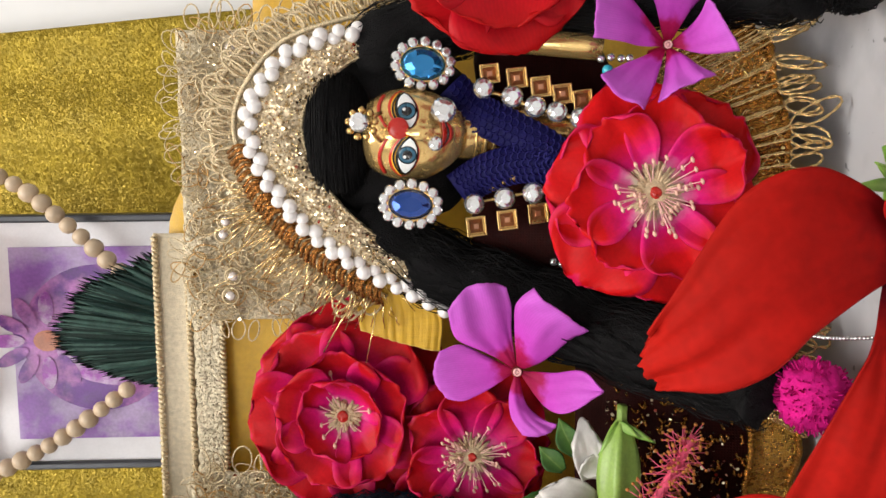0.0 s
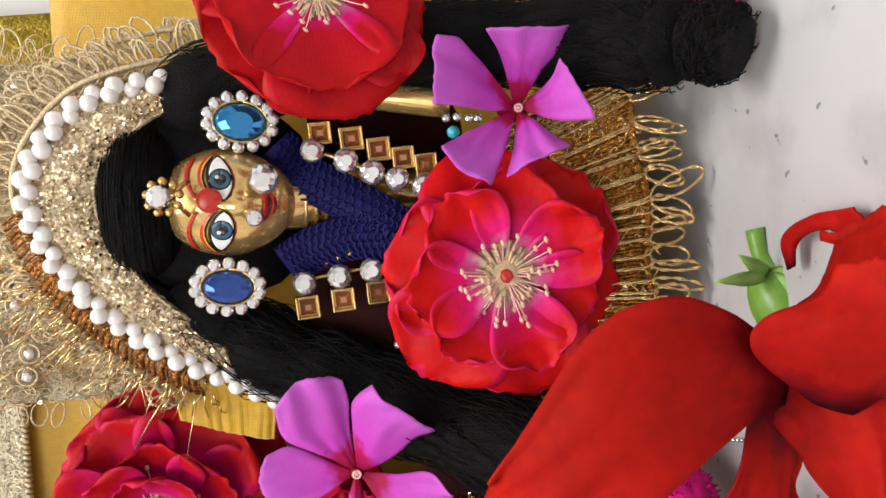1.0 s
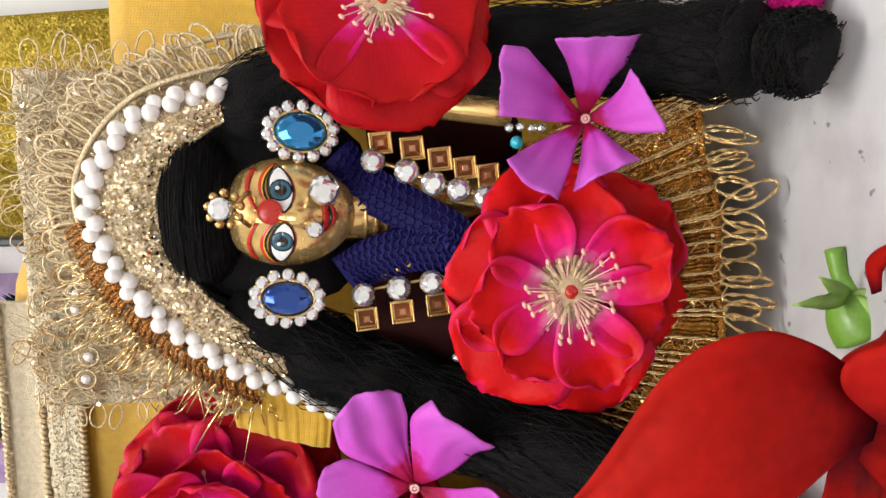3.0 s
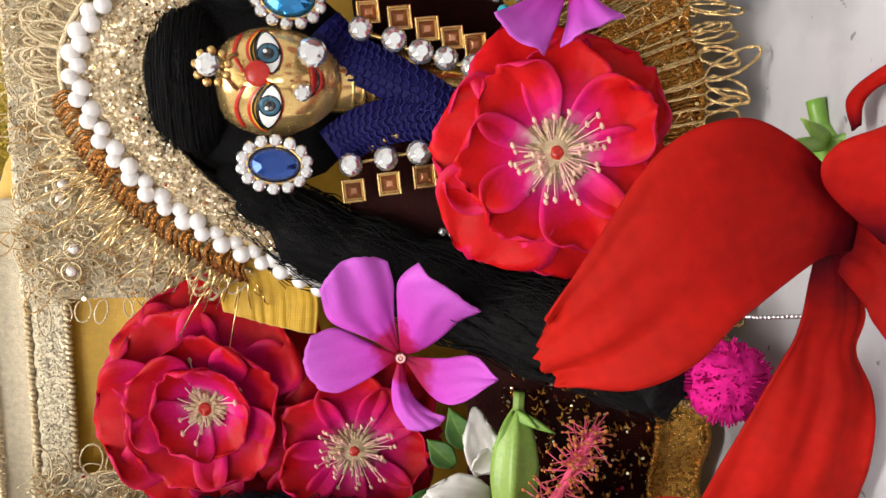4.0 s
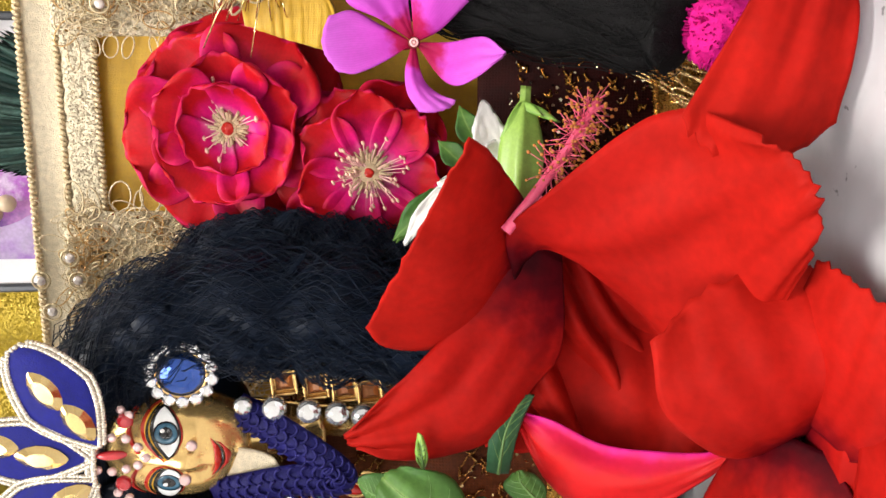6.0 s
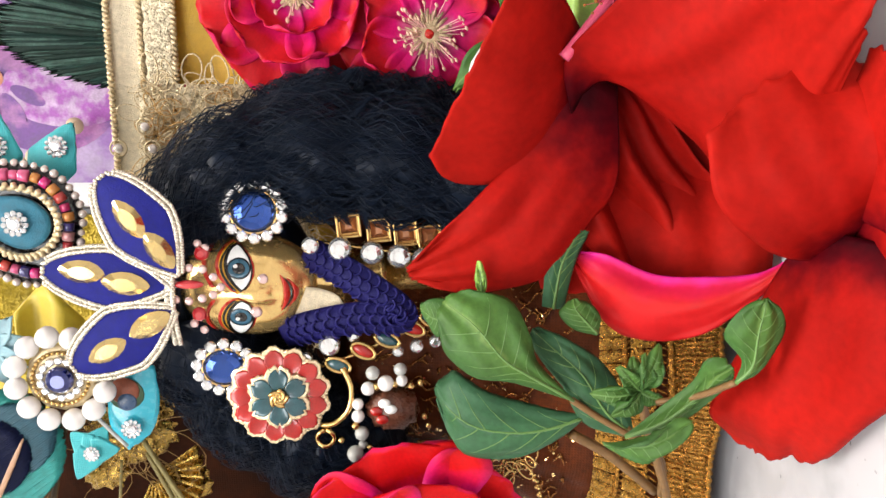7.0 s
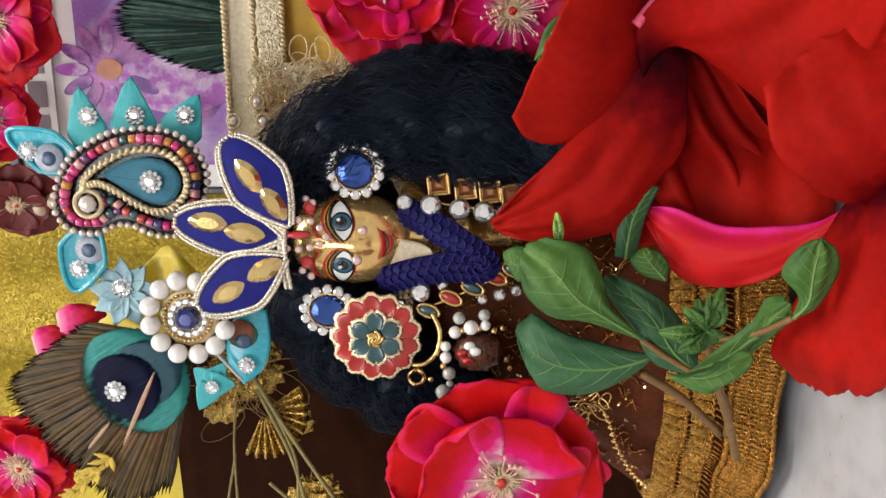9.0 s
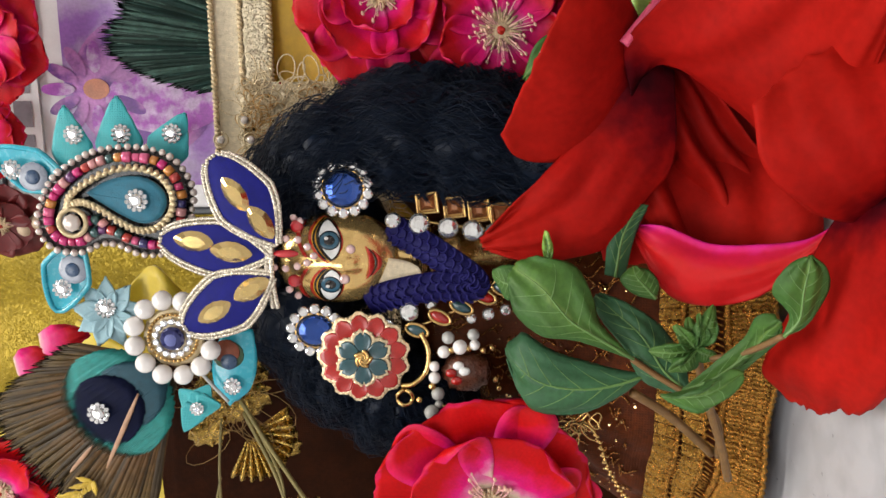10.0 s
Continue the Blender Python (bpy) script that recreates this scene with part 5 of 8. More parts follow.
part("flare_sequins", bm, M_SEQUIN, dress_a, "gold sequins", flat=True, kind="stuff")
dress_b, cone_b = dress("rust_dress", "rust silk dress with a gold brocade hem", -0.146, 0.174, 0.1, 0.024, 0.088, 0.02, 0.043, M_BROWN, 2.0, hem=0.012, low=0.006, bx=0.0265, top=0.1)
bm = bmesh.new()
for z0, z1 in ((0.0225, 0.0275), (0.0295, 0.035)):
    for i in range(60):
        a = 1.6 * (2 * i / 60 - 1)
        sheet(bm, lambda u, v: cone_b(a + 0.045 * u, z0 + (z1 - z0) * v, 0.0022 + 0.0012 * math.sin(3.14 * u) * math.sin(3.14 * v)), 4, 4, 0.0006)
part("brocade_tiles", bm, M_HEM, dress_b, "raised gold brocade", kind="stuff")

bm = bmesh.new()
for i in range(240):
    a, z = rng.uniform(-1.2, 1.3), rng.uniform(0.04, 0.095)
    tube(bm, [cone_b(a + 0.03 * math.sin(k * 1.1 + i), min(0.098, z + 0.0012 * math.cos(i) * k), 0.0012 + 0.0003 * math.sin(k * 2)) for k in range(6)], 0.00028, 4)
part("skirt_embroidery", bm, M_RUSTCORD, dress_b, "rust gold thread embroidery", kind="stuff")
bm = bmesh.new()
sequins(bm, 420, lambda r: cone_b(r.uniform(-1.2, 1.3), r.uniform(0.038, 0.097), 0.0014), 0.00038, rng)
part("skirt_sequins", bm, M_FRINGE, dress_b, "gold sequins", flat=True, kind="stuff")


# ---------- flowers ----------
def aim(p, n, roll=0.0):
    """A pose at p whose z looks along n; at roll 0 its x points to the viewer's right."""
    z = V(n).normalized()
    x = V(1, 0, 0)
    x = (x - z * x.dot(z)).normalized()
    y = z.cross(x)
    m = Matrix((x, y, z)).transposed().to_4x4()
    return Matrix.Translation(p) @ m @ pose(0, 0, 0, 0, 0, roll)


def rose(label, p, n, R, roll, layers, mat, seed, stamens=70, centre=0.2, group="roses"):
    """An open garden rose: layers of (count, length, width, height, rise, cup, curl)."""
    rng = random.Random(seed)
    m = aim(p, n, roll)
    th = thing("rose", label, "flower", m, group)
    for li, (num, ln, wd, h, rise, cup, curl) in enumerate(layers):
        for k in range(num):
            a = 6.28319 * (k + 0.5 * (li % 2)) / num + rng.uniform(-0.12, 0.12)
            l = R * ln * rng.uniform(0.9, 1.06)
            d = V(math.cos(a), math.sin(a), 0)
            bm = bmesh.new()
            base = d * (R * 0.06) + V(0, 0, R * (h + 0.02 * (k % 2)))
            tip = d * l + V(0, 0, R * (h + rise) + R * rng.uniform(-0.05, 0.05))
            petal(bm, base, tip, V(0, 0, 1) - d * 0.2, R * wd * rng.uniform(0.9, 1.1), 0.68, 0.2, 0.42, 0.16, bend=rng.uniform(-0.08, 0.0) + rise * 0.2, curl=curl + rng.uniform(-0.06, 0.03), cup=cup, ruffle=0.07, freq=3.0, notch=rng.uniform(0.02, 0.09), wrinkle=0.012, seed=seed * 11 + li * 5 + k, nu=16, nv=14, thick=0.00035)
            part("petal", bm, mat, th, local=True)
    top = R * (layers[-1][3] + 0.05)
    bm = bmesh.new()
    ball(bm, (0, 0, top), (R * centre * 0.7, R * centre * 0.7, R * 0.06), 16, 8)
    for v in bm.verts:
        v.co += v.co.normalized() * R * 0.03 * noise.noise(v.co * 900)
    for k in range(110):
        a, l = rng.uniform(0, 6.28), R * centre * rng.uniform(0.7, 1.35)
        d = V(math.cos(a), math.sin(a), 0)
        tube(bm, [d * (R * centre * 0.4) + V(0, 0, top + R * 0.02), d * l + V(0, 0, top + R * rng.uniform(0.0, 0.07))], R * rng.uniform(0.008, 0.016), 4)
    part("flower_centre", bm, M_CENTRE, th, local=True)
    bm = bmesh.new()
    ball(bm, (0, 0, top + R * 0.055), (R * 0.055, R * 0.05, R * 0.03), 12, 7)
    for v in bm.verts:
        v.co += V(0, 0, R * 0.03 * noise.noise(v.co * 1500))
    part("flower_pistil", bm, M_PRED, th, "small red pistil", local=True)
    bm = bmesh.new()
    for k in range(int(stamens * 0.7)):
        a, l = rng.uniform(0, 6.28), R * rng.uniform(0.14, 0.4)
        d = V(math.cos(a), math.sin(a), 0)
        e = d * l + V(0, 0, top + R * rng.uniform(0.02, 0.17))
        tube(bm, spline([d * R * 0.05 + V(0, 0, top), d * l * 0.6 + V(0, 0, top + R * 0.06), e], 5), R * 0.0055, 4)
        ball(bm, e, (R * 0.03, R * 0.018, R * 0.016), 6, 4, 1)
    part("stamens", bm, [M_FILA, M_ANTHER], th, "pale pink stamens with yellow tips", local=True, kind="stuff")
    return th


OPEN = [(6, 1.0, 0.98, 0.0, 0.02, 0.12, -0.1), (7, 0.82, 0.66, 0.05, 0.12, 0.3, 0.04)]
FULL = [(6, 1.0, 1.05, -0.05, -0.02, 0.15, -0.12), (6, 0.88, 0.95, 0.05, 0.1, 0.3, -0.05), (5, 0.66, 0.8, 0.1, 0.22, 0.4, 0.0), (4, 0.42, 0.55, 0.14, 0.22, 0.4, 0.1)]
BROAD = [(5, 1.0, 1.4, 0.0, 0.02, 0.12, -0.1), (4, 0.8, 1.25, 0.04, 0.08, 0.18, -0.03)]
SIMPLE = [(5, 1.0, 1.2, 0.0, 0.05, 0.15, -0.12), (5, 0.75, 0.95, 0.05, 0.1, 0.2, 0.0)]
rose("open bright red rose with magenta heart and long stamens", (0.0141, 0.1280, 0.0412), (0.05, -1, 0.05), 0.0252, 20, OPEN, M_ROSE, 1, 60)
rose("drooping bright red rose on the black braid", (0.0650, 0.1280, 0.0750), (0.12, -1, -0.1), 0.0214, 52, BROAD, M_ROSE_RED, 2, 50)
rose("double crimson rose on the yellow backrest", (-0.0468, 0.1760, 0.1112), (0.0, -1, 0.1), 0.0312, 5, FULL, M_ROSE_DEEP, 3, 24, 0.13)
rose("open crimson rose with pale stamens beside another rose", (-0.0574, 0.1680, 0.0776), (0.0, -1, -0.05), 0.0245, 30, OPEN, M_ROSE_DEEP, 4, 70)
rose("large bright red rose before the rust dress", (-0.1825, 0.1300, 0.0820), (-0.2, -1, -0.08), 0.0305, 15, BROAD, M_ROSE, 5, 40, 0.13)
rose("open magenta red rose beside the peacock feather", (-0.2112, 0.1900, 0.2498), (-0.05, -1, 0.1), 0.0215, 40, OPEN, M_ROSE, 6, 50)
rose("red rose resting on the framed picture", (-0.0466, 0.3500, 0.3281), (-0.1, -1, 0.1), 0.034, 10, OPEN, M_ROSE_DEEP, 7, 50)
rose("dark red rose beside the framed picture", (-0.0976, 0.3600, 0.3428), (0.3, -1, -0.2), 0.026, 70, SIMPLE, M_ROSE_DEEP, 8, 10)
rose("dark withered rose below the framed picture", (-0.1442, 0.3700, 0.3401), (-0.4, -1, -0.2), 0.024, 70, SIMPLE, M_DARKRED, 18, 4)


def periwinkle(label, p, R, petals, ends, seed):
    """Five petals, each given by its two edges from the eye outwards; ends: how far each tip rounds out."""
    p = V(p)
    m = aim(p, (0.05, -1, 0.05))
    th = thing("periwinkle_flower", label, "flower", m, "periwinkle flowers")
    for k, ((left, right), e) in enumerate(zip(petals, ends)):
        bm = bmesh.new()
        lobe(bm, left, right, bulge=0.07 if k % 2 else -0.05, end=e, ruffle=0.05, freq=2.6, frill=0.02, roll=0.07, fold=0.03, pleats=2, seed=seed + k, nu=24, nv=18, thick=0.0003)
        part("petal", bm, M_PERI, th)
    bm = bmesh.new()
    tube(bm, [V(R * 0.045 * math.cos(a * 0.5236), R * 0.045 * math.sin(a * 0.5236), R * 0.075) for a in range(13)], R * 0.016, 5)
    ball(bm, (0, 0, R * 0.02), (R * 0.08, R * 0.08, R * 0.05), 10, 6, 1)
    ball(bm, (0, 0, R * 0.055), R * 0.03, 8, 5)
    part("flower_eye", bm, [M_FILA, M_DARKRED], th, "small pale ring in a dark red eye", local=True)
    bm = bmesh.new()
    tube(bm, [V(0, 0, 0), V(0, 0, -R * 0.3), V(0, R * 0.1, -R * 0.6)], R * 0.05, 6)
    part("flower_tube", bm, M_PERI, th, local=True)
    return th


periwinkle("violet pink periwinkle flower with five petals", (0.0453, 0.13, 0.0379), 0.0150, [
    ([(0.0449, 0.1300, 0.0382), (0.0449, 0.1250, 0.0451), (0.0457, 0.1200, 0.0552)], [(0.0457, 0.1300, 0.0382), (0.0541, 0.1267, 0.0458), (0.0570, 0.1233, 0.0493), (0.0573, 0.1200, 0.0548)]),
    ([(0.0457, 0.1300, 0.0384), (0.0540, 0.1250, 0.0422), (0.0584, 0.1200, 0.0463)], [(0.0459, 0.1300, 0.0373), (0.0516, 0.1267, 0.0343), (0.0548, 0.1233, 0.0320), (0.0588, 0.1200, 0.0308)]),
    ([(0.0456, 0.1300, 0.0373), (0.0500, 0.1250, 0.0333), (0.0534, 0.1200, 0.0331)], [(0.0451, 0.1300, 0.0371), (0.0429, 0.1250, 0.0316), (0.0428, 0.1200, 0.0261)]),
    ([(0.0449, 0.1300, 0.0373), (0.0421, 0.1250, 0.0347), (0.0385, 0.1200, 0.0307)], [(0.0447, 0.1300, 0.0380), (0.0382, 0.1250, 0.0399), (0.0332, 0.1200, 0.0425)]),
    ([(0.0447, 0.1300, 0.0380), (0.0390, 0.1250, 0.0411), (0.0317, 0.1200, 0.0447)], [(0.0449, 0.1300, 0.0384), (0.0412, 0.1250, 0.0479), (0.0385, 0.1200, 0.0540)]),
], (0.02, 0.04, 0.03, 0.02, 0.1), 2)
periwinkle("violet pink periwinkle flower resting on red roses", (-0.0268, 0.137, 0.0689), 0.0166, [
    ([(-0.0263, 0.1370, 0.0696), (-0.0222, 0.1360, 0.0760), (-0.0190, 0.1350, 0.0827), (-0.0124, 0.1340, 0.0848)], [(-0.0258, 0.1370, 0.0689), (-0.0186, 0.1360, 0.0701), (-0.0117, 0.1350, 0.0703), (-0.0073, 0.1340, 0.0715)]),
    ([(-0.0258, 0.1370, 0.0689), (-0.0160, 0.1337, 0.0699), (-0.0100, 0.1303, 0.0698), (-0.0067, 0.1270, 0.0667)], [(-0.0266, 0.1370, 0.0683), (-0.0242, 0.1337, 0.0637), (-0.0191, 0.1303, 0.0586), (-0.0159, 0.1270, 0.0547)]),
    ([(-0.0267, 0.1370, 0.0682), (-0.0266, 0.1337, 0.0614), (-0.0255, 0.1303, 0.0551), (-0.0289, 0.1270, 0.0513)], [(-0.0274, 0.1370, 0.0682), (-0.0337, 0.1345, 0.0637), (-0.0355, 0.1320, 0.0605), (-0.0336, 0.1295, 0.0564), (-0.0295, 0.1270, 0.0518)]),
    ([(-0.0275, 0.1370, 0.0694), (-0.0326, 0.1360, 0.0707), (-0.0371, 0.1350, 0.0703), (-0.0411, 0.1340, 0.0678)], [(-0.0275, 0.1370, 0.0685), (-0.0340, 0.1360, 0.0670), (-0.0374, 0.1350, 0.0636), (-0.0385, 0.1340, 0.0602)]),
    ([(-0.0272, 0.1370, 0.0696), (-0.0300, 0.1367, 0.0738), (-0.0332, 0.1363, 0.0807), (-0.0330, 0.1360, 0.0847)], [(-0.0263, 0.1370, 0.0698), (-0.0232, 0.1367, 0.0760), (-0.0205, 0.1363, 0.0816), (-0.0217, 0.1360, 0.0864)]),
], (0.2, 0.03, 0.02, 0.12, 0.16), 5)


def blossom(name, label, base, petals, group="hibiscus flowers"):
    th = thing(name, label, "flower", base, group)
    for k, (left, right, mat, opt) in enumerate(petals):
        bm = bmesh.new()
        lobe(bm, left, right, seed=k + 3 * len(label), **opt)
        part("petal", bm, mat, th)
    return th


def pistil(th, pts, n, seed, r=0.0011, tip=0.55):
    rng = random.Random(seed)
    line = spline(pts, 24)
    bm = bmesh.new()
    tube(bm, line, lambda t: r * (1.15 - 0.35 * t), 10)
    col = part("pistil_column", bm, M_PISTIL, th, "pink staminal column")
    bm = bmesh.new()
    for k in range(n):
        i = int(24 * rng.uniform(tip, 1.0))
        a = V(rng.uniform(-1, 1), rng.uniform(-1, 0.6), rng.uniform(-1, 1)).normalized()
        e = line[i] + a * rng.uniform(0.0025, 0.0062)
        tube(bm, [line[i], line[i].lerp(e, 0.5) + V(0, 0, 0.0004), e], 0.0001, 4)
        ball(bm, e, rng.uniform(0.00026, 0.00045), 6, 4, 1)
    part("pollen_stamens", bm, [M_PISTIL, M_ORANGE], col, "orange pollen stamens", kind="stuff")


h1 = blossom("hibiscus", "large bright red hibiscus with wavy petals and dark throat", (0.0056, 0.0850, 0.0096), [
    ([(0.0095, 0.0780, 0.0138), (0.0172, 0.0733, 0.0258), (0.0201, 0.0711, 0.0358), (0.0162, 0.0715, 0.0441), (0.0045, 0.0745, 0.0510), (-0.0050, 0.0800, 0.0547)],
     [(0.0027, 0.0780, 0.0140), (0.0022, 0.0733, 0.0228), (-0.0033, 0.0711, 0.0330), (-0.0097, 0.0715, 0.0393), (-0.0139, 0.0745, 0.0462), (-0.0152, 0.0800, 0.0521)], M_HIB, dict(bulge=0.06, end=0.09, ruffle=0.055, frill=0.03, freq=2.6, fold=0.01, pleats=3)),
    ([(0.0026, 0.0770, 0.0196), (-0.0064, 0.0831, 0.0171), (-0.0156, 0.0870, 0.0177), (-0.0270, 0.0886, 0.0225), (-0.0393, 0.0880, 0.0300)],
     [(0.0049, 0.0770, 0.0159), (-0.0024, 0.0808, 0.0101), (-0.0079, 0.0838, 0.0066), (-0.0139, 0.0861, 0.0054), (-0.0199, 0.0853, 0.0030), (-0.0269, 0.0850, 0.0030), (-0.0342, 0.0861, 0.0030), (-0.0411, 0.0880, 0.0030)], M_HIB, dict(bulge=0.05, end=0.17, ruffle=0.045, frill=0.05, freq=2.8, fold=0.012, pleats=3)),
    ([(0.0017, 0.0790, 0.0169), (-0.0040, 0.0783, 0.0117), (-0.0083, 0.0777, 0.0091), (-0.0150, 0.0767, 0.0030)],
     [(0.0089, 0.0790, 0.0166), (0.0127, 0.0783, 0.0082), (0.0031, 0.0708, 0.0030), (-0.0115, 0.0668, 0.0030)], M_HIB, dict(bulge=0.08, end=0.1, ruffle=0.05, fold=0.03)),
    ([(0.0045, 0.0730, 0.0132), (0.0123, 0.0715, 0.0231), (0.0170, 0.0700, 0.0226), (0.0198, 0.0685, 0.0163), (0.0236, 0.0670, 0.0149)],
     [(0.0025, 0.0730, 0.0072), (0.0083, 0.0681, 0.0030), (0.0168, 0.0597, 0.0030), (0.0250, 0.0588, 0.0030)], M_HIB, dict(bulge=0.06, end=0.05, ruffle=0.04, frill=0.03, freq=2.6)),
])
h4 = blossom("hibiscus", "red hibiscus with a green calyx lying on marble", (0.0136, 0.1030, -0.0003), [
    ([(0.0021, 0.0800, 0.0084), (0.0102, 0.0855, 0.0143), (0.0151, 0.0890, 0.0030), (0.0209, 0.0854, 0.0030), (0.0258, 0.0845, 0.0030)],
     [(0.0020, 0.0763, 0.0030), (0.0125, 0.0665, 0.0030), (0.0221, 0.0602, 0.0030), (0.0321, 0.0595, 0.0030)], M_HIB, dict(bulge=0.06, end=0.1, ruffle=0.05, frill=0.05, fold=0.02)),
    ([(0.0185, 0.0952, 0.0030), (0.0236, 0.0960, 0.0037), (0.0276, 0.0900, 0.0030), (0.0295, 0.0810, 0.0030)],
     [(0.0194, 0.0934, 0.0030), (0.0233, 0.0929, 0.0030), (0.0257, 0.0878, 0.0030), (0.0255, 0.0807, 0.0030)], M_HIB, dict(bulge=0.3, end=0.02, ruffle=0.03, nu=20, nv=12)),
])
bm = bmesh.new()
tube(bm, spline([(0.0237, 0.1080, 0.0014), (0.0192, 0.1070, 0.0005), (0.0142, 0.1050, -0.0006), (0.0109, 0.1040, -0.0027)], 12), lambda t: 0.0016 if t < 0.35 else 0.0016 + 0.0042 * math.sin(min(1, (t - 0.35) * 1.6) * 1.57), 12)
part("calyx", bm, M_BUD, h4, "green calyx and stem")
for q in ((0.0161, 0.1000, 0.0131), (0.0205, 0.1000, 0.0089), (0.0179, 0.0980, -0.0058), (0.0129, 0.0970, -0.0039)):
    bm = bmesh.new()
    petal(bm, (0.0165, 0.1035, 0.0015), q, (0, -1, 0.3), 0.0026, 0.35, 0.7, 0.1, 0.3, bend=0.1, nu=10, nv=5)
    part("sepal", bm, M_BUD, h4)
h2 = blossom("hibiscus", "large folded red hibiscus standing before the dresses", (-0.0830, 0.1220, 0.0378), [
    ([(-0.0596, 0.1250, 0.0463), (-0.0526, 0.1170, 0.0522), (-0.0466, 0.1070, 0.0583), (-0.0439, 0.1010, 0.0626)],
     [(-0.0673, 0.1250, 0.0454), (-0.0786, 0.1270, 0.0514), (-0.0881, 0.1280, 0.0573), (-0.0921, 0.1280, 0.0667), (-0.0906, 0.1270, 0.0757), (-0.0846, 0.1240, 0.0801)], M_HIB, dict(bulge=0.05, end=0.035, ruffle=0.03, frill=0.03, fold=0.02)),
    ([(-0.0651, 0.1270, 0.0493), (-0.0833, 0.1259, 0.0590), (-0.0939, 0.1260, 0.0682), (-0.1024, 0.1274, 0.0767), (-0.1095, 0.1300, 0.0825)],
     [(-0.0699, 0.1270, 0.0378), (-0.0912, 0.1261, 0.0370), (-0.1014, 0.1258, 0.0432), (-0.1126, 0.1260, 0.0512), (-0.1164, 0.1268, 0.0633), (-0.1165, 0.1281, 0.0747), (-0.1149, 0.1300, 0.0805)], M_HIB, dict(bulge=0.06, end=0.05, ruffle=0.04, frill=0.03, fold=0.014, pleats=3)),
    ([(-0.0770, 0.1260, 0.0480), (-0.0639, 0.1190, 0.0516), (-0.0551, 0.1100, 0.0458), (-0.0443, 0.1010, 0.0365), (-0.0387, 0.0930, 0.0282), (-0.0421, 0.0780, 0.0227)],
     [(-0.0619, 0.1260, 0.0416), (-0.0712, 0.1220, 0.0323), (-0.0835, 0.1180, 0.0210), (-0.0920, 0.1110, 0.0159), (-0.0837, 0.0940, 0.0115), (-0.0629, 0.0780, 0.0115)], M_HIB, dict(bulge=0.05, end=0.13, ruffle=0.04, frill=0.05, freq=3, fold=0.02, pleats=4)),
    ([(-0.0611, 0.1330, 0.0487), (-0.0757, 0.1341, 0.0519), (-0.0901, 0.1340, 0.0514), (-0.1033, 0.1326, 0.0446), (-0.1123, 0.1300, 0.0382)],
     [(-0.0610, 0.1330, 0.0403), (-0.0732, 0.1341, 0.0267), (-0.0865, 0.1340, 0.0163), (-0.0972, 0.1326, 0.0069), (-0.1162, 0.1300, 0.0037)], M_HIB, dict(bulge=-0.05, end=0.03, ruffle=0.03, fold=0.2, pleats=2.6, nv=48)),
    ([(-0.0644, 0.1370, 0.0463), (-0.0870, 0.1391, 0.0545), (-0.1087, 0.1381, 0.0541), (-0.1187, 0.1340, 0.0520)],
     [(-0.0631, 0.1370, 0.0391), (-0.0819, 0.1391, 0.0102), (-0.0999, 0.1214, 0.0030), (-0.1154, 0.1160, 0.0030)], M_HIB, dict(bulge=-0.03, end=0.02, fold=0.06, pleats=3)),
])
pistil(h2, [(-0.0640, 0.1180, 0.0521), (-0.0558, 0.1180, 0.0458), (-0.0465, 0.1200, 0.0387), (-0.0376, 0.1220, 0.0327)], 190, 3, tip=0.45)
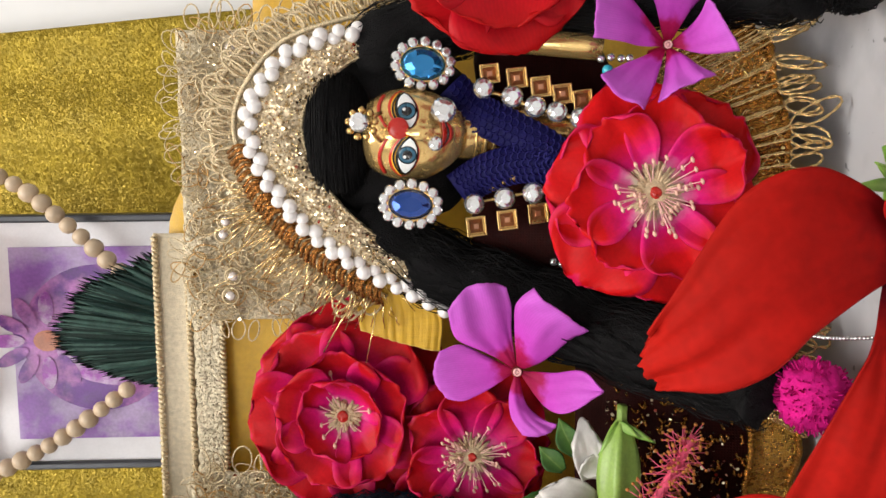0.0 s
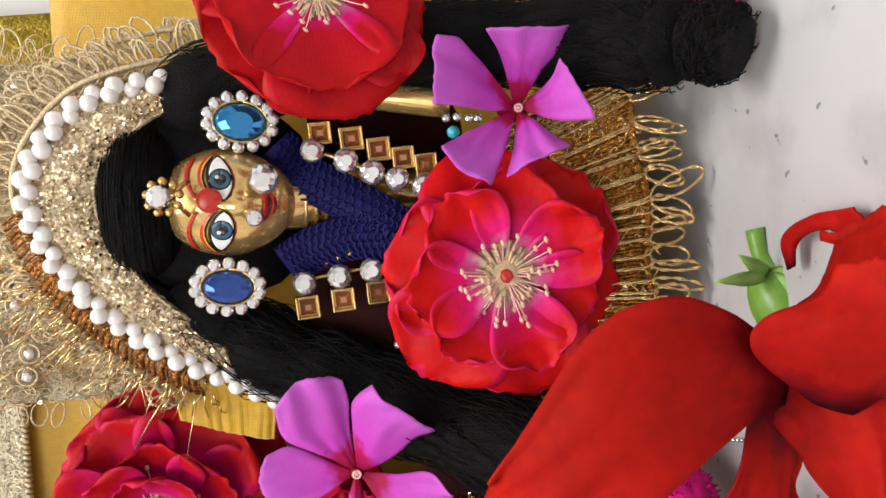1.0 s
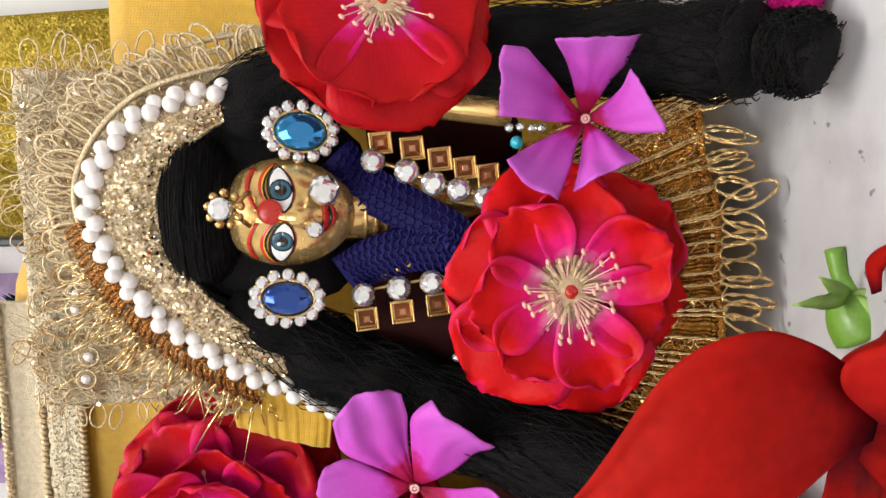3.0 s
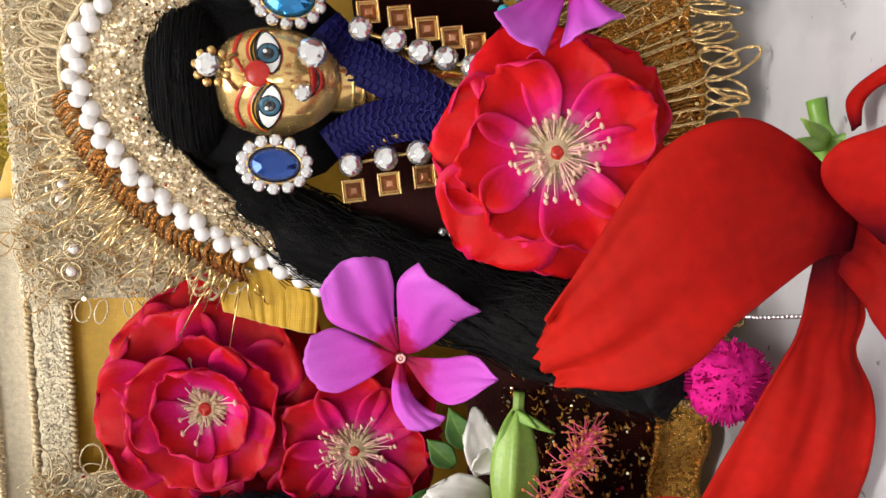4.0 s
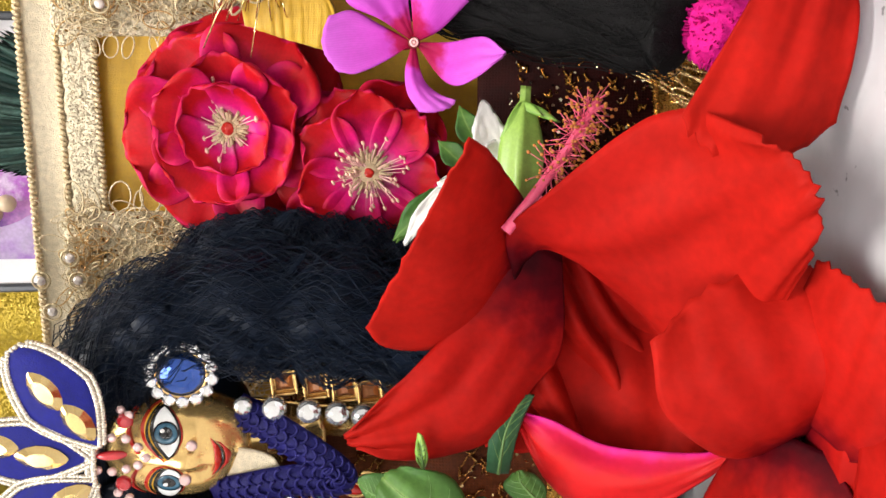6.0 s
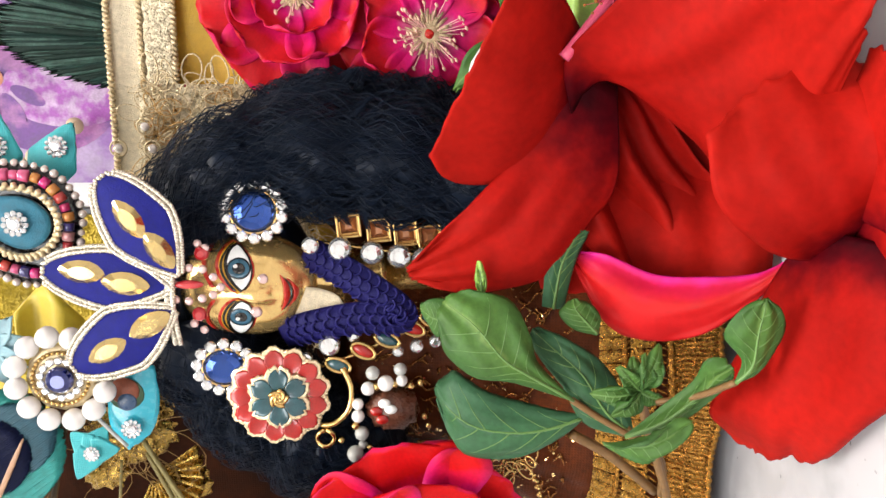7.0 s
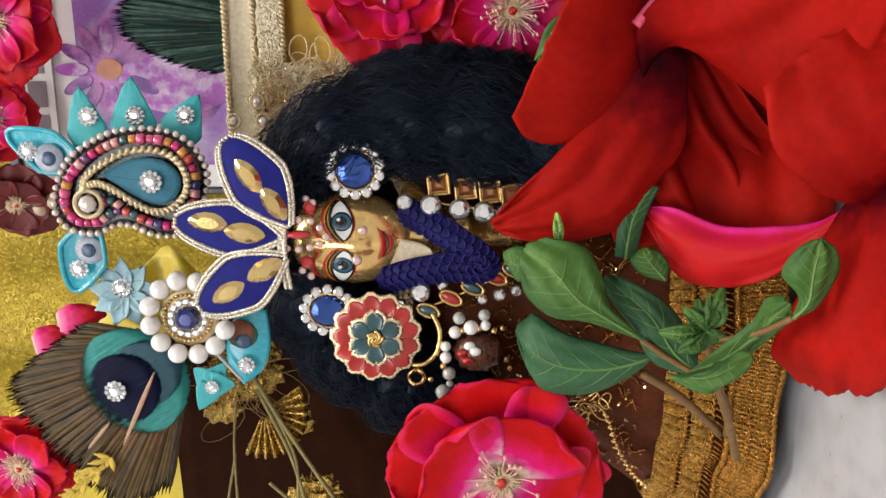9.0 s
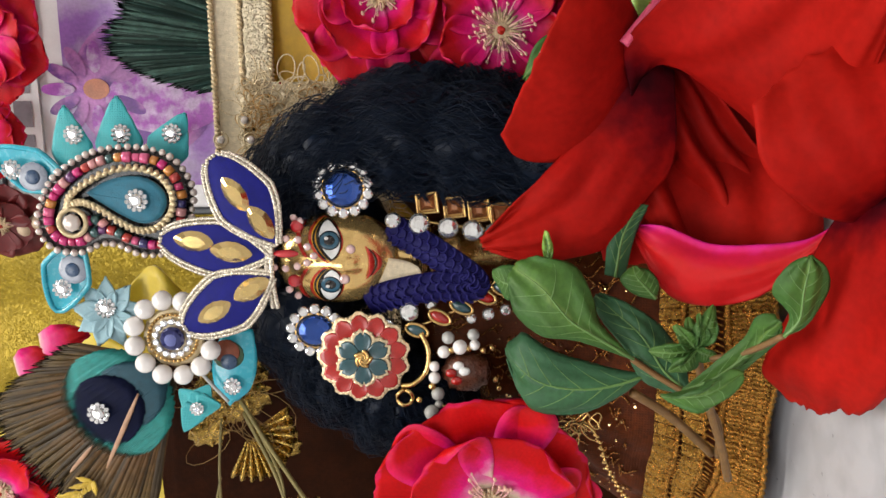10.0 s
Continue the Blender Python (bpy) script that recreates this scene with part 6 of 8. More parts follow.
h3 = blossom("hibiscus", "large bright red hibiscus facing outwards with dark throat", (-0.0954, 0.0900, 0.0024), [
    ([(-0.1025, 0.0930, 0.0043), (-0.0990, 0.0873, 0.0191), (-0.0898, 0.0857, 0.0304), (-0.0781, 0.0880, 0.0328)],
     [(-0.0883, 0.0815, 0.0030), (-0.0793, 0.0769, 0.0030), (-0.0702, 0.0802, 0.0030), (-0.0651, 0.0880, 0.0048)], M_HIB, dict(bulge=0.06, end=0.16, ruffle=0.05, frill=0.04, fold=0.025, pleats=4)),
    ([(-0.0935, 0.0930, 0.0030), (-0.0817, 0.0893, 0.0065), (-0.0708, 0.0850, 0.0082), (-0.0627, 0.0820, 0.0074)],
     [(-0.0956, 0.0754, 0.0030), (-0.0892, 0.0640, 0.0030), (-0.0801, 0.0597, 0.0030), (-0.0731, 0.0588, 0.0030)], M_HIB, dict(bulge=0.06, end=0.08, ruffle=0.05, frill=0.05, fold=0.025, pleats=4)),
    ([(-0.0895, 0.0864, 0.0030), (-0.0833, 0.0733, 0.0030), (-0.0784, 0.0636, 0.0030), (-0.0753, 0.0530, 0.0030)],
     [(-0.1008, 0.0879, 0.0030), (-0.1076, 0.0747, 0.0030), (-0.1091, 0.0603, 0.0030), (-0.1054, 0.0473, 0.0030)], M_HIB, dict(bulge=0.05, end=0.1, ruffle=0.05, fold=0.025)),
    ([(-0.0958, 0.0940, 0.0084), (-0.1106, 0.0999, 0.0128), (-0.1252, 0.1040, 0.0157), (-0.1389, 0.1064, 0.0194), (-0.1467, 0.1070, 0.0133)],
     [(-0.0959, 0.0787, 0.0030), (-0.1039, 0.0678, 0.0030), (-0.1160, 0.0654, 0.0030), (-0.1271, 0.0735, 0.0030), (-0.1394, 0.0860, 0.0030)], M_HIB, dict(bulge=0.05, end=0.04, ruffle=0.045, frill=0.05, freq=2.8, fold=0.012, pleats=3)),
    ([(-0.1032, 0.0990, 0.0085), (-0.1079, 0.1054, 0.0122), (-0.1102, 0.1118, 0.0205), (-0.1110, 0.1182, 0.0297), (-0.1076, 0.1246, 0.0392), (-0.1084, 0.1310, 0.0447)],
     [(-0.1052, 0.0990, 0.0081), (-0.1143, 0.1054, 0.0129), (-0.1228, 0.1118, 0.0209), (-0.1263, 0.1182, 0.0315), (-0.1238, 0.1246, 0.0392), (-0.1119, 0.1310, 0.0446)], M_HIB_PINK, dict(bulge=0.2, end=0.01, ruffle=0.03, frill=0.03)),
])

# ---------- bud, white flower, sprig ----------
th = thing("hibiscus_bud", "pale green ribbed flower bud beside white petals", "bud", V((-0.0596, 0.1340, 0.0455)))
bm = bmesh.new()
p0, p1 = V((-0.0355, 0.1380, 0.0441)), V((-0.0611, 0.1330, 0.0463))
ax = (p1 - p0).normalized()
sd = ax.cross(V(0, -1, 0)).normalized()
rows = []
for i in range(25):
    t = i / 24
    r = 0.0011 if t < 0.14 else 0.0011 + 0.0036 * math.sin(3.14159 * min(1.0, (t - 0.14) / 0.95)) ** 0.7
    rows.append([bm.verts.new(p0.lerp(p1, t) + (sd * math.cos(6.28319 * k / 30) + V(0, -1, 0) * math.sin(6.28319 * k / 30)) * r * (1.12 - 0.26 * abs(math.sin(2.5 * 6.28319 * k / 30)))) for k in range(30)])
for a, c in zip(rows, rows[1:]):
    for k in range(30):
        bm.faces.new((a[k], a[(k + 1) % 30], c[(k + 1) % 30], c[k]))
bm.faces.new(rows[-1])
bm.faces.new(rows[0][::-1])
part("bud_body", bm, material("bud_skin", (0.3, 0.48, 0.09), 0.4, vary=0.3, scale=180, bump=0.2), th)
for q in ((-0.0418, 0.1330, 0.0412), (-0.0431, 0.1330, 0.0375), (-0.0470, 0.1360, 0.0501)):
    bm = bmesh.new()
    petal(bm, (-0.0393, 0.1365, 0.0453), q, NEAR, 0.002, 0.35, 0.6, 0.1, 0.3, bend=0.1, nu=8, nv=5)
    part("sepal", bm, M_BUD, th)
bm = bmesh.new()
petal(bm, (-0.0586, 0.1330, 0.0482), (-0.0656, 0.1280, 0.0498), NEAR, 0.0045, 0.5, 0.7, 0.4, 0.3, bend=0.1, nu=8, nv=7)
petal(bm, (-0.0588, 0.1330, 0.0433), (-0.0611, 0.1280, 0.0421), NEAR, 0.003, 0.5, 0.7, 0.4, 0.3, bend=0.1, nu=8, nv=7)
part("petal_tip", bm, M_PISTIL, th, "pink petal tip")

th = thing("white_blossom", "wilted white blossom with small green leaves", "flower", V((-0.0543, 0.1420, 0.0570)))
for b, t, n, w, k in (((-0.0540, 0.1400, 0.0513), (-0.0387, 0.1390, 0.0533), (0.1, -1, 0), 0.0072, 1), ((-0.0589, 0.1390, 0.0497), (-0.0569, 0.1390, 0.0634), (0.8, -0.8, 0.1), 0.0075, 2), ((-0.0524, 0.1385, 0.0532), (-0.0473, 0.1375, 0.0502), (0, -1, -0.3), 0.0055, 3), ((-0.0571, 0.1410, 0.0609), (-0.0719, 0.1440, 0.0703), (0.2, -1, 0.4), 0.0034, 4)):
    bm = bmesh.new()
    petal(bm, b, t, n, w, 0.6, 0.5, 0.6, 0.3, bend=0.12, cup=0.35, ruffle=0.06, seed=k, nu=16, nv=12, thick=0.0005)
    part("white_petal", bm, M_WHITE, th)
for b, t, w in (((-0.0588, 0.1440, 0.0617), (-0.0714, 0.1470, 0.0726), 0.0062), ((-0.0491, 0.1420, 0.0542), (-0.0400, 0.1430, 0.0581), 0.006), ((-0.0535, 0.1440, 0.0566), (-0.0480, 0.1460, 0.0624), 0.0055), ((-0.0590, 0.1440, 0.0634), (-0.0719, 0.1470, 0.0719), 0.005)):
    bm = bmesh.new()
    petal(bm, b, t, (0.2, -1, 0.2), w, 0.5, 0.3, 0.2, 0.3, bend=0.08, cup=0.3, nu=14, nv=10)
    part("small_leaf", bm, M_LEAF, th)


def veins(le, fn, n=5):
    bm = bmesh.new()
    up = V(0, -0.00025, 0)
    tube(bm, [V(fn(i / 16, 0.5)) + up for i in range(17)], lambda q: 0.00042 * (1.1 - q), 5)
    for i in range(n):
        for s in (-1, 1):
            u0 = 0.1 + 0.72 * (i + (0.25 if s > 0 else 0)) / n
            tube(bm, [V(fn(min(0.98, u0 + 0.2 * (k / 12) ** 1.3), 0.5 + s * 0.44 * k / 12)) + up * 0.9 for k in range(13)], lambda q: 0.00017 * (1.2 - q), 4)
    part("leaf_vein", bm, M_VEIN, le, "pale raised vein")


def leaf_under(th):
    le = new("leaf")
    le.parent = th
    WM[le.name] = WM[th.name].copy()
    return le


def leaf(th, b, t, nrm, w, mat, bend=0.08, cup=0.2, seed=0, wend=0.68, rnd=0.36):
    """A small leaf from b to t."""
    le = leaf_under(th)
    bm = bmesh.new()
    fn = petal(bm, b, t, nrm, w, 0.55, 0.16, wend, rnd, bend=bend, curl=-0.06, cup=cup, ruffle=0.1, freq=2.6, core=0.5, saw=0.05, wrinkle=0.008, seed=seed, nu=33, nv=20, thick=0.0004)
    part("blade", bm, mat, le)
    veins(le, fn)
    return le


def broad_leaf(th, left, right, mat, bulge, end, seed, roll=0.0, ruffle=0.04):
    """A broad leaf between two edges, creased along its midrib."""
    le = leaf_under(th)
    bm = bmesh.new()
    fn = lobe(bm, left, right, bulge=bulge, end=end, ruffle=ruffle, freq=3.2, frill=0.015, roll=roll, saw=0.035, seed=seed, nu=36, nv=24)
    part("blade", bm, mat, le)
    veins(le, fn)
    return le


sprig = thing("basil_sprig", "green holy basil sprig with broad veined leaves", "sprig", V((-0.1443, 0.1100, 0.0299)))
broad_leaf(sprig, [(-0.1378, 0.1120, 0.0485), (-0.1291, 0.1112, 0.0567), (-0.1228, 0.1120, 0.0586), (-0.1155, 0.1142, 0.0628), (-0.1138, 0.1180, 0.0712)],
           [(-0.1381, 0.1120, 0.0485), (-0.1332, 0.1112, 0.0617), (-0.1324, 0.1120, 0.0705), (-0.1276, 0.1142, 0.0766), (-0.1227, 0.1180, 0.0779)], M_LEAF, 0.08, 0.1, 1, 0.03)
broad_leaf(sprig, [(-0.1428, 0.1150, 0.0456), (-0.1414, 0.1154, 0.0542), (-0.1382, 0.1170, 0.0658), (-0.1342, 0.1199, 0.0741), (-0.1369, 0.1240, 0.0768)],
           [(-0.1442, 0.1150, 0.0456), (-0.1491, 0.1152, 0.0513), (-0.1539, 0.1162, 0.0603), (-0.1544, 0.1180, 0.0708), (-0.1499, 0.1206, 0.0749), (-0.1418, 0.1240, 0.0782)], M_LEAF2, 0.1, 0.03, 2, 0.05)
broad_leaf(sprig, [(-0.1465, 0.1130, 0.0341), (-0.1386, 0.1141, 0.0361), (-0.1309, 0.1160, 0.0412), (-0.1261, 0.1186, 0.0487), (-0.1242, 0.1220, 0.0546)],
           [(-0.1479, 0.1130, 0.0340), (-0.1446, 0.1141, 0.0451), (-0.1362, 0.1160, 0.0502), (-0.1301, 0.1186, 0.0552), (-0.1262, 0.1220, 0.0566)], M_LEAF2, 0.08, 0.03, 3, 0.03)
broad_leaf(sprig, [(-0.1253, 0.0890, 0.0229), (-0.1203, 0.0880, 0.0224), (-0.1154, 0.0870, 0.0263), (-0.1102, 0.0860, 0.0244), (-0.1079, 0.0850, 0.0212)],
           [(-0.1255, 0.0890, 0.0225), (-0.1227, 0.0880, 0.0185), (-0.1156, 0.0870, 0.0151), (-0.1104, 0.0860, 0.0162), (-0.1077, 0.0850, 0.0196)], M_LEAF, 0.1, 0.03, 5, 0.04)
broad_leaf(sprig, [(-0.1428, 0.1040, 0.0390), (-0.1364, 0.1007, 0.0342), (-0.1285, 0.0975, 0.0280), (-0.1230, 0.0943, 0.0267), (-0.1218, 0.0910, 0.0241)],
           [(-0.1435, 0.1040, 0.0389), (-0.1397, 0.1007, 0.0303), (-0.1332, 0.0975, 0.0246), (-0.1282, 0.0943, 0.0216), (-0.1242, 0.0910, 0.0224)], M_LEAF, 0.16, 0.04, 6, 0.04)
broad_leaf(sprig, [(-0.1247, 0.1170, 0.0425), (-0.1232, 0.1177, 0.0477), (-0.1199, 0.1183, 0.0509), (-0.1175, 0.1190, 0.0489)],
           [(-0.1238, 0.1170, 0.0423), (-0.1206, 0.1177, 0.0417), (-0.1178, 0.1183, 0.0438), (-0.1168, 0.1190, 0.0465)], M_LEAF, 0.1, 0.05, 7, 0.03)
broad_leaf(sprig, [(-0.1206, 0.1270, 0.0531), (-0.1110, 0.1270, 0.0524), (-0.1045, 0.1270, 0.0491), (-0.1026, 0.1270, 0.0455)],
           [(-0.1214, 0.1270, 0.0480), (-0.1118, 0.1270, 0.0461), (-0.1057, 0.1270, 0.0439), (-0.1031, 0.1270, 0.0427)], M_LEAF2, 0.12, 0.03, 4, 0.02)
broad_leaf(sprig, [(-0.1169, 0.1200, 0.0742), (-0.1166, 0.1210, 0.0787), (-0.1180, 0.1220, 0.0818)],
           [(-0.1239, 0.1200, 0.0759), (-0.1254, 0.1210, 0.0784), (-0.1203, 0.1220, 0.0815)], M_LEAF, 0.08, 0.05, 9, 0.02)
leaf(sprig, (-0.1425, 0.1000, 0.0447), (-0.1347, 0.0900, 0.0300), (-0.5, -1, 0.1), 0.0085, M_LEAF, 0.12, 0.5, 8)
leaf(sprig, (-0.1163, 0.1210, 0.0681), (-0.1081, 0.1210, 0.0689), (0.2, -1, 0.1), 0.0025, M_BUD, 0.08, 0.3, 10)
for k, (q, w) in enumerate((((-0.1343, 0.1060, 0.0463), 0.005), ((-0.1274, 0.1040, 0.0412), 0.0042), ((-0.1230, 0.1050, 0.0322), 0.0045), ((-0.1247, 0.1040, 0.0356), 0.0035), ((-0.1381, 0.1030, 0.0422), 0.0048), ((-0.1347, 0.1030, 0.0314), 0.004), ((-0.1260, 0.1060, 0.0378), 0.004))):
    leaf(sprig, (-0.1334, 0.1055, 0.0357), q, (0.2 * math.sin(k), -1, 0.3 * math.cos(k)), w, M_LEAF, 0.15, 0.6, 20 + k)
for pts, r in (([(-0.1385, 0.1135, 0.0485), (-0.1432, 0.1130, 0.0415), (-0.1480, 0.1120, 0.0332)], 0.0008), ([(-0.1339, 0.1070, 0.0352), (-0.1447, 0.1110, 0.0316), (-0.1646, 0.1220, 0.0227), (-0.1773, 0.1280, 0.0180)], 0.0011), ([(-0.1484, 0.1170, 0.0473), (-0.1562, 0.1210, 0.0366), (-0.1698, 0.1280, 0.0228)], 0.0012), ([(-0.1360, 0.1050, 0.0340), (-0.1315, 0.0970, 0.0273), (-0.1253, 0.0890, 0.0227)], 0.0007), ([(-0.1454, 0.1130, 0.0358), (-0.1574, 0.1200, 0.0246), (-0.1702, 0.1270, 0.0215)], 0.0009)):
    bm = bmesh.new()
    tube(bm, spline(pts, 16), r, 8)
    part("stem", bm, M_STEM, sprig, "brown stem")


# ---------- ties and chain ----------
def pompom(label, p, r, seed, stretch=1.0):
    rng = random.Random(seed)
    bm = bmesh.new()
    p = V(p)
    ball(bm, p, (r * 0.93, r * 0.93, r * 0.93 * stretch), 40, 28)
    for v in bm.verts:
        v.co += (v.co - p) * (0.16 * noise.noise(v.co * 350) + 0.1 * noise.noise(v.co * 1100))
    for k in range(900):
        d = V(rng.gauss(0, 1), rng.gauss(0, 1), rng.gauss(0, 1)).normalized()
        e = V(d.x, d.y, d.z * stretch)
        tube(bm, [p + e * r * 0.6, p + e * r * rng.uniform(0.88, 1.02) + V(rng.gauss(0, 1), rng.gauss(0, 1), rng.gauss(0, 1)) * r * 0.06], 0.00022, 3, 0, False)
    return solo("wool_tie", bm, M_MAGENTA, label, "hair tie", base=p)


pompom("fluffy magenta wool tie at the end of a black braid", (-0.0249, 0.1080, 0.0143), 0.0074, 1)
pompom("small magenta wool tie round a black braid", (0.0670, 0.1180, 0.0049), 0.0052, 2)
th = thing("silver_chain", "thin silver bead chain lying above the marble", "chain", V((-0.0137, 0.1090, 0.0102)))
bm = bmesh.new()
line = spline([(-0.0123, 0.1180, 0.0158), (-0.0141, 0.1140, 0.0130), (-0.0141, 0.1100, 0.0091), (-0.0127, 0.1040, 0.0036)], 34)
for q in line:
    ball(bm, q, 0.00048, 8, 6)
tube(bm, line, 0.0002, 5)
part("chain_links", bm, M_SILVER, th, kind="stuff")


# ---------- crown of the larger statuette ----------
def cluster(parent, p, r, name="stone"):
    """A round stone in a rim of tiny clear stones."""
    share(name, STONE, parent, put(p, r * 0.62))
    bm = bmesh.new()
    for k in range(11):
        a = 6.28319 * k / 11
        ball(bm, V(p) + V(r * 0.8 * math.cos(a), 0.0001, r * 0.8 * math.sin(a)), (r * 0.24, r * 0.2, r * 0.24), 6, 4)
    part("stone_rim", bm, M_STONE, parent, flat=True)


crown = thing("crown_ornament", "three royal blue velvet crown petals with amber stones", "crown", V((-0.1169, 0.1370, 0.1397)))
for b, t, w, stones, rot in (((-0.1136, 0.1345, 0.1379), (-0.0905, 0.1340, 0.1532), 0.0148, ((-0.1001, 0.1332, 0.1477), (-0.1073, 0.1334, 0.1417)), 35), ((-0.1167, 0.1345, 0.1399), (-0.1121, 0.1350, 0.1683), 0.0132, ((-0.1125, 0.1338, 0.1592), (-0.1153, 0.1332, 0.1497)), 82), ((-0.1218, 0.1345, 0.1394), (-0.1359, 0.1340, 0.1631), 0.0145, ((-0.1314, 0.1333, 0.1549), (-0.1254, 0.1332, 0.1450)), 120)):
    cp = new("crown_petal")
    cp.parent = crown
    WM[cp.name] = WM[crown.name].copy()
    bm = bmesh.new()
    fn = petal(bm, b, t, NEAR, w, 0.5, 0.02, 0.04, 0.0, point=0.28, bend=0.02, cup=-0.12, nu=30, nv=14, thick=0.0014)
    part("velvet", bm, M_VELVET, cp, "royal blue velvet")
    bm = bmesh.new()
    mid = V(fn(0.5, 0.5))
    for ring, rad in ((0.0002, 0.00062), (0.0013, 0.00058)):
        for side in (0.0, 1.0):
            n = 52
            for i in range(n + 1):
                q = V(fn(i / n, side))
                out = (q - V(fn(i / n, 0.5)))
                out = out.normalized() if out.length > 1e-6 else (q - mid).normalized()
                ball(bm, q + out * ring + V(0, -0.0007, 0), rad, 6, 4)
    part("beaded_border", bm, M_SILVROPE, cp, "silver gold bead border", kind="stuff")
    for s in stones:
        share("amber_stone", MARQ, cp, put(s, (0.0056, 0.0056, 0.0045), 0, 0, rot))
bm = bmesh.new()
for i in range(60):
    t = i / 59
    q = V((-0.1066, 0.1355, 0.1383)).lerp(V((-0.1308, 0.1355, 0.1386)), t) + V(0, -0.0015 * math.sin(3.14 * t), 0.001 * math.sin(3.14 * t))
    ball(bm, q, 0.0007, 6, 4)
    ball(bm, q + V(0, 0.0002, 0.0013), 0.0007, 6, 4)
part("beaded_base", bm, M_SILVROPE, crown, "silver gold bead band", kind="stuff")


def beads_along(parent, name, me, path, pitch, size, tangent=False, jit=0.0, seed=1):
    rng = random.Random(seed)
    line = spline(path, 400)
    last = None
    for i, q in enumerate(line):
        if last is None or (q - last).length >= pitch:
            last = q
            way = line[min(i + 1, 400)] - line[max(i - 1, 0)]
            a = math.degrees(math.atan2(way.z, way.x)) if tangent else 0
            s = size if isinstance(size, tuple) else (size,) * 3
            f = 1 + rng.uniform(-jit, jit)
            share(name, me, parent, put(q + V(0, rng.uniform(-0.0002, 0.0002), 0), tuple(f * v for v in s), 0, 0, a))


pais = thing("paisley_brooch", "teal felt paisley ornament edged with multicoloured glass beads", "ornament", V((-0.1043, 0.1490, 0.1844)))
oc = [(-0.1083, 0.1475, 0.1640), (-0.1010, 0.1475, 0.1629), (-0.0950, 0.1475, 0.1653), (-0.0904, 0.1475, 0.1705), (-0.0887, 0.1475, 0.1784), (-0.0893, 0.1475, 0.1872), (-0.0922, 0.1475, 0.1947), (-0.0970, 0.1475, 0.2014), (-0.1038, 0.1475, 0.2054), (-0.1112, 0.1475, 0.2068), (-0.1166, 0.1475, 0.2032), (-0.1180, 0.1475, 0.1959), (-0.1157, 0.1475, 0.1899), (-0.1158, 0.1475, 0.1850), (-0.1185, 0.1475, 0.1787), (-0.1185, 0.1475, 0.1718), (-0.1148, 0.1475, 0.1656), (-0.1083, 0.1475, 0.1640)]
line = spline(oc, 120)
mid = V((-0.1037, 0.1475, 0.1846))
bm = bmesh.new()
sheet(bm, lambda u, v: mid.lerp(line[min(int(u * 120), 120)], v * 0.985) + V(0, 0.0008, 0), 120, 6, 0.0018)
part("backing", bm, M_BLACK, pais)
drop = spline([(-0.1010, 0.1460, 0.1916), (-0.0981, 0.1460, 0.1867), (-0.0966, 0.1460, 0.1809), (-0.0971, 0.1460, 0.1751), (-0.1005, 0.1460, 0.1707), (-0.1048, 0.1460, 0.1701), (-0.1086, 0.1460, 0.1730), (-0.1094, 0.1460, 0.1773), (-0.1072, 0.1460, 0.1823), (-0.1044, 0.1460, 0.1868), (-0.1010, 0.1460, 0.1916)], 100)
dm = V((-0.1030, 0.1455, 0.1789))
bm = bmesh.new()
sheet(bm, lambda u, v: dm.lerp(drop[min(int(u * 100), 100)], v), 100, 6, 0.0012)
part("felt_drop", bm, M_TEALFELT, pais, "petrol blue felt drop")
bm = bmesh.new()
rope = spline([(-0.1055, 0.1452, 0.1972), (-0.1017, 0.1452, 0.1959), (-0.0981, 0.1452, 0.1911), (-0.0949, 0.1452, 0.1844), (-0.0942, 0.1452, 0.1772), (-0.0964, 0.1452, 0.1711), (-0.1015, 0.1452, 0.1680), (-0.1067, 0.1452, 0.1687), (-0.1107, 0.1452, 0.1729), (-0.1113, 0.1452, 0.1780), (-0.1089, 0.1452, 0.1831), (-0.1054, 0.1452, 0.1882), (-0.1035, 0.1452, 0.1925), (-0.1039, 0.1452, 0.1961)], 260)
for k, q in enumerate(rope):
    a = k * 1.1
    ball(bm, q + V(0.0005 * math.cos(a), -0.0004 + 0.0004 * math.sin(a), 0.0005 * math.sin(a)), 0.00072, 6, 4)
c0 = V((-0.1091, 0.1452, 0.1959))
for k in range(34):
    a = 6.28319 * k / 34
    ball(bm, c0 + V(0.0037 * math.cos(a), -0.0003, 0.0037 * math.sin(a)), 0.0008, 6, 4)
part("gold_rope", bm, M_ROPE, pais, "champagne gold twisted rope", kind="stuff")
share("clear_stone", CLEARBEAD, pais, put(c0 + V(0, -0.0008, 0), (0.0026, 0.0026, 0.0016)))
cluster(pais, (-0.1030, 0.1442, 0.1777), 0.0032)
beads_along(pais, "glass_bead", BARREL, [(-0.1088, 0.1460, 0.1666), (-0.1024, 0.1460, 0.1658), (-0.0969, 0.1460, 0.1674), (-0.0927, 0.1460, 0.1718), (-0.0914, 0.1460, 0.1780), (-0.0918, 0.1460, 0.1852), (-0.0944, 0.1460, 0.1919), (-0.0984, 0.1460, 0.1978), (-0.1037, 0.1460, 0.2018), (-0.1101, 0.1460, 0.2028), (-0.1141, 0.1460, 0.1997), (-0.1143, 0.1460, 0.1940), (-0.1115, 0.1460, 0.1895), (-0.1117, 0.1460, 0.1853), (-0.1137, 0.1460, 0.1814), (-0.1154, 0.1460, 0.1762), (-0.1156, 0.1460, 0.1722)], 0.0023, (0.0013, 0.00135, 0.00135), True, 0.12)
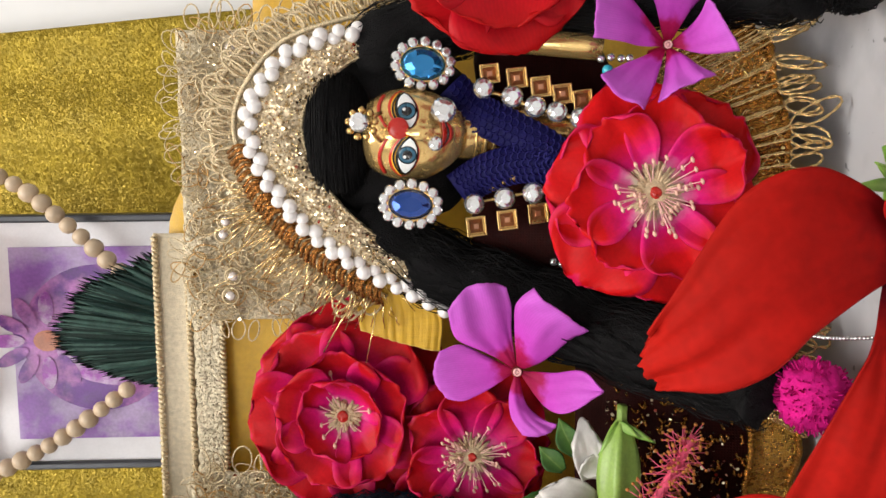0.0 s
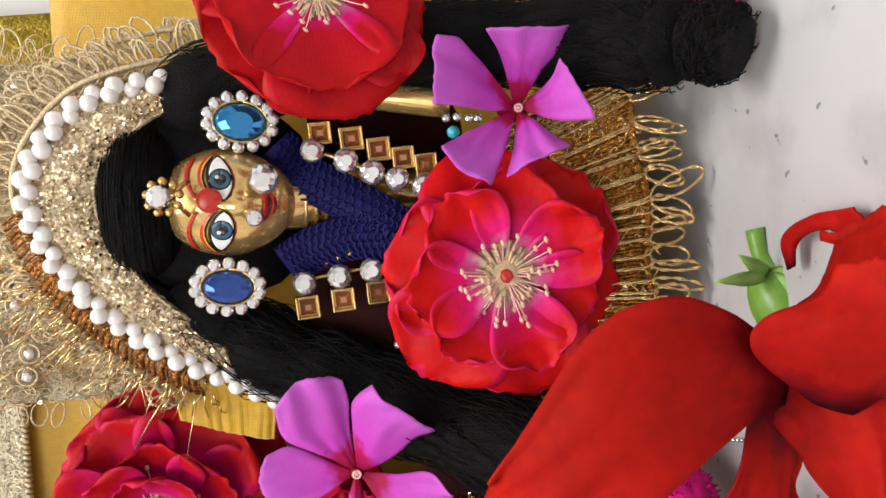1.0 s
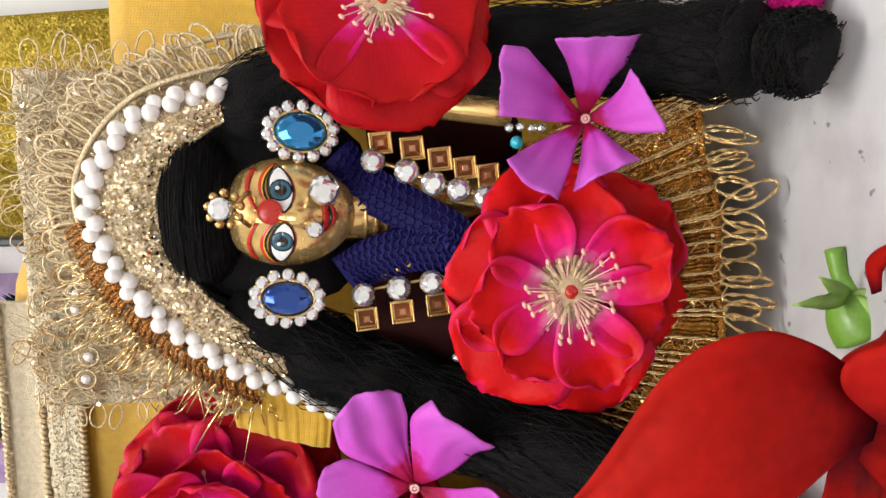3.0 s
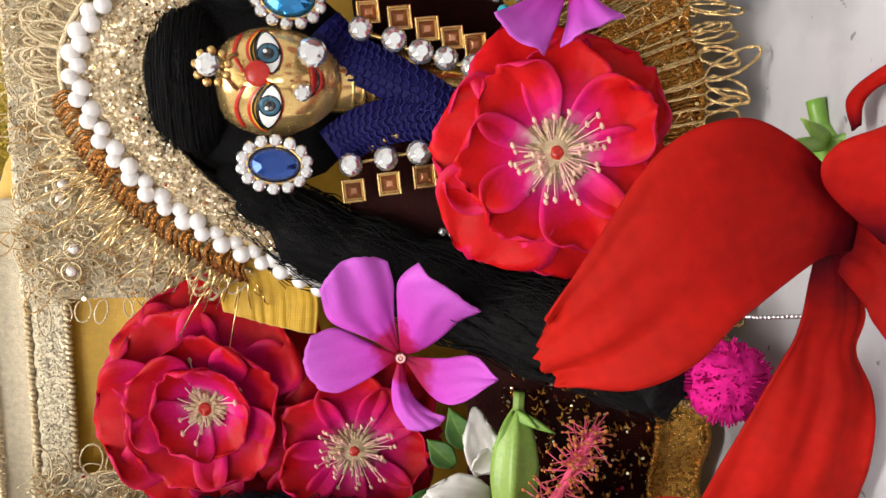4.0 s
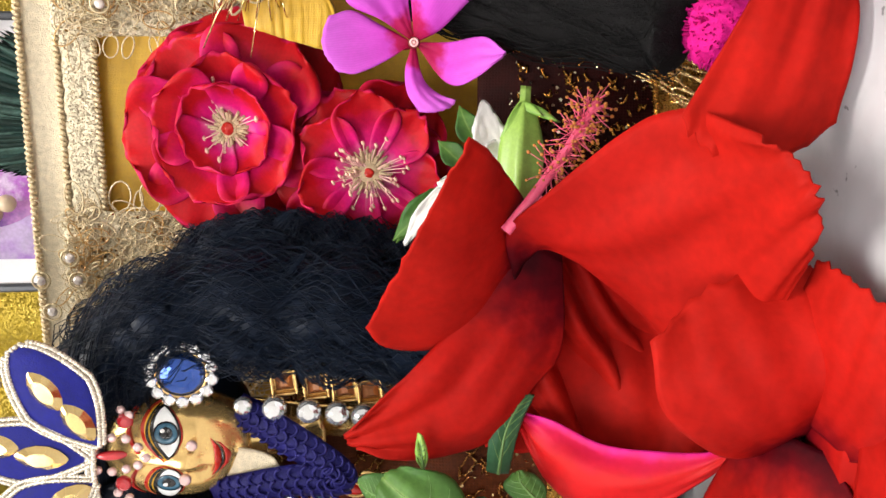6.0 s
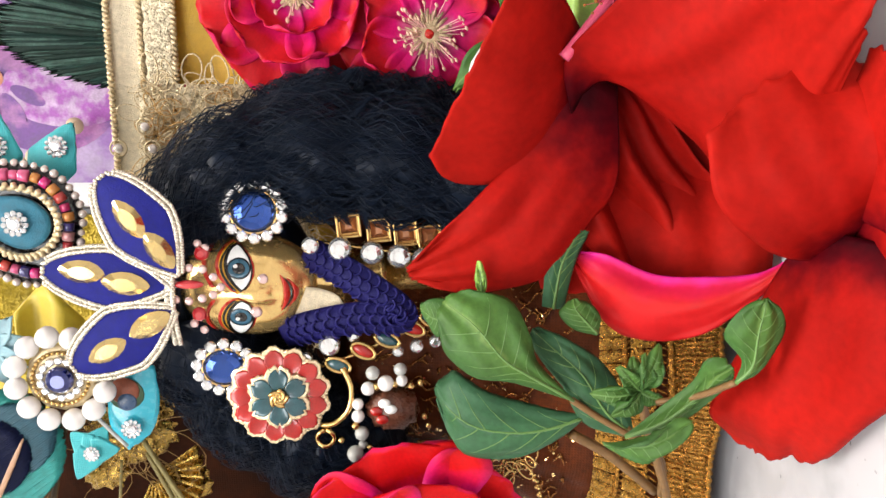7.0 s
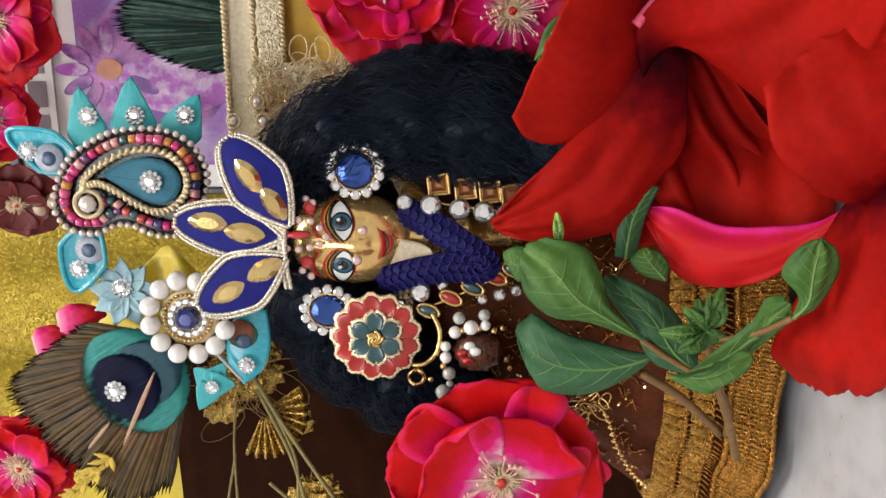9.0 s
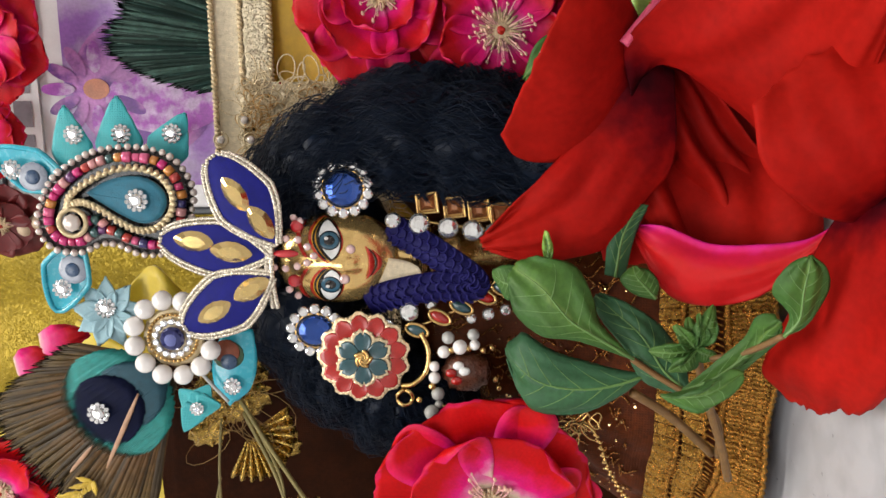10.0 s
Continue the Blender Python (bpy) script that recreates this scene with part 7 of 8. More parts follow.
beads_along(pais, "glass_bead", BARREL, [(-0.1089, 0.1460, 0.1921), (-0.1086, 0.1460, 0.1894), (-0.1106, 0.1460, 0.1871)], 0.0022, (0.0012, 0.0013, 0.0013), True, 0.12, 5)
beads_along(pais, "clear_bead", CLEARBEAD, oc[:-1], 0.0022, 0.001, False, 0.15, 2)

teal = thing("turquoise_points", "three pointed turquoise fabric leaves with clear stones", "ornament", V((-0.0909, 0.1520, 0.1843)))
for b, t, w, s in (((-0.0932, 0.1525, 0.1971), (-0.0777, 0.1550, 0.2001), 0.0118, (-0.0855, 0.1518, 0.1967)), ((-0.0918, 0.1525, 0.1843), (-0.0751, 0.1550, 0.1851), 0.0135, (-0.0854, 0.1518, 0.1834)), ((-0.0919, 0.1525, 0.1724), (-0.0799, 0.1550, 0.1662), 0.0122, (-0.0854, 0.1518, 0.1693))):
    bm = bmesh.new()
    petal(bm, b, t, NEAR, w, 0.25, 0.8, 0.02, 0.0, point=0.8, bend=0.05, cup=-0.12, ruffle=0.02, nu=18, nv=10, thick=0.0008)
    le = part("fabric_point", bm, M_TEAL, teal)
    cluster(le, s, 0.0028)


def eye_leaf(name, label, b, t, w, disc, stone, y=0.15):
    th = thing(name, label, "ornament", V(b))
    bm = bmesh.new()
    fn = petal(bm, b, t, NEAR, w, 0.42, 0.3, 0.02, 0.0, point=0.5, bend=0.03, cup=0.1, nu=22, nv=12, thick=0.0009)
    part("leaf_plate", bm, M_TEALPL, th)
    bm = bmesh.new()
    tube(bm, [V(fn(i / 24, 0)) + V(0, -0.0006, 0) for i in range(25)] + [V(fn(1 - i / 24, 1)) + V(0, -0.0006, 0) for i in range(1, 25)], 0.0008, 6)
    part("raised_edge", bm, M_TEALPL, th)
    for mat, r, dy, off in ((M_GREY, 0.0042, 0.001, 0.0), (M_SLATE, 0.0021, 0.0016, 0.0)):
        bm = bmesh.new()
        ball(bm, V(disc) + V(0, -dy, 0), (r, 0.0006, r), 20, 8)
        part("eye_disc", bm, mat, th)
    cluster(th, V(stone) + V(0, -0.002, 0), 0.0029)
    return th


eye_leaf("turquoise_leaf", "turquoise plastic leaf with a smoky disc and stone", (-0.0993, 0.1520, 0.1996), (-0.0900, 0.1560, 0.2221), 0.0118, (-0.0971, 0.1520, 0.2085), (-0.0950, 0.1530, 0.2144))
eye_leaf("turquoise_leaf", "turquoise plastic leaf with a smoky disc and stone", (-0.1165, 0.1520, 0.1982), (-0.1370, 0.1560, 0.2077), 0.0138, (-0.1236, 0.1520, 0.1998), (-0.1292, 0.1530, 0.2034))

pale = thing("pale_blue_flower", "pale blue organza flower with a clear stone", "ornament", V((-0.1370, 0.1560, 0.1938)))
for k in range(9):
    a = 6.28319 * k / 9
    c = V((-0.1376, 0.1560, 0.1925))
    bm = bmesh.new()
    petal(bm, c, c + V(0.0112 * math.cos(a), -0.001 + 0.0006 * (k % 2), 0.0112 * math.sin(a)), NEAR, 0.0062, 0.55, 0.4, 0.25, 0.3, bend=0.05, cup=0.3, ruffle=0.03, seed=k, nu=12, nv=8, thick=0.0003)
    part("petal", bm, M_PALEBL, pale)
cluster(pale, (-0.1359, 0.1545, 0.1931), 0.0032)

ring = thing("pearl_rosette", "ring of white pearls round a dark blue stone", "ornament", V((-0.1407, 0.1400, 0.1689)))
c = V((-0.1401, 0.1380, 0.1682))
bm = bmesh.new()
ball(bm, c + V(0, 0.0012, 0), (0.0085, 0.001, 0.0085), 24, 6)
part("backing", bm, M_ROPE, ring)
share("blue_gem", NAVYGEM, ring, put(c + V(0, -0.0008, 0), (0.0034, 0.0034, 0.0028)))
for k in range(14):
    a = 6.28319 * k / 14
    share("stone", STONE, ring, put(c + V(0.0047 * math.cos(a), -0.0002, 0.0047 * math.sin(a)), 0.00105))
for k in range(34):
    a = 6.28319 * k / 34
    share("gold_bead", GOLDBALL, ring, put(c + V(0.0066 * math.cos(a), 0.0, 0.0066 * math.sin(a)), 0.0006))
for k in range(12):
    a = 6.28319 * k / 12 + 0.2
    share("pearl", PEARL, ring, put(c + V(0.0108 * math.cos(a), 0.0003 * math.sin(k * 2.2), 0.0108 * math.sin(a)), 0.0028))

mini = thing("small_feather_leaf", "small turquoise leaf with a peacock feather eye", "ornament", V((-0.1521, 0.1450, 0.1591)))
bm = bmesh.new()
petal(bm, (-0.1396, 0.1460, 0.1519), (-0.1627, 0.1460, 0.1559), NEAR, 0.0125, 0.5, 0.6, 0.15, 0.1, bend=0.03, cup=-0.1, nu=18, nv=10, thick=0.0008)
part("leaf_plate", bm, M_TEALPL, mini)
for mat, sx, sz, q, dy in ((material("bronze_green", (0.05, 0.1, 0.05), 0.35, 0.3, vary=0.3), 0.0045, 0.0042, (-0.1473, 0.1460, 0.1553), 0.0010), (material("copper_barbs", (0.28, 0.07, 0.03), 0.4, 0.3, vary=0.4, scale=700), 0.0038, 0.0036, (-0.1462, 0.1460, 0.1556), 0.0014), (M_SLATE, 0.0024, 0.0024, (-0.1490, 0.1460, 0.1550), 0.0018)):
    bm = bmesh.new()
    ball(bm, V(q) + V(0, -dy, 0), (sz, 0.0006, sx), 20, 8)
    part("feather_eye", bm, mat, mini)
cluster(mini, V((-0.1561, 0.1435, 0.1543)), 0.0026)
bm = bmesh.new()
tube(bm, spline([(-0.1518, 0.1430, 0.1628), (-0.1566, 0.1430, 0.1588), (-0.1605, 0.1430, 0.1554)], 8), 0.0005, 6)
part("quill", bm, M_GREYPRL, mini)
star = thing("turquoise_star", "small turquoise fabric star with an oval stone", "ornament", V((-0.1653, 0.1470, 0.1670)))
for t in ((-0.1711, 0.1470, 0.1699), (-0.1631, 0.1470, 0.1587), (-0.1585, 0.1480, 0.1709), (-0.1571, 0.1480, 0.1619)):
    bm = bmesh.new()
    petal(bm, (-0.1631, 0.1470, 0.1658), t, NEAR, 0.0075, 0.3, 0.8, 0.02, 0.0, point=0.8, bend=0.03, nu=10, nv=8, thick=0.0007)
    part("star_point", bm, M_TEAL, star)
cluster(star, (-0.1636, 0.1455, 0.1654), 0.0021)


# ---------- peacock feathers ----------
def feather(name, label, o, ends, barbs, w, cols, seed, base=None):
    """A fan of barbs from o between two end points."""
    rng = random.Random(seed)
    o = V(o)
    th = thing(name, label, "feather", o)
    line = spline(ends, barbs)
    bm = bmesh.new()
    for k, e in enumerate(line):
        e = o + (e - o) * rng.uniform(0.94, 1.03)
        petal(bm, o.lerp(e, 0.12), e + V(0, rng.uniform(-0.0008, 0.0008), 0), (0.15 * math.sin(k), -1, 0.1), w, 0.8, 0.35, 0.5, 0.1, bend=0.03, nu=10, nv=2, thick=0.00018, mi=k % len(cols), seed=k)
    part("barbs", bm, cols, th, "bronze brown barbs", kind="stuff")
    return th


M_BARB = material("bronze_barb", (0.13, 0.06, 0.025), 0.5, 0.0, vary=0.45, scale=300, spec=0.2, ramp=[(0, (0.04, 0.03, 0.012)), (0.5, (0.13, 0.062, 0.018)), (0.85, (0.1, 0.06, 0.018)), (1, (0.15, 0.1, 0.04))])
M_BARB2 = material("dark_barb", (0.055, 0.035, 0.016), 0.5, 0.0, vary=0.45, scale=300, spec=0.2)
M_EYETEAL = material("feather_teal", (0.01, 0.16, 0.15), 0.35, 0.35, vary=0.35, scale=500, across=[(0, (0.015, 0.27, 0.22)), (0.4, (0.012, 0.22, 0.22)), (0.8, (0.015, 0.28, 0.22)), (1, (0.012, 0.16, 0.13))])
M_EYENAVY = material("feather_navy", (0.004, 0.007, 0.035), 0.5, 0.05, vary=0.4, scale=500, spec=0.1)
M_EYEPETROL = material("feather_petrol", (0.006, 0.06, 0.09), 0.35, 0.35, vary=0.35, scale=500)
fe = feather("peacock_feather", "peacock feather with teal and navy eye and stone", (-0.1503, 0.1500, 0.1709), [(-0.1468, 0.1560, 0.2071), (-0.1656, 0.1570, 0.2312), (-0.1794, 0.1560, 0.2280), (-0.1954, 0.1550, 0.2139), (-0.2067, 0.1540, 0.2000), (-0.2002, 0.1530, 0.1827)], 420, 0.0016, [M_BARB, M_BARB2, M_BARB], 3)


def eye_fan(name, q, rz, rx, mat, dy, n, seed, tilt=0.0):
    """An oval of fine barbs."""
    rng = random.Random(seed)
    q = V(q)
    o = V((-0.1503, 0.1500, 0.1709))
    bm = bmesh.new()
    axis = (q - o)
    axis = V(axis.x, 0, axis.z).normalized()
    side = V(-axis.z, 0, axis.x)
    for k in range(n):
        s = 2 * (k + 0.5) / n - 1
        h = math.sqrt(max(0.0, 1 - s * s))
        f = rng.uniform(0.95, 1.04)
        a = q + side * (rx * s) - axis * (rz * h * f) + V(0, -dy, 0)
        e = q + side * (rx * s * 1.05) + axis * (rz * h * f) + V(0, -dy, 0)
        petal(bm, a, e, (0.2 * math.sin(k * 1.7), -1, 0), 2.6 * rx / n, 0.5, 0.7, 0.5, 0.1, bend=0.015, nu=6, nv=2, thick=0.00016)
    return part(name, bm, mat, fe, kind="stuff")


eye_fan("teal_eye", (-0.1630, 0.1493, 0.1894), 0.0165, 0.0165, M_EYETEAL, 0.0004, 80, 1)
eye_fan("petrol_eye", (-0.1603, 0.1490, 0.1856), 0.012, 0.0095, M_EYEPETROL, 0.0009, 36, 2)
eye_fan("navy_eye", (-0.1646, 0.1488, 0.1920), 0.0108, 0.0105, M_EYENAVY, 0.0013, 44, 3)
cluster(fe, (-0.1651, 0.1462, 0.1942), 0.0033)
bm = bmesh.new()
petal(bm, (-0.1593, 0.1465, 0.1823), (-0.1827, 0.1470, 0.1937), NEAR, 0.0014, 0.4, 0.3, 0.2, 0.0, nu=10, nv=3)
petal(bm, (-0.1767, 0.1500, 0.1985), (-0.1857, 0.1510, 0.2065), NEAR, 0.0012, 0.4, 0.3, 0.2, 0.0, nu=10, nv=3)
part("split_barb", bm, material("pale_barb", (0.5, 0.28, 0.16), 0.5, vary=0.3, scale=500), fe, "pale split barb")
fb = feather("peacock_feather", "dark green peacock feather tip before the framed picture", (-0.056, 0.302, 0.15), [(-0.016, 0.3, 0.205), (-0.03, 0.3, 0.235), (-0.052, 0.3, 0.247), (-0.066, 0.3, 0.232), (-0.075, 0.3, 0.205)], 300, 0.0026, [material("feather_green", (0.008, 0.034, 0.028), 0.6, 0.1, vary=0.6, scale=120, spec=0.15), material("feather_green_grey", (0.012, 0.032, 0.025), 0.6, 0.1, vary=0.6, scale=120, spec=0.15), material("feather_green_pale", (0.045, 0.1, 0.08), 0.55, 0.1, vary=0.6, scale=200, spec=0.2)], 5)
bm = bmesh.new()
tube(bm, [V(-0.056, 0.302, 0.0), V(-0.055, 0.303, 0.08), V(-0.056, 0.302, 0.16)], 0.0009, 6)
part("quill", bm, M_STRAW, fb)

# ---------- enamel brooch and beads ----------
br = thing("enamel_brooch", "red and teal enamel flower brooch with gold outlines", "brooch", V((-0.1459, 0.1390, 0.1162)))
m = put((-0.1456, 0.1380, 0.1161), 1.0)
WM["brooch_face"] = m
bm = bmesh.new()
ball(bm, (0, 0, -0.0005), (0.0085, 0.0085, 0.0009), 24, 8)
bm.transform(m)
part("gold_plate", bm, M_GOLD, br)


def enamel(n, r0, r1, w, z, mat, name, off, notch):
    for k in range(n):
        a = 6.28319 * (k + off) / n
        d = V(math.cos(a), math.sin(a), 0)
        bm = bmesh.new()
        petal(bm, d * r0 + V(0, 0, z), d * r1 + V(0, 0, z), V(0, 0, 1), w, 0.62, 0.45, 0.6, 0.25, notch=notch, bend=0.02, cup=0.12, nu=12, nv=12, thick=0.0008)
        bm.transform(m)
        pe = part(name, bm, M_PALEGOLD, br, "gold outlined petal")
        bm = bmesh.new()
        petal(bm, d * (r0 + 0.0004) + V(0, 0, z + 0.0006), d * (r1 - 0.001) + V(0, 0, z + 0.0006), V(0, 0, 1), w - 0.0018, 0.62, 0.45, 0.6, 0.25, notch=notch * 1.1, bend=0.04, cup=0.1, nu=12, nv=12, thick=0.0006)
        bm.transform(m)
        part("enamel_fill", bm, mat, pe)


enamel(13, 0.0060, 0.0131, 0.0066, 0.0, M_EN_RED, "outer_petal", 0.2, 0.05)
enamel(6, 0.0016, 0.0086, 0.0066, 0.0011, M_EN_TEAL, "inner_petal", 0.0, 0.22)
bm = bmesh.new()
for k in range(5):
    tube(bm, [m @ V((0.0004 + 0.0019 * t / 9) * math.cos(1.2566 * k + t * 0.28), (0.0004 + 0.0019 * t / 9) * math.sin(1.2566 * k + t * 0.28), 0.0024) for t in range(10)], 0.0006, 5)
ball(bm, m @ V(0, 0, 0.0018), (0.0022, 0.0008, 0.0022), 14, 6)
part("gold_swirl", bm, M_GOLD, br)
bm = bmesh.new()
tube(bm, spline([(-0.1393, 0.1390, 0.1005), (-0.1441, 0.1385, 0.0985), (-0.1500, 0.1385, 0.0991), (-0.1537, 0.1385, 0.1026), (-0.1543, 0.1390, 0.1062)], 20), 0.0008, 8)
c = V((-0.1579, 0.1390, 0.1051))
tube(bm, [c + V(0.0022 * math.cos(a * 0.3927), -0.0003 * math.sin(a), 0.0022 * math.sin(a * 0.3927)) for a in range(17)], 0.0007, 6)
part("hook_wire", bm, M_GOLD, br, "bent gold wire hook")

th = thing("enamel_link_chain", "gold chain of red and blue enamel links and stones", "necklace", V((-0.1334, 0.1410, 0.0913)))
for q, mat, rot in (((-0.1387, 0.1395, 0.1016), M_EN_TEAL, 70), ((-0.1349, 0.1390, 0.0953), M_EN_RED, 62), ((-0.1319, 0.1385, 0.0893), M_EN_TEAL, 66), ((-0.1289, 0.1380, 0.0831), M_EN_RED, 66), ((-0.1266, 0.1375, 0.0782), M_EN_TEAL, 66)):
    mm = put(q, 1.0, 0, 0, rot)
    bm = bmesh.new()
    tube(bm, [mm @ V(0.0032 * math.cos(a * 0.3307), 0.0017 * math.sin(a * 0.3307), 0) for a in range(20)], 0.00055, 6)
    li = part("link", bm, M_GOLD, th)
    bm = bmesh.new()
    ball(bm, (0, 0, 0), (0.0028, 0.0014, 0.0008), 14, 8)
    bm.transform(mm)
    part("enamel_fill", bm, mat, li)
for q, r in (((-0.1331, 0.1385, 0.1035), 0.0027), ((-0.1317, 0.1410, 0.0976), 0.0017), ((-0.1289, 0.1405, 0.0916), 0.0018), ((-0.1356, 0.1400, 0.0866), 0.0015), ((-0.1343, 0.1400, 0.0819), 0.0018), ((-0.1332, 0.1400, 0.0772), 0.0016), ((-0.1377, 0.1420, 0.1097), 0.0018), ((-0.1262, 0.1400, 0.0851), 0.0015)):
    share("stone", STONE, th, put(q, r))
for q in ((-0.1277, 0.1410, 0.0957), (-0.1264, 0.1410, 0.0925), (-0.1252, 0.1405, 0.0894), (-0.1238, 0.1400, 0.0869), (-0.1291, 0.1415, 0.0984), (-0.1305, 0.1415, 0.1008)):
    share("gold_bead", GOLDBALL, th, put(q, 0.0015))
bm = bmesh.new()
tube(bm, spline([(-0.1399, 0.1410, 0.1065), (-0.1354, 0.1405, 0.0953), (-0.1293, 0.1395, 0.0831), (-0.1254, 0.1390, 0.0743)], 20), 0.0005, 5)
part("chain", bm, M_GOLD, th)

th = thing("beaded_bracelet", "pearl and gold beaded bracelet round a stand-in for the hand", "bracelet", V((-0.1488, 0.1400, 0.0898)))
for q, r, me in (((-0.1443, 0.1375, 0.0942), 0.0018, PEARL), ((-0.1428, 0.1370, 0.0898), 0.0021, PEARL), ((-0.1422, 0.1370, 0.0858), 0.0015, PEARL), ((-0.1486, 0.1380, 0.0968), 0.0015, PEARL), ((-0.1518, 0.1380, 0.0968), 0.0017, PEARL), ((-0.1565, 0.1380, 0.0959), 0.0019, GREYPEARL), ((-0.1618, 0.1375, 0.0976), 0.0022, GREYPEARL), ((-0.1404, 0.1380, 0.0930), 0.0018, GREYPEARL), ((-0.1396, 0.1380, 0.0861), 0.0017, GREYPEARL), ((-0.1598, 0.1385, 0.0957), 0.0012, GREYPEARL), ((-0.1437, 0.1372, 0.0920), 0.0011, GOLDBALL), ((-0.1432, 0.1372, 0.0876), 0.0011, GOLDBALL), ((-0.1543, 0.1380, 0.0975), 0.0012, GOLDBALL), ((-0.1440, 0.1380, 0.0835), 0.0011, GOLDBALL), ((-0.1435, 0.1390, 0.0811), 0.001, GOLDBALL), ((-0.1603, 0.1380, 0.0939), 0.0009, GOLDBALL), ((-0.1527, 0.1390, 0.0800), 0.001, GOLDBALL), ((-0.1552, 0.1390, 0.0790), 0.0009, GOLDBALL), ((-0.1586, 0.1390, 0.1011), 0.001, GOLDBALL)):
    share("bead", me, th, put(q, r))
# rounded brown lump in place of the statuette's hand inside the bracelet
bm = bmesh.new()
c = V((-0.1510, 0.1405, 0.0879))
ball(bm, c, (0.0056, 0.0045, 0.0068), 28, 18)
for v in bm.verts:
    v.co += (v.co - c) * (0.1 * noise.noise(v.co * 700) + 0.05 * math.sin(v.co.z * 2600))
part("carved_bead", bm, M_HANDFORM, th, "carved brown stand-in for the hand with red and white flecks")
bm = bmesh.new()
for k, q in enumerate(((-0.1501, 0.1365, 0.0922), (-0.1478, 0.1360, 0.0902), (-0.1521, 0.1360, 0.0907), (-0.1493, 0.1357, 0.0886))):
    ball(bm, q, (0.0013, 0.0007, 0.0016), 8, 6, k % 2)
part("painted_fleck", bm, [M_EN_RED, M_PAINTW], th)

bm = bmesh.new()
fn = lobe(bm, [(-0.0049, 0.1600, 0.1071), (-0.0129, 0.1620, 0.1072), (-0.0223, 0.1640, 0.1062)], [(-0.0146, 0.1570, 0.0873), (-0.0196, 0.1600, 0.0852), (-0.0280, 0.1630, 0.0858)], bulge=0.03, end=0.02, ruffle=0.02, frill=0.01, fold=0.03, pleats=9, seed=4, nu=30, nv=60, thick=0.0008)
solo("yellow_cloth", bm, M_YELLOW, "ribbed yellow satin cloth end under the pearl hood", "cloth", base=fn(0.5, 0.5))

# ---------- drapes, foil tassel, straws ----------
# brown sheet for the shaded cloth here, darkened by its material
cloth("rust_drape", -0.262, -0.148, 0.0, 0.197, 0.2, M_DRAPE, "brown silk drape behind the crown, shade put into its colour", 0.0012, 50, 0.0, 13)
bm = bmesh.new()
sheet(bm, lambda u, v: V((-0.2800, 0.2800, 0.3384)).lerp(V((-0.1752, 0.2800, 0.2614)), u) + V(-0.05 * min(1, 4 * v), 0.004 * math.sin(u * 9) - 0.01 * v, -0.34 * v), 40, 24, 0.0014)
solo("lemon_cloth", bm, M_LEMON, "bright lemon yellow cloth fold before the gold cloth", "cloth", base=(-0.2554, 0.2800, 0.3066))
bm = bmesh.new()
sheet(bm, lambda u, v: V((-0.1419, 0.2000, 0.2051)).lerp(V((-0.1483, 0.2000, 0.1821)), u) + V(0.012 * math.sin(3.1 * u) * (1 - v) - 0.02 * v, 0.003 * math.sin(u * 7), 0), 20, 8, 0.0014)
solo("lemon_ribbon", bm, M_LEMON, "bright lemon yellow ribbon end behind the pearls", "ribbon", base=(-0.1482, 0.2000, 0.1944))
for q, t, s in (((-0.1590, 0.1700, 0.2299), (-0.1544, 0.1680, 0.2162), 1), ((-0.1509, 0.1690, 0.2209), (-0.1472, 0.1660, 0.2035), 2)):
    bm = bmesh.new()
    petal(bm, q, t, (0.2, -1, 0.1), 0.0095, 0.5, 0.6, 0.6, 0.3, bend=0.15, ruffle=0.08, seed=s, nu=14, nv=12)
    solo("fallen_petal", bm, M_DARKRED if s == 3 else M_ROSE_DEEP, "single crimson petal caught behind the feather", "petal", base=q)

foil = thing("gold_foil_tassel", "crinkled gold foil tassel with a pleated fan", "tassel", V((-0.1792, 0.1620, 0.1565)))
bm = bmesh.new()
c = V((-0.1774, 0.1600, 0.1523))


def fan_fn(u, v):
    a = radians(62 + 150 * u)
    r = 0.002 + 0.0135 * v
    return c + V(-r * math.sin(a) * 1.0, -0.0018 * math.sin(u * 75) * v, r * -math.cos(a) * -1.0 * 0.9 + 0.002)


sheet(bm, fan_fn, 110, 8, 0.0003)
part("pleated_fan", bm, M_FOIL, foil)
for q, r, k in (((-0.1688, 0.1650, 0.1657), 0.008, 1), ((-0.1669, 0.1650, 0.1574), 0.0075, 2), ((-0.1780, 0.1660, 0.1685), 0.006, 3), ((-0.1839, 0.1660, 0.1457), 0.005, 4), ((-0.1600, 0.1670, 0.1584), 0.007, 5), ((-0.2107, 0.1650, 0.1394), 0.0085, 6)):
    bm = bmesh.new()
    ball(bm, q, (r, r * 0.5, r), 26, 18)
    for v in bm.verts:
        v.co += (v.co - V(q)) * 0.6 * noise.noise(v.co * 420 + V(k, 0, 0))
    part("foil_scrap", bm, M_FOIL, foil, flat=True)
rng = random.Random(21)
bm = bmesh.new()
for k in range(26):
    q = V((-0.1659, 0.1600, 0.1588)) + V(rng.gauss(0, 0.006), 0, rng.gauss(0, 0.006))
    loops(bm, 1, lambda i: (q, (rng.uniform(-1, 1), 0, rng.uniform(-1, 1))), 0.014, 0.00012, rng)
part("wire_curls", bm, M_TINSEL, foil, "thin dark wire curls", kind="stuff")
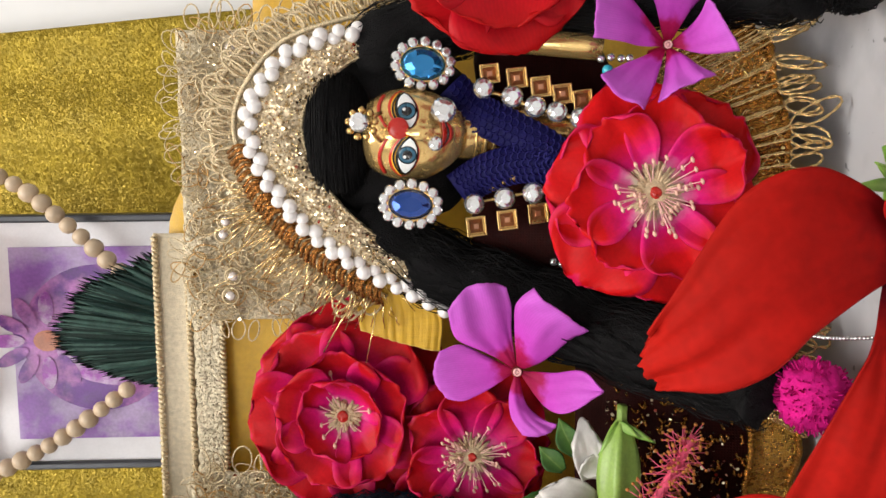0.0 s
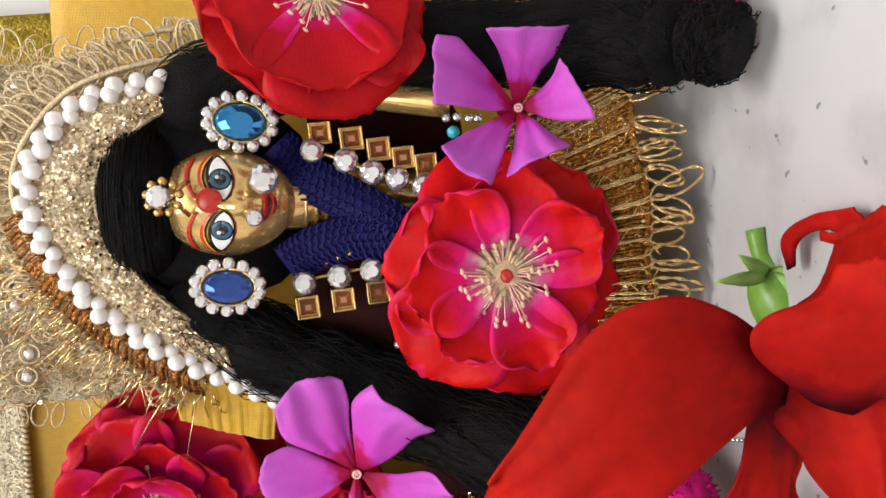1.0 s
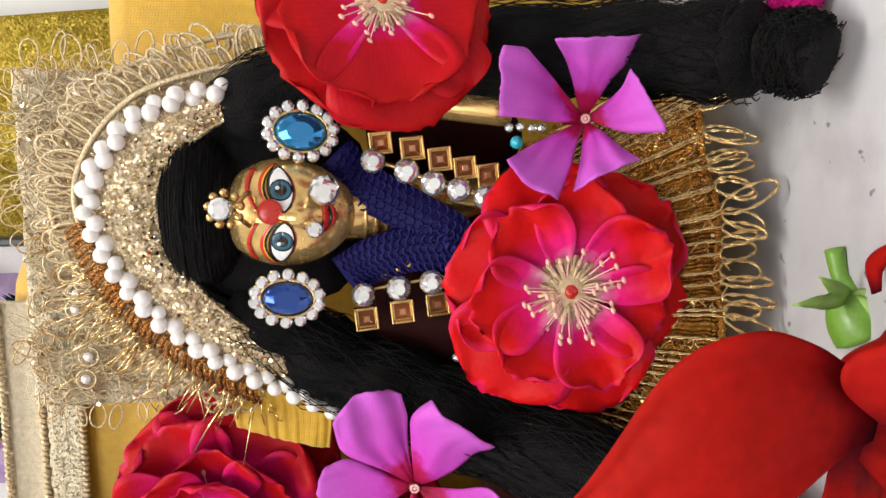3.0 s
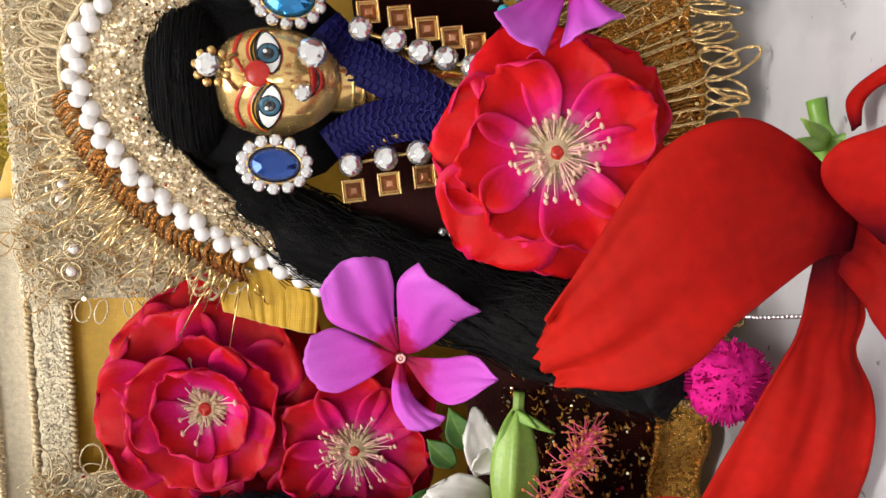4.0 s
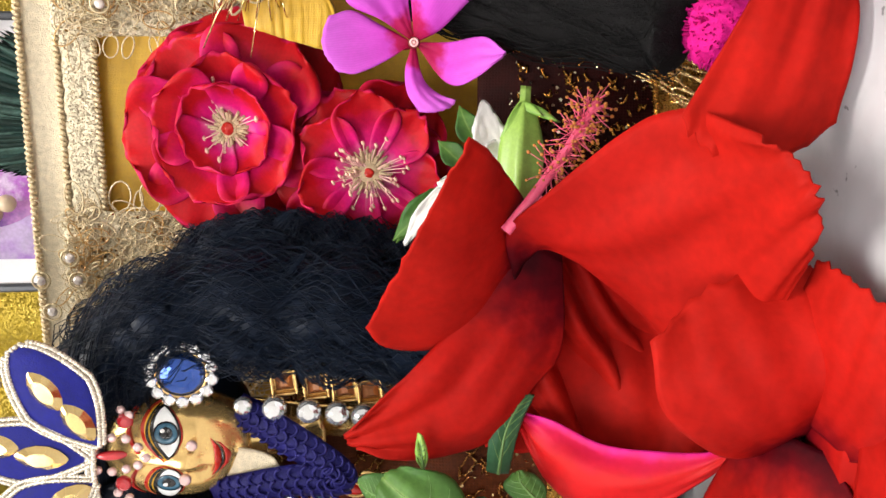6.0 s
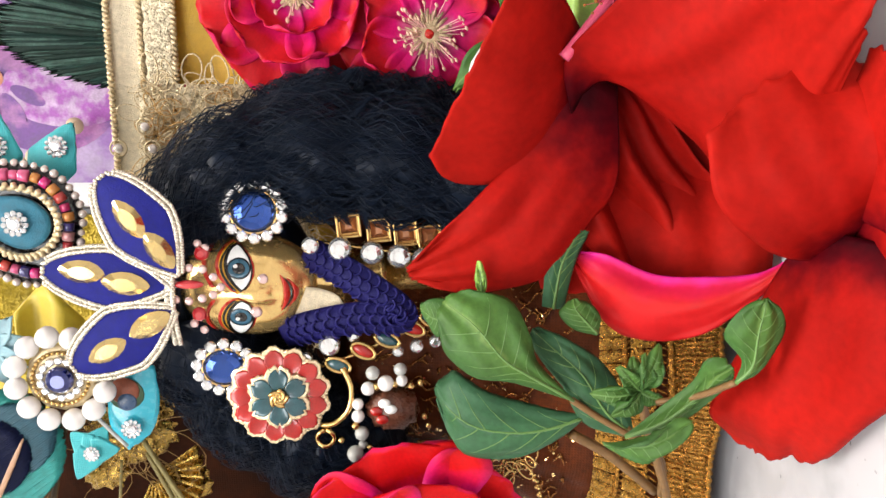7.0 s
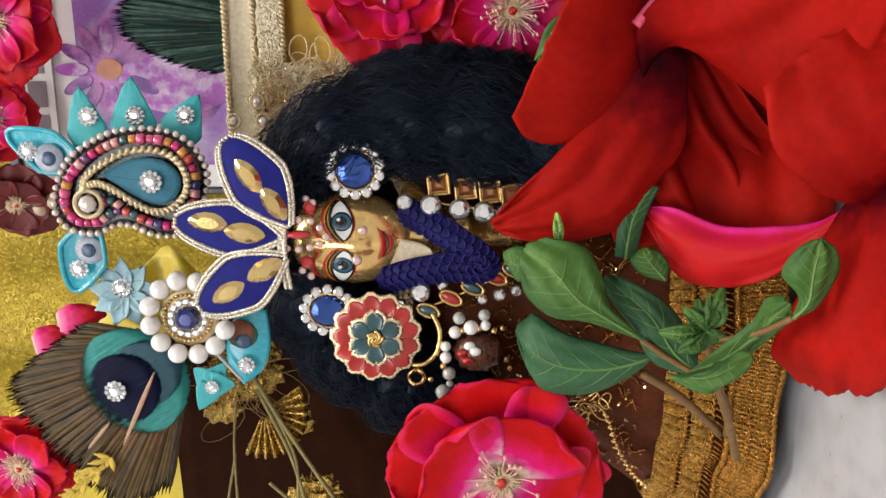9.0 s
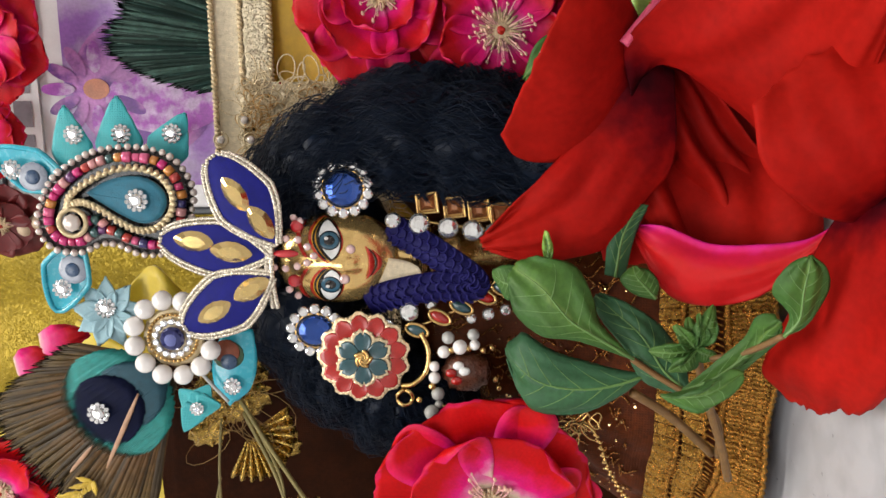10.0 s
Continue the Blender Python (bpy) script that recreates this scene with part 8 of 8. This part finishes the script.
for pts, r in (([(-0.1651, 0.1580, 0.1565), (-0.1798, 0.1570, 0.1482), (-0.2016, 0.1560, 0.1347), (-0.2115, 0.1560, 0.1279)], 0.0007), ([(-0.1698, 0.1580, 0.1553), (-0.1904, 0.1570, 0.1461), (-0.2082, 0.1570, 0.1416)], 0.0006), ([(-0.1765, 0.1580, 0.1509), (-0.1924, 0.1570, 0.1444), (-0.2102, 0.1570, 0.1444)], 0.0005), ([(-0.1726, 0.1600, 0.1628), (-0.1895, 0.1590, 0.1641), (-0.2109, 0.1580, 0.1638)], 0.0004), ([(-0.1915, 0.1590, 0.1638), (-0.2109, 0.1580, 0.1677)], 0.0004), ([(-0.2003, 0.1570, 0.1530), (-0.2102, 0.1570, 0.1426)], 0.0006)):
    bm = bmesh.new()
    tube(bm, spline(pts, 12), r, 6)
    part("straw", bm, M_STRAW, foil, "thin dry green straw")
bm = bmesh.new()
rng = random.Random(31)
for k in range(46):
    a = V((-0.2025, 0.1500, 0.2142)).lerp(V((-0.1885, 0.1510, 0.1997)), rng.random())
    petal(bm, a, a + V(rng.uniform(-0.005, 0.002), -0.001, rng.uniform(-0.001, 0.006)), NEAR, 0.0016, 0.5, 0.5, 0.5, 0.2, nu=5, nv=3, seed=k)
solo("yellow_tuft", bm, M_YELTUFT, "small frayed yellow tuft below the peacock feather", "tuft", base=(-0.1947, 0.1500, 0.2070))

# cream bead strings over the backrest
for pts in ([(0.0188, 0.3720, 0.3084), (0.0068, 0.3700, 0.2859), (-0.0170, 0.3680, 0.2585), (-0.0388, 0.3680, 0.2357), (-0.0525, 0.3700, 0.2184)], [(-0.0945, 0.3680, 0.2413), (-0.1200, 0.3700, 0.2766), (-0.1383, 0.3720, 0.3105), (-0.1494, 0.3740, 0.3326)]):
    th = thing("bead_garland", "string of cream wooden beads hanging over the backrest", "garland", V(pts[1]))
    beads_along(th, "cream_bead", CREAMBEAD, pts, 0.0084, 0.0046, False, 0.1, 4)
    bm = bmesh.new()
    tube(bm, spline(pts, 30), 0.0006, 5)
    part("string", bm, M_CREAMB, th)
# gold chain by the rust dress
th = thing("gold_drop_chain", "thin gold chain with small drops on rust silk", "chain", V((-0.1740, 0.1350, 0.0502)))
bm = bmesh.new()
line = spline([(-0.1642, 0.1400, 0.0593), (-0.1676, 0.1360, 0.0527), (-0.1756, 0.1330, 0.0498), (-0.1823, 0.1310, 0.0460), (-0.1869, 0.1300, 0.0413)], 60)
for k, q in enumerate(line):
    ball(bm, q + V(0.0003 * math.sin(k * 2), 0, 0.0003 * math.cos(k * 2)), 0.0006, 6, 4)
loops(bm, 14, lambda i: (V((-0.1651, 0.1380, 0.0564)) + V(0.002 * math.sin(i * 4), 0, 0.003 * math.cos(i * 3)), (math.sin(i), 0, math.cos(i * 2))), 0.005, 0.0003, random.Random(3))
part("chain_links", bm, M_GOLD, th, kind="stuff")
# small turquoise and clear beads on the maroon dress
th = thing("bead_bangle", "turquoise and clear bead bangle on the maroon dress", "bangle", V((0.0416, 0.1390, 0.0482)))
for k, q in enumerate(((0.0438, 0.1400, 0.0497), (0.0440, 0.1390, 0.0477), (0.0437, 0.1390, 0.0454), (0.0437, 0.1385, 0.0436))):
    share("stone", STONE, th, put(q, 0.0009))
bm = bmesh.new()
ball(bm, (0.0410, 0.1380, 0.0486), 0.0013, 10, 7)
part("turquoise_bead", bm, M_TEALPL, th)
th = thing("bead_bangle", "turquoise and clear bead bangle on the maroon dress", "bangle", V((-0.0027, 0.1420, 0.0555)))
for q in ((-0.0024, 0.1430, 0.0595), (-0.0027, 0.1420, 0.0578), (-0.0031, 0.1410, 0.0561), (-0.0034, 0.1400, 0.0544), (-0.0010, 0.1420, 0.0567)):
    share("stone", STONE, th, put(q, 0.0009))
bm = bmesh.new()
ball(bm, (-0.0021, 0.1400, 0.0535), 0.0012, 10, 7)
part("turquoise_bead", bm, M_TEALPL, th)
